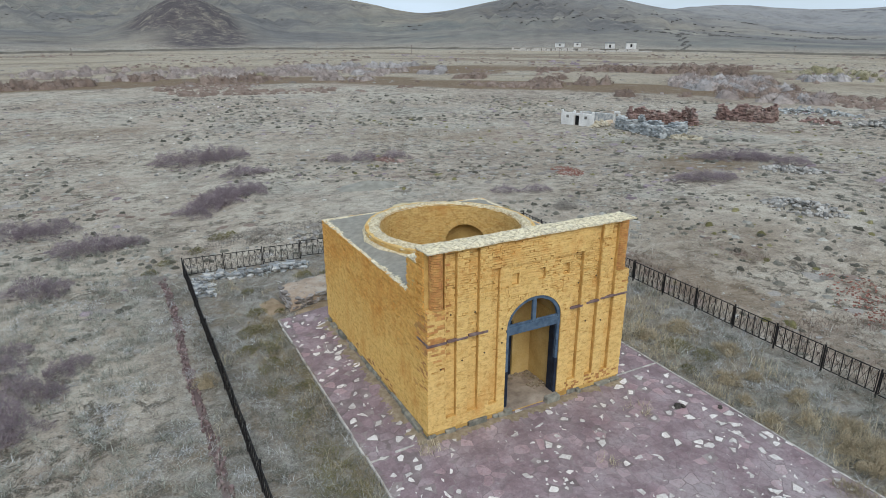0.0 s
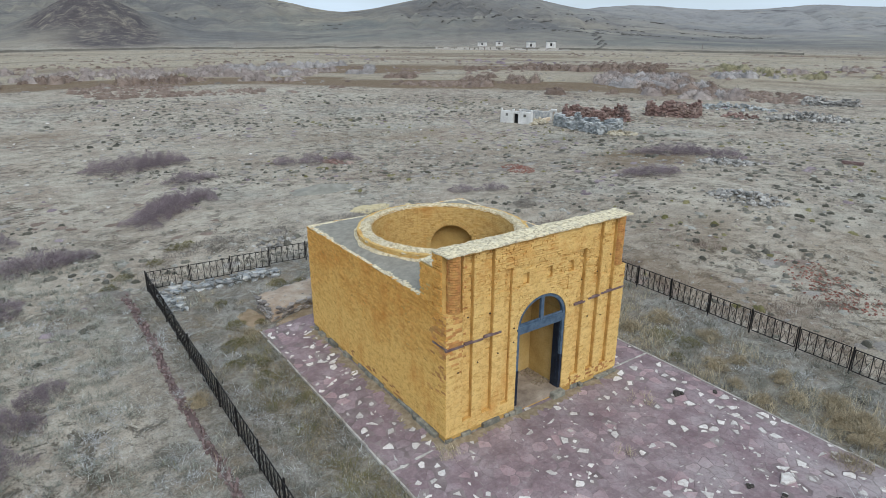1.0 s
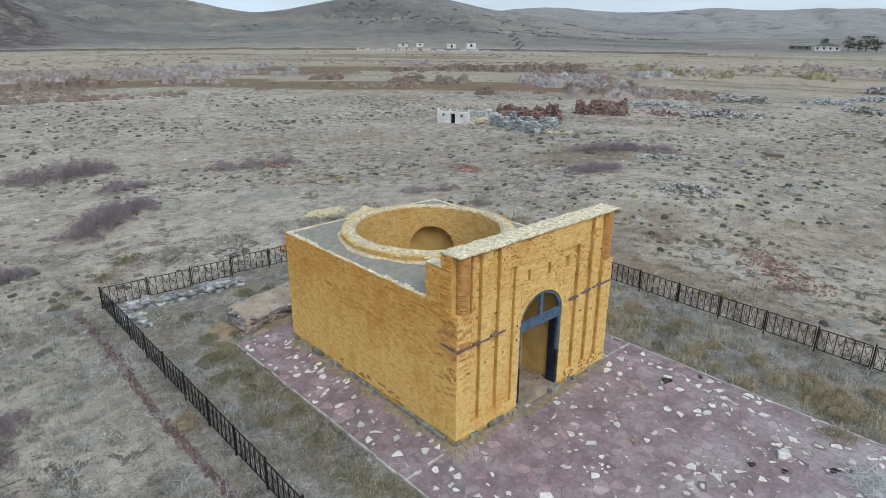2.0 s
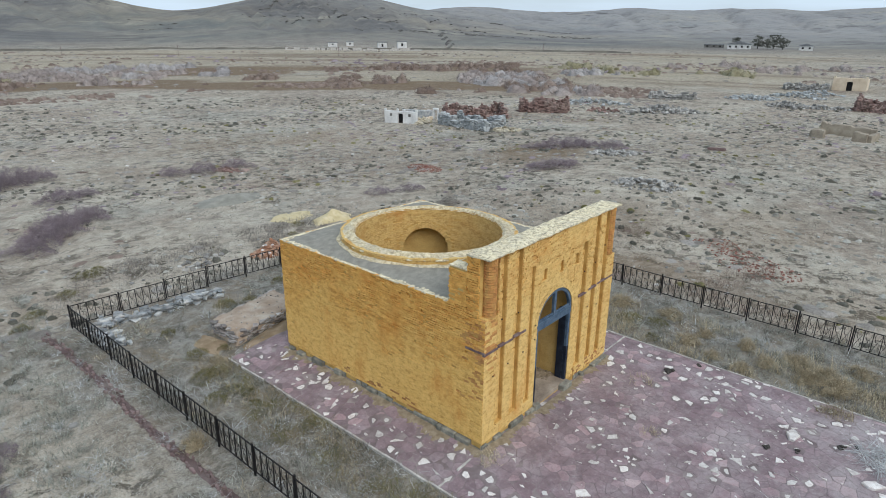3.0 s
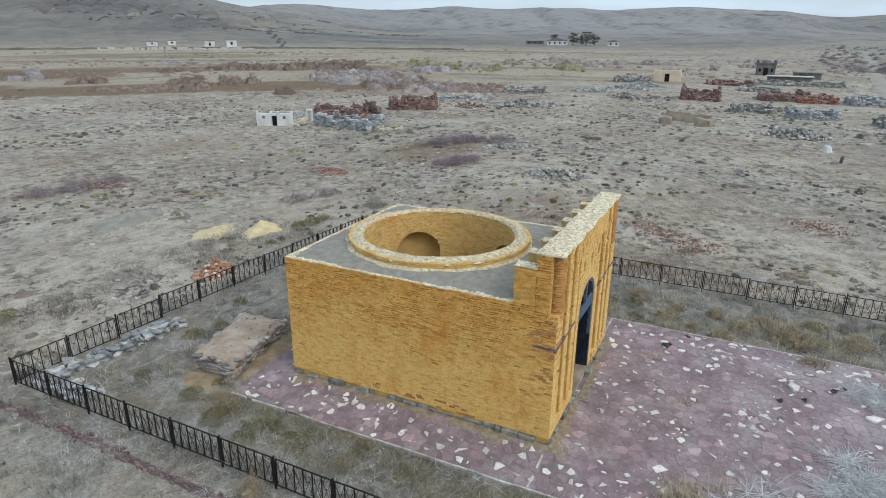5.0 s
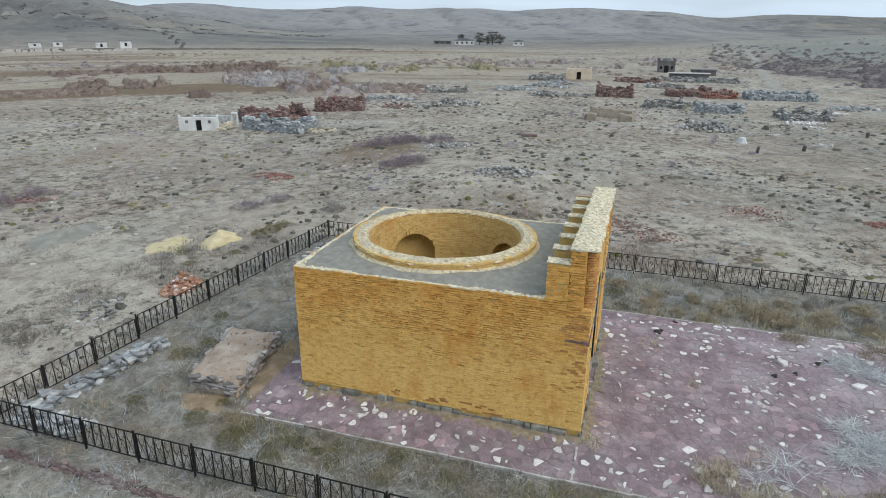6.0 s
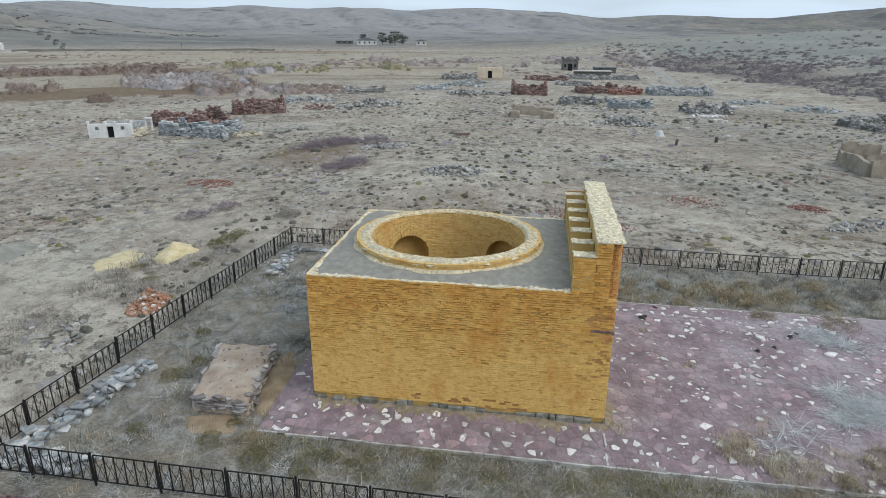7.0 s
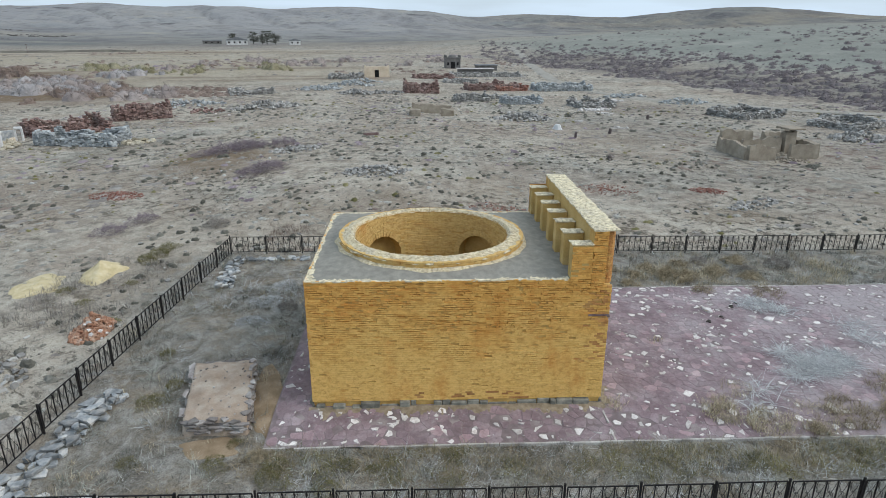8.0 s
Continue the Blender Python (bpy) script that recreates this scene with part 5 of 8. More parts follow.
# loose pale pieces lying on the paving
loose = Soup()
for i in range(2600):
    x, y = rng.uniform(SX0 + 0.1, SX1 - 0.1), rng.uniform(SY0 + 2, SY1 - 0.1)
    if -0.25 < x < W + 0.25 and -0.25 < y < D + 0.25 or rng.random() > 0.25 + 0.9 * max(0, noise.noise((x * 0.5, y * 0.5, 4)) + 0.2):
        continue
    n, r = rng.choice((4, 5, 5, 6, 7)), 0.035 + 0.15 * rng.random() ** 2.4
    ang = sorted(rng.uniform(0, 6.28) for _ in range(n))
    k = rng.uniform(0.35, 1.0)
    turn = rng.uniform(0, 6.28)
    poly = []
    for a in ang:
        px, py = r * math.cos(a) * rng.uniform(0.75, 1.25), r * k * math.sin(a) * rng.uniform(0.75, 1.25)
        poly.append(Vector((x + px * math.cos(turn) - py * math.sin(turn), y + px * math.sin(turn) + py * math.cos(turn))))
    loose.add(*tri(*stone_slab(poly, slab_z(x) + rng.uniform(0.010, 0.022), rng, 1.0)))
tagged(loose.make("loose_chips", MAT_FLAG_WJ, pavement), "loose whitish stone pieces on the paving", kind="stuff")


# dark clods and a broken whitish slab lying on the paving
for i, (x, y, k) in enumerate(((6.75, -1.9, 0.26), (7.75, -2.5, 0.16), (4.84, -5.24, 0.18), (5.13, -5.86, 0.16), (6.04, -6.64, 0.2), (6.3, -6.9, 0.14))):
    soup = Soup()
    for j in range(5):
        v, f = STONES[rng.randrange(24)]
        sc = k * rng.uniform(0.4, 0.9)
        soup.add(placed(v, sc, sc * 0.8, sc * 0.6, rng.uniform(-0.4, 0.4), rng.uniform(-0.4, 0.4), rng.uniform(0, 6), (x + rng.uniform(-k, k) * 0.5, y + rng.uniform(-k, k) * 0.4, slab_z(x) + sc * 0.16)), f)
    tagged(soup.make("dark_clod", MAT_CLOD), "small dark clod lying on the paving", "clod", "dark clods")
v, f = SLABS[3]
me = mesh_ob("broken_slab", placed(v, 0.62, 0.38, 0.09, 0.05, 0.03, 0.4, (5.73, -5.63, slab_z(5.7) + 0.035)), f, MAT_FLAG_W)
tagged(me, "broken whitish stone slab lying on the paving", "stone slab")
v, f = SLABS[7]
me = mesh_ob("broken_slab", placed(v, 0.55, 0.34, 0.08, 0.04, 0.03, 2.1, (4.9, -7.5, slab_z(4.9) + 0.03)), f, MAT_FLAG_W)
tagged(me, "whitish stone slab lying flat near the straw", "stone slab")


def kerb_run(p0, p1, seed):
    """Thin whitewashed kerb, piece by piece."""
    rng = random.Random(seed)
    p0, p1 = Vector(p0), Vector(p1)
    d = (p1 - p0).normalized()
    ang = math.degrees(math.atan2(d.y, d.x))
    u, total = 0.0, (p1 - p0).length
    while u < total - 0.05:
        ln = min(rng.uniform(0.45, 1.3), total - u)
        if rng.random() < 0.07:
            u += ln * 0.4
            continue
        c = p0 + d * (u + ln / 2)
        bm = bmesh.new()
        add_box(bm, -ln / 2 + 0.004, ln / 2 - 0.004, -0.026, 0.026, -0.12, 0.020 + rng.uniform(-0.022, 0.006), 0.006)
        bmesh.ops.transform(bm, matrix=pose(c.x + rng.uniform(-0.012, 0.012), c.y + rng.uniform(-0.012, 0.012), slab_z(c.x), rng.uniform(-4, 4), rng.uniform(-0.5, 0.5), ang + rng.uniform(-1.2, 1.2)), verts=bm.verts)
        part("kerb", bm, MAT_KERB, pavement, "thin whitewashed kerb strip")
        u += ln


kerb_run((SX0, SY1), (SX0, SY0), 1)
kerb_run((SX1, SY1), (SX1, SY0), 2)
kerb_run((SX0 + 0.03, 0.03), (-0.06, 0.03), 4)
kerb_run((W + 0.06, 0.1), (SX1 - 0.03, 0.1), 5)

# ---------------------------------------------------------------- iron fence
FH = 0.86


def tube(bm, pts, r=0.007, sides=4):
    """A thin bar along a line of points."""
    rows = []
    for i, p in enumerate(pts):
        d = (pts[min(i + 1, len(pts) - 1)] - pts[max(i - 1, 0)]).normalized()
        up = Vector((0, 1, 0)) if abs(d.y) < 0.9 else Vector((1, 0, 0))
        a = d.cross(up).normalized()
        b = d.cross(a)
        rows.append([bm.verts.new(p + a * r * math.cos(2 * math.pi * k / sides + 0.785) + b * r * math.sin(2 * math.pi * k / sides + 0.785)) for k in range(sides)])
    for i in range(len(rows) - 1):
        for k in range(sides):
            m = (k + 1) % sides
            bm.faces.new((rows[i][k], rows[i][m], rows[i + 1][m], rows[i + 1][k]))


def fence_meshes(length):
    """Meshes shared by the panels of one run: frame, bar, scroll; along x from 0."""
    g = 0.055
    bm = bmesh.new()
    for z in (0.13, FH - 0.02):
        add_box(bm, g, length - g, -0.012, 0.012, z - 0.012, z + 0.012)
    for x in (g, length - g):
        add_box(bm, x - 0.012, x + 0.012, -0.011, 0.011, 0.142, FH - 0.032)
    frame_me = bpy.data.meshes.new("panel")
    bm.to_mesh(frame_me)
    bm.free()
    bm = bmesh.new()
    add_box(bm, -0.011, 0.011, -0.011, 0.011, 0.142, FH - 0.032)
    bar_me = bpy.data.meshes.new("bar")
    bm.to_mesh(bar_me)
    bm.free()
    bm = bmesh.new()
    gap = (length - 2 * g) / 6
    for s in (-1, 1):
        pts = [Vector((gap / 2 * s * math.sin(2.6 * t - 1.3) * 0.9, 0.010 * s, 0.16 + (FH - 0.22) * t)) for t in [i / 8 for i in range(9)]]
        tube(bm, pts, 0.006, 3)
    for s, z0 in ((1, 0.2), (-1, 0.5)):
        pts = [Vector((gap * 0.32 * s * math.cos(a), 0.014, z0 + 0.17 * (1 + math.sin(a)))) for a in [-1.4 + i * 0.55 for i in range(7)]]
        tube(bm, pts, 0.006, 3)
    scroll_me = bpy.data.meshes.new("scroll")
    bm.to_mesh(scroll_me)
    bm.free()
    for me in (frame_me, bar_me, scroll_me):
        me.materials.append(MAT_IRON)
    return frame_me, bar_me, scroll_me, g, gap


bm = bmesh.new()
add_box(bm, -0.022, 0.022, -0.022, 0.022, -0.15, FH + 0.05, 0.004)
post_me = bpy.data.meshes.new("post")
bm.to_mesh(post_me)
bm.free()
post_me.materials.append(MAT_IRON)


def fence_run(p0, p1, pitch, label, skip_last=False):
    p0, p1 = Vector(p0), Vector(p1)
    n = round((p1 - p0).length / pitch)
    step = (p1 - p0) / n
    length = step.length
    ang = math.degrees(math.atan2(step.y, step.x))
    f = holder("fence", p0.x, p0.y, ground_z(p0.x, p0.y), label, "fence", "fence round the enclosure")
    base = Matrix.Translation(-f.location)
    frame_me, bar_me, scroll_me, g, gap = fence_meshes(length)
    rng = random.Random(int(p0.x * 7 + p0.y * 3) & 255)
    for i in range(n + 1):
        p = p0 + step * i
        z = ground_z(p.x, p.y)
        if not (skip_last and i == n):
            o = shared("post", post_me, pose(p.x, p.y, z, rng.uniform(-1, 1), rng.uniform(-1, 1), ang), f)
        if i == n:
            break
        m = pose(p.x, p.y, z + rng.uniform(-0.012, 0.012), rng.uniform(-1.2, 1.2), rng.uniform(-0.4, 0.4), ang)
        panel = shared("panel", frame_me, m, f)
        for k in range(1, 6):
            b = new("bar", bar_me)
            b.parent = panel
            b.matrix_basis = pose(g + gap * k, 0, 0)
        for k in range(6):
            b = new("scroll", scroll_me)
            b.parent = panel
            b.matrix_basis = pose(g + gap * (k + 0.5), 0, 0)
    return f


fence_run((-4.05, 15.0), (-4.15, -16.0), 1.6, "black iron panel fence along the grassy edge of the yard")
fence_run((-4.05, 15.0), (12.3, 13.5), 1.6, "black iron panel fence behind the mausoleum", True)
fence_run((12.3, 13.5), (11.95, -17.0), 1.6, "black iron panel fence facing the open steppe")


# ---------------------------------------------------------------- stonework in the yard
STONE_ME = []
for v, f in SLABS:
    me = bpy.data.meshes.new("stone")
    me.from_pydata([tuple(p) for p in v], [], [tuple(q) for q in f])
    STONE_ME.append(me)


def stone_parts(parent, name, mat, items):
    """Single stones (x, y, z, sx, sy, sz, turn, tilt) on shared meshes."""
    cache = {}
    for i, (x, y, z, sx, sy, sz, turn, tilt) in enumerate(items):
        key = i % len(STONE_ME)
        if key not in cache:
            cache[key] = STONE_ME[key].copy()
            cache[key].materials.append(mat)
        m = pose(x, y, z, tilt, tilt * 0.6, turn) @ Matrix.Diagonal((sx, sy, sz, 1))
        shared(name, cache[key], m, parent)


def dry_wall(label, pts, width, height, seed, mat, pitch=0.30, layers=2):
    """A tumbled low wall of loose stones along a line."""
    rng = random.Random(seed)
    p = [Vector(q) for q in pts]
    ob = holder("stone_wall", p[0].x, p[0].y, ground_z(p[0].x, p[0].y), label, "stone wall", "low stone walls in the yard")
    items = []
    for a, b in zip(p, p[1:]):
        d = (b - a).normalized()
        nrm = Vector((-d.y, d.x))
        n = int((b - a).length / pitch)
        for i in range(n):
            for row in (-1, 0, 1):
                for k in range(layers):
                    if k and rng.random() < 0.25 + 0.2 * abs(row):
                        continue
                    q = a + d * ((i + rng.uniform(0.1, 0.9)) * pitch) + nrm * (row * width / 3 + rng.uniform(-0.07, 0.07))
                    s = rng.uniform(0.22, 0.62)
                    hz = rng.uniform(0.05, 0.10)
                    items.append((q.x, q.y, ground_z(q.x, q.y) + 0.03 + k * height / layers + rng.uniform(0, 0.03), s, s * rng.uniform(0.55, 0.9), hz, rng.uniform(0, 360), rng.uniform(-10, 10)))
    stone_parts(ob, "stone", mat, items[:298])
    return ob


dry_wall("tumbled low wall of grey-white stones inside the fence corner", [(0.9, 13.6), (-1.4, 14.1), (-3.4, 14.55), (-3.55, 13.2), (-3.5, 12.3)], 0.75, 0.24, 3, MAT_STONE, 0.22)
dry_wall("low row of grey stones along the back fence", [(8.4, 12.7), (10.2, 13.0), (11.6, 12.9)], 0.5, 0.22, 4, MAT_STONE, 0.34)
dry_wall("scattered row of grey stones at the far yard corner", [(11.6, 12.6), (11.65, 9.6)], 0.4, 0.16, 5, MAT_STONE, 0.40, 1)


def mound(name, cx, cy, rx, ry, h, mat, seed, parent=None, label="", ang=0.0, flat=0.0, rings=14, seg=40):
    """A heap with an uneven surface; flat keeps the top level."""
    verts, faces = [], []
    ca, sa = math.cos(radians(ang)), math.sin(radians(ang))
    for i in range(rings + 1):
        u = i / rings
        for j in range(seg):
            a = 2 * math.pi * j / seg
            k = 1 + 0.34 * noise.noise((math.cos(a) * 1.8 + seed, math.sin(a) * 1.5, 0))
            lx, ly = rx * u * k * math.cos(a), ry * u * k * math.sin(a)
            x, y = cx + lx * ca - ly * sa, cy + lx * sa + ly * ca
            prof = 1 - smooth(flat, 1.0, u) if flat else (1 - u) ** 1.15
            z = ground_z(x, y) + h * prof * (1 + 0.25 * noise.noise((x * 1.7, y * 1.7, seed))) + 0.03 * h * noise.noise((x * 9, y * 9, seed)) - (0.04 if i == rings else 0)
            verts.append((x, y, z))
    for i in range(rings):
        for j in range(seg):
            k = (j + 1) % seg
            faces.append((i * seg + j, (i + 1) * seg + j, (i + 1) * seg + k, i * seg + k))
    ob = mesh_ob(name, verts, faces, mat, parent, label)
    ob.data.polygons.foreach_set("use_smooth", [True] * len(faces))
    return ob


# grave platform: earth held by a border of flat stones
grave = holder("grave", 0.3, 10.6, -0.1, "low earth grave platform edged with flat stones", "grave")
GP = [Vector((-0.98, 9.42)), Vector((2.25, 9.98)), Vector((2.15, 11.8)), Vector((-0.98, 11.15))]
verts, faces = [], []
n = 26
for j in range(n + 1):
    for i in range(n + 1):
        u, w = i / n, j / n
        p = GP[0].lerp(GP[1], u).lerp(GP[3].lerp(GP[2], u), w)
        e = min(u, 1 - u, w, 1 - w)
        z = 0.23 + 0.06 * smooth(0, 0.3, e) + 0.06 * noise.noise((p.x * 2.5, p.y * 2.5, 1)) + 0.03 * noise.noise((p.x * 9, p.y * 9, 1))
        if e <= 0:
            z = -0.2
        verts.append((p.x, p.y, z))
for j in range(n):
    for i in range(n):
        a = j * (n + 1) + i
        faces.append((a, a + 1, a + n + 2, a + n + 1))
MAT_GRAVE_EARTH = mottled("trodden_sandy_earth", (0.31, 0.235, 0.175), (0.42, 0.34, 0.27), (0.53, 0.465, 0.39), 1.7, 30, bump_s=1.0)
ob = mesh_ob("earth_fill", verts, faces, MAT_GRAVE_EARTH, grave, "trodden sandy earth top")
ob.data.polygons.foreach_set("use_smooth", [True] * len(faces))
rng = random.Random(21)
items = []
for a, b, courses_n, pitch in ((GP[0], GP[1], 6, 0.30), (GP[1], GP[2], 1, 0.42), (GP[2], GP[3], 1, 0.40), (GP[3], GP[0], 6, 0.30)):
    d = (b - a)
    along = math.degrees(math.atan2(d.y, d.x))
    for k in range(courses_n):
        nn = max(3, int(d.length / (pitch * (1.25 if k == courses_n - 1 else 1.0))))
        for i in range(nn):
            if rng.random() < 0.12:
                continue
            q = a + d * ((i + 0.5 * (k % 2) + rng.uniform(0.25, 0.75)) / (nn + 0.5))
            inset = 0.012 * k + rng.uniform(-0.02, 0.03)
            q += Vector((-d.y, d.x)).normalized() * inset
            top = k == courses_n - 1
            items.append((q.x, q.y, (-0.07 + 0.064 * k) if courses_n > 1 else 0.17, pitch * rng.uniform(0.9, 1.7), rng.uniform(0.15, 0.24) * (1.35 if top else 1.0), rng.uniform(0.04, 0.065), along + rng.uniform(-7, 7), rng.uniform(-3, 3)))
MAT_GRAVE = mottled("brown_grey_stone", (0.27, 0.235, 0.22), (0.42, 0.385, 0.365), (0.66, 0.63, 0.60), 2.5, 30, spread=0.6)
stone_parts(grave, "border_stone", MAT_GRAVE, items)
items = []
for i in range(60):
    u, w = rng.random(), rng.random()
    p = GP[0].lerp(GP[1], u).lerp(GP[3].lerp(GP[2], u), w)
    k = rng.uniform(0.03, 0.10)
    items.append((p.x, p.y, 0.285, k, k * 0.7, 0.03, rng.uniform(0, 360), rng.uniform(-8, 8)))
stone_parts(grave, "chip", MAT_GRAVE, items)

MAT_DUG = mottled("dug_orange_earth", (0.215, 0.155, 0.095), (0.29, 0.215, 0.14), (0.38, 0.295, 0.205), 1.8, 40, bump_s=0.7)
for x, y, rx, ry, h, ang, seed in ((0.6, 9.28, 2.0, 0.5, 0.09, 10, 6), (-1.45, 10.3, 0.4, 0.9, 0.05, 0, 7)):
    ob = mound("dug_earth", x, y, rx, ry, h, MAT_DUG, seed, None, "", ang)
    tagged(ob, "spread of dug ochre earth beside the grave", "earth", kind="stuff")

# a line of purple stones set in the earth outside the fence
border = holder("stone_border", -4.85, 4, -0.1, "sunken line of purple broken stones beside the fence", "stone border")
rng = random.Random(9)
items = []
for i in range(290):
    y = 15.3 - i * 0.092
    x = -4.86 + 0.05 * math.sin(y * 0.7) + rng.choice((-0.12, -0.06, 0.0, 0.06, 0.12)) + rng.uniform(-0.03, 0.03)
    items.append((x, y, ground_z(x, y) + 0.01, rng.uniform(0.12, 0.30), rng.uniform(0.07, 0.13), rng.uniform(0.08, 0.15), rng.uniform(75, 105), rng.uniform(-8, 8)))
stone_parts(border, "stone", MAT_WINE, items)
verts, faces = [], []
for i in range(240):
    y = 15.4 - i * 0.12
    w = 0.15 + 0.05 * noise.noise((0, y * 1.3, 0)) + 0.05 * noise.noise((0, y * 5.0, 2))
    x = -4.86 + 0.05 * math.sin(y * 0.7)
    for k, dx in enumerate((-w - 0.1, -w * 0.5, 0.0, w * 0.5, w + 0.1)):
        verts.append((x + dx, y, ground_z(x + dx, y) + (-0.03, 0.006, 0.012, 0.006, -0.03)[k] + 0.012 * noise.noise((dx * 9, y * 5, 3))))
for i in range(239):
    for k in range(4):
        a = i * 5 + k
        faces.append((a, a + 1, a + 6, a + 5))
mesh_ob("earth_strip", verts, faces, MAT_WINE, border, "wine-red gravelly earth")

# heaps near the yard
for args in ((10.3, 18.35, 1.25, 0.85, 0.62, "heap of yellow sand on the steppe"), (9.1, 20.3, 1.3, 0.95, 0.13, "low spread heap of pale yellow sand")):
    ob = mound("sand_mound", *args[:5], MAT_SAND, args[0])
    tagged(ob, args[5], "sand heap", "sand heaps")


MAT_ASH = mottled("grey_dry_earth", (0.22, 0.215, 0.185), (0.28, 0.272, 0.238), (0.34, 0.33, 0.29), 1.5, 20, bump_s=0.6)
ob = mound("earth_mound", 8.8, 26.4, 2.2, 1.3, 0.45, MAT_ASH, 4.2)
tagged(ob, "low smooth mound of grey earth on the steppe", "earth mound")


def rubble(name, cx, cy, rx, ry, h, n, size, mat, seed, label, category="rubble heap", group="", ang=0.0, flat=False):
    """A heap of loose broken stones, one thing."""
    rng = random.Random(seed)
    soup = Soup()
    ca, sa = math.cos(radians(ang)), math.sin(radians(ang))
    for i in range(n):
        rr = math.sqrt(rng.random()) if not flat else rng.random() ** 0.6
        a = rng.uniform(0, 2 * math.pi)
        lx, ly = rx * rr * math.cos(a), ry * rr * math.sin(a)
        x, y = cx + lx * ca - ly * sa, cy + lx * sa + ly * ca
        top = h * (1 - rr) * (0.7 + 0.5 * noise.noise((x * 0.8, y * 0.8, seed)))
        s = size * rng.uniform(0.45, 1.25)
        z = ground_z(x, y) + max(0.0, top) * rng.uniform(0.3, 1.0) + s * 0.10
        v, f = (STONES if rng.random() < 0.5 else SLABS)[rng.randrange(16)]
        soup.add(placed(v, s, s * rng.uniform(0.6, 1), s * rng.uniform(0.35, 0.7), rng.uniform(-0.5, 0.5), rng.uniform(-0.5, 0.5), rng.uniform(0, 6.28), (x, y, z)), f)
    ob = holder(name, cx, cy, ground_z(cx, cy), label, category, group)
    tagged(soup.make("loose_stone", mat, ob), kind="stuff")
    return ob


rubble("brick_pile", 4.85, 16.15, 0.95, 0.62, 0.95, 800, 0.17, MAT_ORANGE_J, 1, "pile of broken orange bricks outside the fence", "brick pile")
rubble("pale_brick_pieces", 4.75, 16.05, 0.80, 0.58, 0.74, 26, 0.17, MAT_FLAG_WJ, 2, "whitish broken pieces lying on the brick pile", "brick pile")

# ---------------------------------------------------------------- ruins on the steppe


def ruin(name, cx, cy, w, d, ang, h, mat, seed, label, category="ruin", group="ruined tombs", stone=0.42, fill=150):
    """Collapsed dry-stone enclosure: four walls of laid stones with broken tops, and fallen stones."""
    rng = random.Random(seed)
    ob = holder(name, cx, cy, ground_z(cx, cy), label, category, group)
    ca, sa = math.cos(radians(ang)), math.sin(radians(ang))

    def put(soup, lx, ly, z, sx, sy, sz, turn, tilt=0.06):
        x, y = cx + lx * ca - ly * sa, cy + lx * sa + ly * ca
        v, f = (STONES if rng.random() < 0.5 else SLABS)[rng.randrange(16)]
        soup.add(placed(v, sx, sy, sz, rng.uniform(-tilt, tilt), rng.uniform(-tilt, tilt), turn + radians(ang), (x, y, ground_z(x, y) + z)), f)

    course = stone * 0.27
    for side, (ax, ay, bx, by) in enumerate(((-w / 2, -d / 2, w / 2, -d / 2), (w / 2, -d / 2, w / 2, d / 2), (w / 2, d / 2, -w / 2, d / 2), (-w / 2, d / 2, -w / 2, -d / 2))):
        soup = Soup()
        ln = math.hypot(bx - ax, by - ay)
        turn = math.atan2(by - ay, bx - ax)
        n = max(2, int(ln / (stone * 0.6)))
        for i in range(n):
            u = (i + 0.5) / n
            top = h * (0.5 + 0.42 * noise.fractal((seed * 3.1 + side * 5 + u * ln * 0.45, seed, 0), 0.8, 2.0, 3))
            k = 0
            while k == 0 or (k + 0.5) * course < top:
                lx, ly = ax + (bx - ax) * u, ay + (by - ay) * u
                j = rng.uniform(-0.10, 0.10)
                put(soup, lx + j, ly - j, (k + 0.5) * course, stone * rng.uniform(0.7, 1.2), stone * rng.uniform(0.7, 1.2), course * rng.uniform(1.1, 1.7), turn + rng.uniform(-0.3, 0.3), 0.12)
                k += 1
        tagged(soup.make("wall", mat, ob), kind="stuff")
    soup = Soup()
    for i in range(fill):
        a, rr = rng.uniform(0, 6.28), rng.uniform(0.3, 1.28)
        s = stone * rng.uniform(0.35, 0.9)
        put(soup, w / 2 * rr * math.cos(a), d / 2 * rr * math.sin(a), s * 0.12 + max(0, 0.35 * h * (1.1 - rr)) * rng.random(), s, s * 0.8, s * 0.5, rng.uniform(0, 6.28), 0.5)
    tagged(soup.make("fallen_stone", mat, ob), kind="stuff")
    return ob


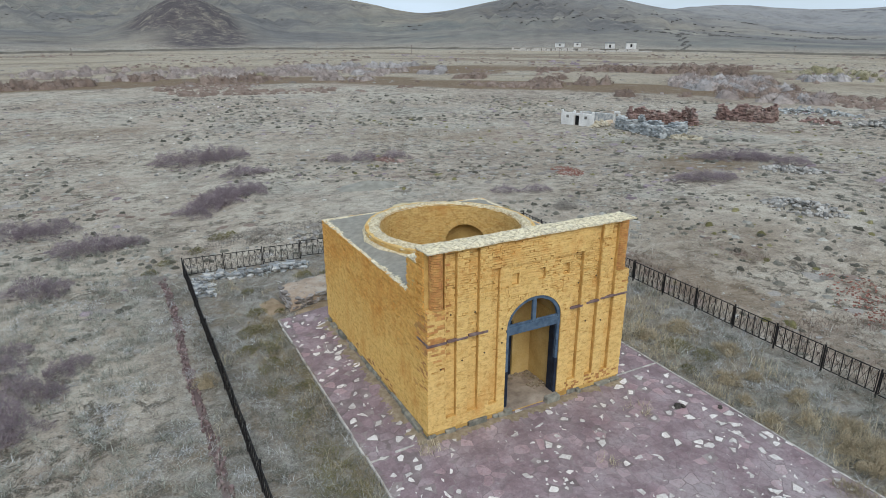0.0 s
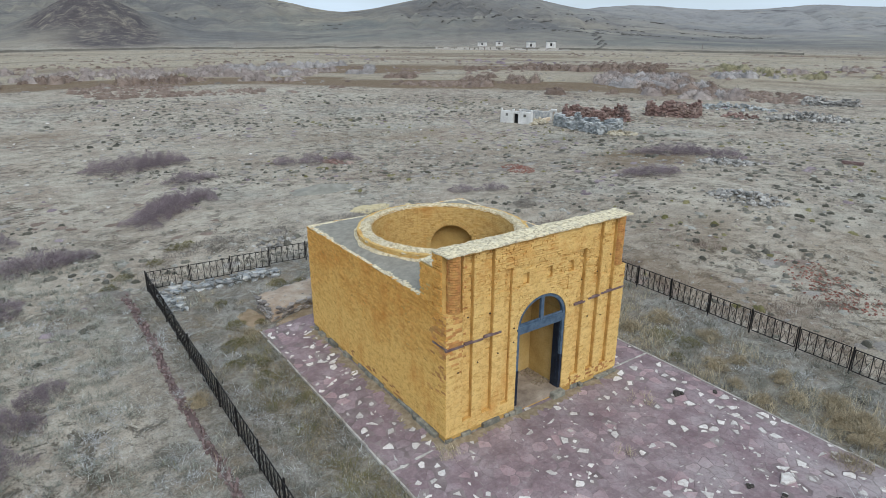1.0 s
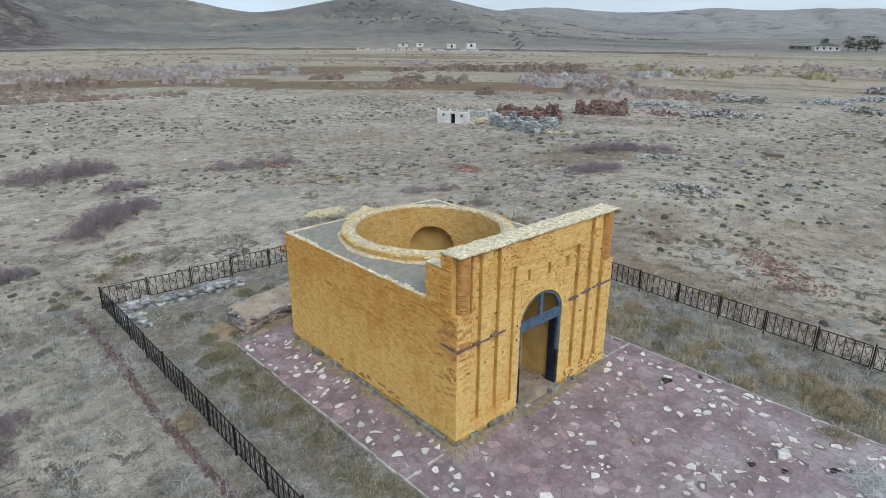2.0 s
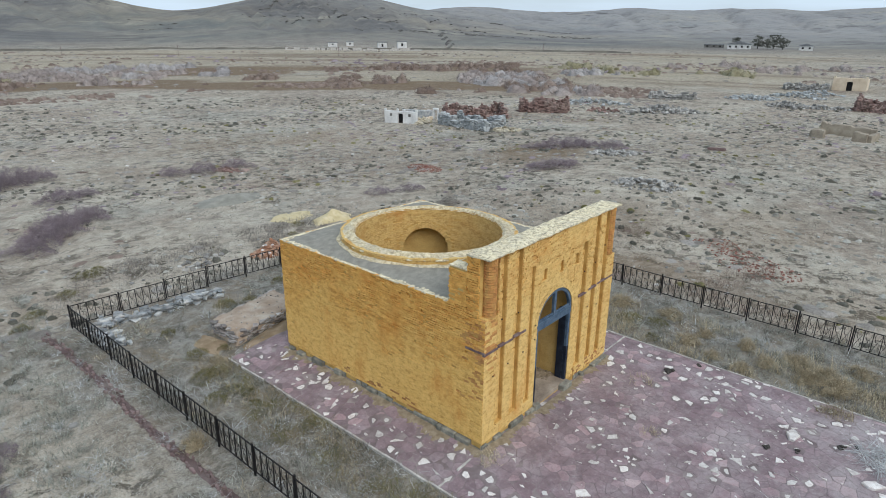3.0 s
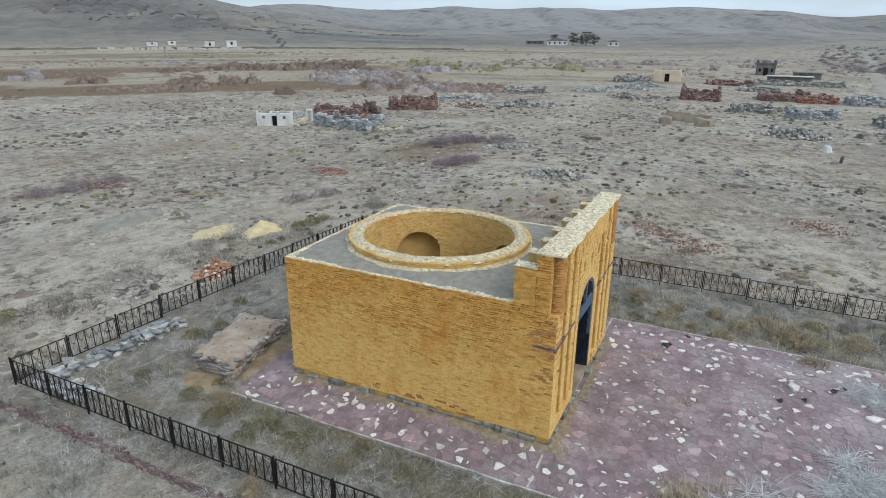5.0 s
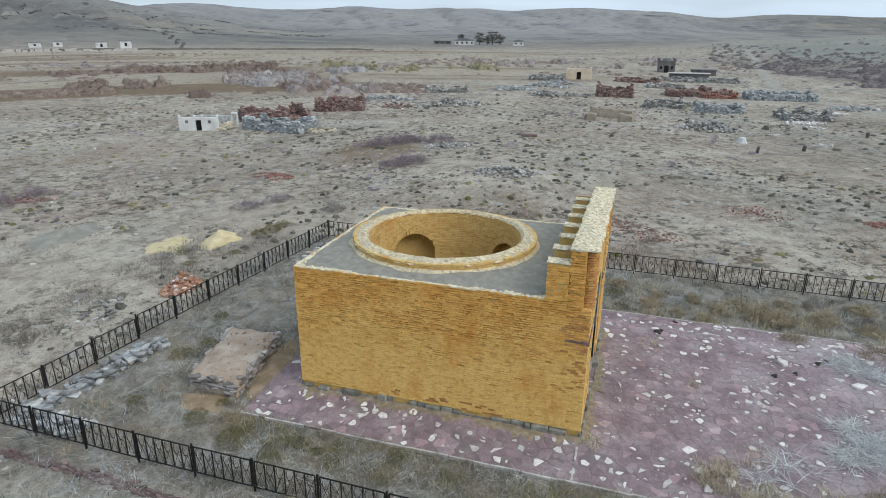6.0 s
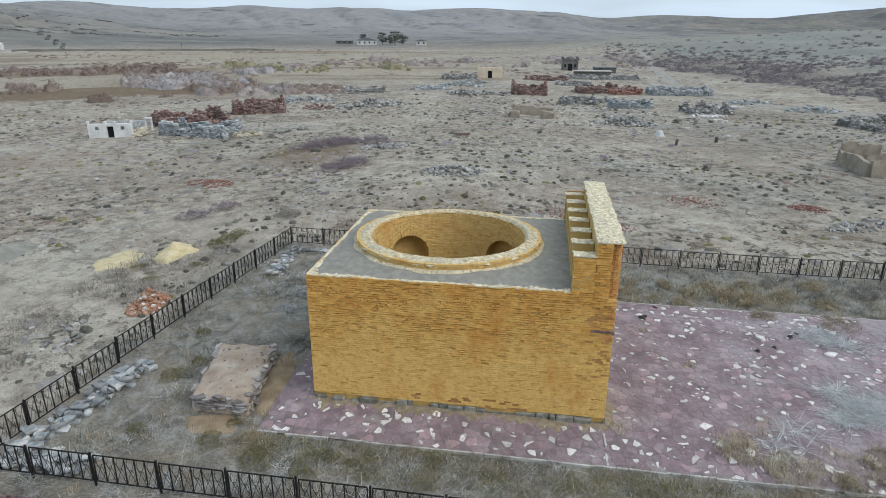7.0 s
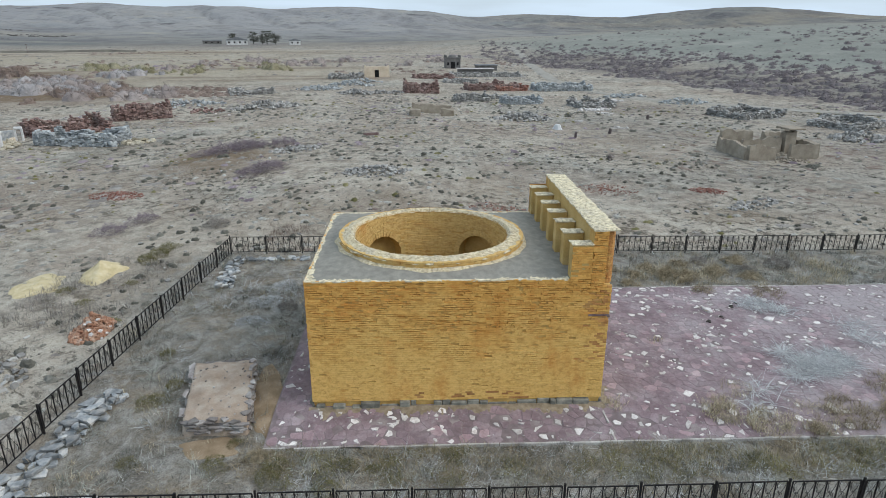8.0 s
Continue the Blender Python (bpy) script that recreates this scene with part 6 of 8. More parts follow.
RUINS = [  # x, y, width, depth, turn, height, material, label
    (60.5, 37.0, 5.8, 3.4, -63.4, 2.7, MAT_REDSTONE_J, "long roofless enclosure of dark red stone"),
    (49.9, 40.0, 7.0, 3.8, -41, 2.1, MAT_REDSTONE_J, "collapsed dark red stone enclosure with broken walls"),
    (43.2, 35.2, 7.0, 3.0, 85, 2.1, MAT_BLUESTONE_J, "collapsed blue-grey stone enclosure"),
    (89.5, 4.3, 5.0, 4.5, 95, 2.6, MAT_REDSTONE_J, "square roofless enclosure of red-brown stone"),
    (97.3, -8.0, 8.5, 5.0, 96, 1.8, MAT_REDSTONE_J, "large ruined enclosure of dark red stone"),
    (94.8, -19.8, 9.0, 5.0, 98, 2.0, MAT_BLUESTONE_J, "blue-grey stone enclosure with a dark doorway"),
    (77.9, -2.9, 4.4, 4.0, 92, 1.6, MAT_STONE_J, "tumbled grey stone tomb enclosure"),
    (74.3, -9.6, 5.0, 3.6, 96, 1.5, MAT_BLUESTONE_J, "low grey stone tomb enclosure"),
    (69.3, -18.2, 5.0, 4.0, 104, 1.6, MAT_STONE_J, "heaped grey-brown stone tomb enclosure"),
    (59.5, -34.2, 7.5, 5.0, 118, 1.5, MAT_STONE_J, "wide grey stone enclosure with broken walls"),
    (51.5, -41.5, 6.5, 5.0, 120, 1.5, MAT_STONE_J, "grey stone enclosure with a pale top course"),
    (87.5, 31.0, 6.4, 3.6, 110, 1.4, MAT_STONE_J, "ruined grey stone tomb enclosure"),
    (126.5, -10.1, 15.0, 5.0, 92, 1.1, MAT_STONE_J, "long low grey stone wall"),
    (119.1, 19.5, 6.5, 4.5, 100, 1.7, MAT_STONE_J, "ruined grey stone enclosure beside a hut"),
    (119.0, 1.5, 8.0, 4.0, 96, 1.2, MAT_REDSTONE_J, "low dark red ruined wall"),
    (110.0, -3.5, 6.0, 4.0, 90, 1.2, MAT_STONE_J, "low grey ruined wall"),
]
for i, (x, y, w, d, a, h, mat, label) in enumerate(RUINS):
    ruin("ruin", x, y, w, d, a, h, mat, 100 + i, label, stone=0.5 if math.hypot(x, y) < 80 else 0.62)
MAT_YELLOWSTONE = mottled("yellow_white_rubble", (0.42, 0.36, 0.25), (0.58, 0.52, 0.40), (0.70, 0.66, 0.56), 1.5, 12, spread=0.4, island=True)
HEAPS = [
    (71.1, 35.7, 5.2, 2.4, 1.4, MAT_BLUESTONE_J, 150, 120, "long heap of blue-grey stones"),
    (68.0, 24.4, 4.4, 2.2, 1.7, MAT_STONE_J, 230, 118, "heap of grey stones"),
    (94.2, 21.0, 3.4, 2.2, 1.0, MAT_BLUESTONE_J, 90, 100, "low heap of blue-grey stones"),
    (86.8, 14.6, 3.2, 2.2, 1.3, MAT_STONE_J, 110, 100, "heap of grey stones"),
    (81.3, -26.5, 3.4, 2.0, 0.9, MAT_BLUESTONE_J, 90, 100, "low heap of blue-grey stones"),
    (73.0, -32.4, 3.8, 2.2, 1.2, MAT_BLUESTONE_J, 100, 100, "heap of blue-grey stones"),
    (56.3, -6.9, 3.4, 2.0, 1.3, MAT_STONE_J, 180, 97, "heap of grey stones"),
    (80.7, -6.5, 3.4, 2.5, 1.0, MAT_STONE_J, 90, 95, "heap of grey stones"),
    (43.0, -37.0, 3.0, 2.4, 1.5, MAT_STONE_J, 160, 110, "tumbled grey stone heap beside the mud-brick ruin"),
    (41.6, 41.0, 1.7, 0.9, 0.9, MAT_YELLOWSTONE, 150, 20, "spilled pale stones at a ruin"),
    (65.0, 31.0, 2.2, 1.6, 0.7, MAT_REDSTONE_J, 50, 110, "spilled red stones at a ruin"),
    (43.0, 30.6, 1.6, 1.2, 0.6, MAT_YELLOWSTONE, 90, 110, "spilled pale stones at a ruin"),
    (20.4, -15.0, 2.4, 0.8, 0.10, MAT_STONE_J, 80, -58, "low scatter of grey stones"),
    (13.6, 34.2, 1.3, 0.8, 0.25, MAT_REDSTONE_J, 80, -50, "low scatter of reddish stones"),
    (26.6, 7.7, 2.3, 1.5, 0.55, MAT_STONE_J, 240, 90, "scattered heap of grey-white stones"),
    (36.2, 14.8, 2.2, 1.5, 0.45, MAT_STONE_J, 170, 110, "low scatter of grey stones"),
    (93.0, 21.5, 3.6, 1.8, 1.1, MAT_BLUESTONE_J, 90, 95, "heap of blue-grey stones"),
    (101.0, 16.6, 4.2, 2.2, 1.5, MAT_BLUESTONE_J, 120, 80, "high heap of blue-grey stones"),
    (108.5, 15.5, 4.0, 2.2, 1.5, MAT_BLUESTONE_J, 110, 80, "high heap of blue-grey stones beside a hut"),
    (85.5, 14.2, 2.6, 1.6, 1.1, MAT_STONE_J, 90, 95, "heap of grey stones"),
    (87.0, 10.4, 3.4, 1.2, 0.7, MAT_STONE_J, 80, 95, "low scatter of grey stones"),
    (2.0, 17.3, 1.3, 0.6, 0.06, MAT_STONE_J, 34, 20, "low scatter of grey stones"),
    (65.0, -17.5, 2.4, 0.6, 0.15, MAT_FLAG_WJ, 60, 95, "flat scatter of pale stones"),
    (75.0, -22.0, 2.4, 0.8, 0.2, MAT_FLAG_WJ, 50, 95, "flat scatter of pale stones"),
]
for i, (x, y, rx, ry, h, mat, n, a, label) in enumerate(HEAPS):
    rubble("stone_heap", x, y, rx, ry, h, n, 0.5 if math.hypot(x, y) > 45 else 0.29, mat, 200 + i, label, "stone heap", "stone heaps", a)
for i, (x, y, rx, ry, n) in enumerate(((23.2, 23.5, 1.9, 1.1, 150), (23.6, -13.6, 1.2, 0.8, 110), (24.2, -7.3, 1.9, 1.5, 120), (18.0, -1.2, 2.0, 1.3, 120), (19.5, 0.8, 1.6, 1.1, 60))):
    rubble("brick_rubble", x, y, rx, ry, 0.12 if i < 2 else 0.06, n * 3 if i < 2 else n * 2, 0.105, MAT_RUBBLE_RED, 240 + i, "flat spread of broken red brick rubble", "brick rubble", "red brick rubble", 70, True)

# whitewashed tomb front with a doorway, and its low stone walls
white = holder("white_tomb", 40.5, 42.7, 0, "roofless whitewashed tomb enclosure with pinnacled corners", "tomb")
WA = 110.0


def local_box(name, parent, cx, cy, ang, x0, x1, y0, y1, z0, z1, mat, bevel=0.02, label=""):
    bm = bmesh.new()
    add_box(bm, x0, x1, y0, y1, z0, z1, bevel)
    bmesh.ops.transform(bm, matrix=pose(cx, cy, ground_z(cx, cy), 0, 0, ang), verts=bm.verts)
    return part(name, bm, mat, parent, label)


wx, wy = 39.66, 42.4
for x0, x1 in ((-1.95, -0.3), (0.3, 1.95)):
    local_box("front_wall", white, wx, wy, WA, x0, x1, -0.2, 0.2, -0.2, 1.30, MAT_WHITEWASH)
    local_box("window_recess", white, wx, wy, WA, (x0 + x1) / 2 - 0.15, (x0 + x1) / 2 + 0.15, 0.202, 0.21, 0.75, 1.05, MAT_DARK_WALL)
local_box("front_wall", white, wx, wy, WA, -0.348, 0.348, -0.18, 0.18, 1.05, 1.29, MAT_WHITEWASH)
local_box("doorway", white, wx, wy, WA, -0.33, 0.33, -0.15, -0.1, -0.1, 1.049, MAT_DARK)
for x in (-1.9, -0.4, 0.4, 1.9):
    local_box("pinnacle", white, wx, wy, WA, x - 0.12, x + 0.12, -0.12, 0.12, 1.302, 1.55, MAT_WHITEWASH, 0.05)
for x in (-1.8, 1.8):
    local_box("side_wall", white, wx, wy, WA, x - 0.2, x + 0.2, -4.6, -0.205, -0.2, 0.55 if x > 0 else 0.3, MAT_YELLOW_WALL, 0.03, "pale crumbling side wall")
local_box("rear_wall", white, wx, wy, WA, -2.0, 2.0, -5.0, -4.61, -0.2, 0.9, MAT_STONE, 0.03, "grey stone rear wall")
gate = holder("gate_post", 44.8, 41.8, 0, "small whitewashed gate arch among the ruins", "gate post")
local_box("pier", gate, 44.8, 41.8, WA, -0.36, -0.2, -0.15, 0.15, -0.2, 1.0, MAT_WHITEWASH)
local_box("pier", gate, 44.8, 41.8, WA, 0.2, 0.36, -0.15, 0.15, -0.2, 1.0, MAT_WHITEWASH)
local_box("arch_top", gate, 44.8, 41.8, WA, -0.36, 0.36, -0.15, 0.15, 1.002, 1.28, MAT_WHITEWASH, 0.07)


def eroded_wall(parent, p0, p1, thick, h, seed, mat=None, name="wall", low=0.78):
    """A mud wall with a worn, uneven crest."""
    p0, p1 = Vector(p0), Vector(p1)
    d = (p1 - p0).normalized()
    nr = Vector((-d.y, d.x)) * thick / 2
    n = max(8, int((p1 - p0).length / 0.11))
    verts, faces = [], []
    for i in range(n + 1):
        p = p0.lerp(p1, i / n)
        g = ground_z(p.x, p.y)
        top = h * (0.86 + (1 - low) * 0.8 * noise.fractal((p.x * 0.5 + seed, p.y * 0.5, 0), 0.8, 2, 3) + 0.16 * noise.noise((p.x * 1.3, p.y * 1.3, seed + 3)) + 0.07 * noise.noise((p.x * 5, p.y * 5, seed)))
        j = 0.08 * noise.noise((p.x * 0.6, p.y * 0.6, seed))
        for s, z in ((1, -0.3), (1, top * 0.5), (0.8, top - 0.06), (-0.8, top), (-1, top * 0.5), (-1, -0.3)):
            q = p + nr * (s * (1.12 if z < 0 else 1.0 + 0.12 * noise.noise((p.x * 0.8, p.y * 0.8, z + s))) + j)
            verts.append((q.x, q.y, g + z))
    for i in range(n):
        for k in range(5):
            a = i * 6 + k
            faces.append((a, a + 6, a + 7, a + 1))
    faces += [tuple(range(6)), tuple(n * 6 + k for k in range(5, -1, -1))]
    return mesh_ob(name, verts, faces, mat or MAT_ADOBE, parent)


adobe = holder("adobe_ruin", 36.5, -24, 0, "roofless mud-brick ruin with eroded walls", "ruin")
A = [(33.7, -21.3), (33.9, -27.0), (38.7, -27.5), (38.4, -21.2)]
eroded_wall(adobe, A[0], (33.95, -23.6), 0.5, 1.35, 1)
eroded_wall(adobe, (34.05, -24.9), A[1], 0.5, 1.35, 2)
eroded_wall(adobe, A[1], A[2], 0.5, 1.3, 3)
eroded_wall(adobe, A[2], (38.6, -25.0), 0.5, 1.75, 4)
eroded_wall(adobe, (38.55, -24.0), A[3], 0.5, 1.95, 5)
eroded_wall(adobe, A[3], A[0], 0.5, 1.25, 6)
eroded_wall(adobe, (36.2, -22.0), (36.4, -25.4), 0.4, 1.45, 7)
eroded_wall(adobe, (36.3, -25.2), (38.5, -25.2), 0.4, 1.7, 8)
eroded_wall(adobe, (36.5, -25.6), (36.7, -26.6), 0.8, 2.15, 9, None, "pier", 0.95)
bm = bmesh.new()
add_box(bm, -0.75, 0.75, -0.85, 0.85, 2.02, 2.16, 0.03)
bmesh.ops.transform(bm, matrix=pose(36.6, -26.1, ground_z(36.6, -26.1), 1.5, -2, 12), verts=bm.verts)
part("pier_cap", bm, MAT_ADOBE, adobe, "flat stone slab on the mud pier")
rubble("mud_rubble", 37.3, -24.0, 2.6, 2.2, 0.5, 130, 0.34, MAT_ADOBE, 321, "crumbled mud bricks inside the ruin", "rubble heap")
rubble("mud_rubble", 33.2, -24.4, 0.9, 1.6, 0.3, 50, 0.26, MAT_ADOBE, 322, "crumbled mud bricks before the ruin", "rubble heap")
low = holder("adobe_ruin", 61, 3.2, 0, "low eroded mud-brick walls of a small tomb", "ruin")
B = [(59.5, 5.6), (59.2, 1.0), (62.6, 0.8), (62.8, 5.6)]
eroded_wall(low, B[1], (59.3, 2.2), 0.6, 1.0, 11)
eroded_wall(low, (59.4, 4.6), B[0], 0.6, 0.9, 12)
eroded_wall(low, B[2], B[3], 0.6, 1.35, 13)
eroded_wall(low, B[0], B[3], 0.6, 0.75, 14)
eroded_wall(low, B[1], B[2], 0.6, 0.75, 15)

# far tombs and huts
hut = holder("yellow_hut", 121.5, 13.3, 0, "small square pale yellow tomb with flat top", "tomb")
hx, hy = 121.5, 13.3
local_box("wall", hut, hx, hy, 95, -2.6, -0.45, -0.2, 0.2, -0.2, 2.1, MAT_YELLOW_WALL)
local_box("wall", hut, hx, hy, 95, 0.45, 2.6, -0.2, 0.2, -0.2, 2.1, MAT_YELLOW_WALL)
local_box("wall", hut, hx, hy, 95, -0.448, 0.448, -0.18, 0.18, 1.5, 2.08, MAT_YELLOW_WALL)
local_box("doorway", hut, hx, hy, 95, -0.44, 0.44, -0.1, -0.05, -0.1, 1.49, MAT_DARK)
for x in (-2.4, 2.4):
    local_box("side_wall", hut, hx, hy, 95, x - 0.2, x + 0.2, -4.5, -0.21, -0.2, 1.9, MAT_YELLOW_WALL)
    local_box("corner_block", hut, hx, hy, 95, x - 0.2, x + 0.2, -0.2, 0.2, 2.102, 2.42, MAT_YELLOW_WALL)
local_box("rear_wall", hut, hx, hy, 95, -2.6, 2.6, -4.9, -4.51, -0.2, 1.9, MAT_YELLOW_WALL)

tower = holder("domed_tomb", 148, -4.2, 0, "grey block tomb with corner turrets and a low dome", "tomb")
tx, ty = 147.5, -4.1
local_box("body", tower, tx, ty, 92, -1.9, 1.9, -3.6, 0, -0.2, 2.4, MAT_DARK_WALL)
local_box("cornice", tower, tx, ty, 92, -2.05, 2.05, -3.75, 0.12, 2.402, 2.7, MAT_DARK_WALL)
for x in (-1.75, 1.75):
    for y in (-3.4, -0.2):
        local_box("turret", tower, tx, ty, 92, x - 0.25, x + 0.25, y - 0.25, y + 0.25, 2.702, 3.2, MAT_DARK_WALL, 0.08)
local_box("doorway", tower, tx, ty, 92, -0.5, 0.5, 0.002, 0.02, -0.1, 1.6, MAT_DARK)
for x in (-1.2, 1.2):
    local_box("window_recess", tower, tx, ty, 92, x - 0.22, x + 0.22, 0.002, 0.02, 0.8, 1.5, MAT_DARK)
bm = bmesh.new()
lathe(bm, 0, 0, [(1.1, 2.7), (1.05, 2.85), (0.8, 3.1), (0.4, 3.25), (0.01, 3.3)], 20)
bmesh.ops.transform(bm, matrix=pose(tx, ty, ground_z(tx, ty), 0, 0, 92) @ pose(0, -1.8, 0), verts=bm.verts)
part("dome", bm, MAT_DARK_WALL, tower)
MAT_ORANGE_RUIN = mottled("orange_red_ruin_brick", (0.36, 0.17, 0.13), (0.46, 0.235, 0.18), (0.55, 0.37, 0.31), 0.8, 12, spread=0.45, island=True)
ruin("ruin", 94.6, -11.2, 4.6, 3.4, 95, 1.5, MAT_ORANGE_RUIN, 131, "collapsed orange-red brick tomb walls", stone=0.5)
long_roof = holder("long_shed", 131, -9.0, ground_z(131, -9.0), "long low shed with pale sheet roof", "shed")
local_box("wall", long_roof, 134.0, -8.6, 92, -4.0, 4.0, -2.4, 0, -0.2, 0.9, MAT_DARK_WALL)
local_box("roof", long_roof, 134.0, -8.6, 92, -4.3, 4.3, -2.7, 0.3, 0.902, 1.05, MAT_KERB, 0.03, "pale sheet roof")
for i, (x, y, hh) in enumerate(((44.1, -9.97, 0.62), (46.1, -13.86, 0.5), (57.0, -21.5, 0.5))):
    bm = bmesh.new()
    add_box(bm, -0.16, 0.16, -0.1, 0.1, -0.15, hh, 0.05)
    bmesh.ops.transform(bm, matrix=pose(x, y, ground_z(x, y), 6, -5 + 4 * i, 30 * i), verts=bm.verts)
    tagged(part("standing_stone", bm, MAT_PURPLE_EARTH), "small dark upright grave stone on the steppe", "grave stone", "upright grave stones")
dark_hut = holder("dark_hut", 144, -12.3, 0, "low dark hut with flat roof", "hut")
local_box("wall", dark_hut, 144.1, -12.3, 95, -2.5, 2.5, -3, 0, -0.2, 1.2, MAT_DARK_WALL)
local_box("roof", dark_hut, 144.1, -12.3, 95, -2.7, 2.7, -3.2, 0.2, 1.202, 1.4, MAT_ROOF_GREY)
sheet = mound("white_sheet", 49.3, -9.4, 0.8, 0.4, 0.5, MAT_WHITEWASH, 3, None, "", 25, 0.35)
tagged(sheet, "crumpled white plastic sheet on the ground", "plastic sheet")
for i, (x, y, w) in enumerate(((50.0, -16.1, 0.9), (62, -18.0, 1.2), (66, -16.5, 1.0), (60.5, -7.5, 1.1), (54.5, -13.0, 0.6))):
    ob = rubble("pale_stones", x, y, w, w * 0.5, 0.12, 24, 0.34, MAT_FLAG_WJ, 300 + i, "small spread of pale stones", "stones", "pale stones", 90, True)
MAT_GRAVE_J = mottled("dark_brown_boulder", (0.12, 0.10, 0.09), (0.20, 0.17, 0.155), (0.38, 0.35, 0.32), 2.5, 20, spread=0.4, island=True)
ob = rubble("dark_boulder", 33.5, -10.2, 0.5, 0.35, 0.5, 16, 0.45, MAT_GRAVE_J, 311, "dark split boulder on the steppe", "boulder")
local_plank = holder("plank", 43.3, 9.25, 0, "dark old timber plank lying on the ground", "plank")
local_box("board", local_plank, 43.3, 9.25, 110, -0.7, 0.7, -0.12, 0.12, 0.02, 0.25, MAT_TIMBER, 0.02)

# far houses across the plain
HOUSES = ((203, 218), (212, 214), (197, 247), (205.5, 244))
def far_house(x, y, w, d, h, ang, label, wall_mat, gable=0.0):
    ho = holder("far_house", x, y, ground_z(x, y), label, "house", "houses across the plain")
    local_box("wall", ho, x, y, ang, -w / 2, w / 2, -d / 2, d / 2, -0.3, h, wall_mat, 0.03)
    if gable:
        bm = bmesh.new()
        add_prism(bm, [(-w / 2 - 0.3, h), (w / 2 + 0.3, h), (w / 2 + 0.3, h + 0.12), (0, h + gable), (-w / 2 - 0.3, h + 0.12)], -d / 2 - 0.3, d / 2 + 0.3)
        bmesh.ops.transform(bm, matrix=pose(x, y, ground_z(x, y), 0, 0, ang), verts=bm.verts)
        part("roof", bm, MAT_ROOF_GREY, ho, "grey sheet roof")
    else:
        local_box("roof", ho, x, y, ang, -w / 2 - 0.2, w / 2 + 0.2, -d / 2 - 0.2, d / 2 + 0.2, h + 0.002, h + 0.25, MAT_ROOF_GREY, 0.03)
    n = max(1, int(w / 2.6))
    for i in range(n):
        u = (i + 0.5) / n * w - w / 2
        local_box("window", ho, x, y, ang, u - 0.45, u + 0.45, -d / 2 - 0.03, -d / 2 - 0.005, h * 0.35, h * 0.75, MAT_DARK, 0.005)
    return ho


for x, y, w, h in ((HOUSES[0][0], HOUSES[0][1], 4.2, 2.9), (HOUSES[1][0], HOUSES[1][1], 4.4, 3.1)):
    far_house(x, y, w, 4.5, h, -40, "whitewashed block house at the foot of the hills", MAT_WHITEWASH)
for x, y, w in ((HOUSES[2][0], HOUSES[2][1], 4.5), (HOUSES[3][0], HOUSES[3][1], 3.5)):
    far_house(x, y, w, 3.0, 1.8, -40, "low whitewashed shed at the foot of the hills", MAT_WHITEWASH)
far_house(345, 101.5, 11, 6, 2.4, -75, "long white farmhouse with grey roof by trees", MAT_WHITEWASH, 1.7)
far_house(352, 72, 6, 4, 2.2, -75, "small white farm outbuilding", MAT_WHITEWASH, 1.2)
far_house(362, 120, 10, 4, 1.6, -75, "low grey farm shed", MAT_DARK_WALL)
# ---------------------------------------------------------------- vegetation
nrng = np.random.default_rng(12)
MAT_STRAW_B = twig_material("bluish_bleached_straw", (0.36, 0.38, 0.39), (0.56, 0.58, 0.59), (0.80, 0.81, 0.81))
MAT_STRAW_G = twig_material("greenish_grey_grass", (0.125, 0.132, 0.110), (0.30, 0.315, 0.27), (0.56, 0.57, 0.50))


def zs(xy):
    return np.array([ground_z(x, y) for x, y in xy])


def blades(base, height, lean, width, bend=0.35):
    """Grass blades as thin bent slivers: base (n, 3), height, lean (horizontal reach) and width per blade."""
    n = len(base)
    a = nrng.uniform(0, 2 * np.pi, n)
    d = np.stack([np.cos(a), np.sin(a), np.zeros(n)], 1)
    s = np.stack([-np.sin(a), np.cos(a), np.zeros(n)], 1)
    up = np.array([0, 0, 1.0])
    w = width[:, None] * s * 0.5
    mid = base + d * (lean * bend)[:, None] + up * (height * 0.62)[:, None]
    tip = base + d * lean[:, None] + up * height[:, None]
    v = np.stack([base - w, base + w, mid - w * 0.8, mid + w * 0.8, tip], 1).reshape(-1, 3)
    k = np.arange(n)[:, None] * 5
    t = np.concatenate([k + [0, 1, 3], k + [0, 3, 2], k + [2, 3, 4]], 1).reshape(-1, 3)
    return v, t


def in_paving(x, y):
    return (x > SX0 - 0.02) & (x < SX1 + 0.02) & (y > SY0) & (y < SY1 + 0.02)


def noise_at(xy, s, o=0.0):
    return np.array([noise.fractal((x * s + o, y * s, o), 0.9, 2.1, 3) for x, y in xy])


def tuft_field(name, label, mat, n, box, per, spread, h, lean, width, where, seed, category="dry grass"):
    """Tufts of grass over a rectangle, kept where where(xy) says so."""
    global nrng
    nrng = np.random.default_rng(seed)
    xy = np.stack([nrng.uniform(box[0], box[1], n), nrng.uniform(box[2], box[3], n)], 1)
    xy = xy[where(xy)]
    n = len(xy)
    scale = nrng.uniform(0.55, 1.3, n)
    z = zs(xy)
    c = np.repeat(np.concatenate([xy, z[:, None]], 1), per, 0)
    sc = np.repeat(scale, per)
    m = len(c)
    c[:, :2] += nrng.normal(0, spread, (m, 2)) * sc[:, None]
    c[:, 2] -= 0.02
    keep = ~in_paving(c[:, 0], c[:, 1])
    c, sc = c[keep], sc[keep]
    m = len(c)
    v, t = blades(c, nrng.uniform(h[0], h[1], m) * sc, nrng.uniform(lean[0], lean[1], m) * sc, nrng.uniform(width[0], width[1], m))
    ob = fast_mesh(name, v, t, mat)
    return tagged(ob, label, category, kind="stuff")


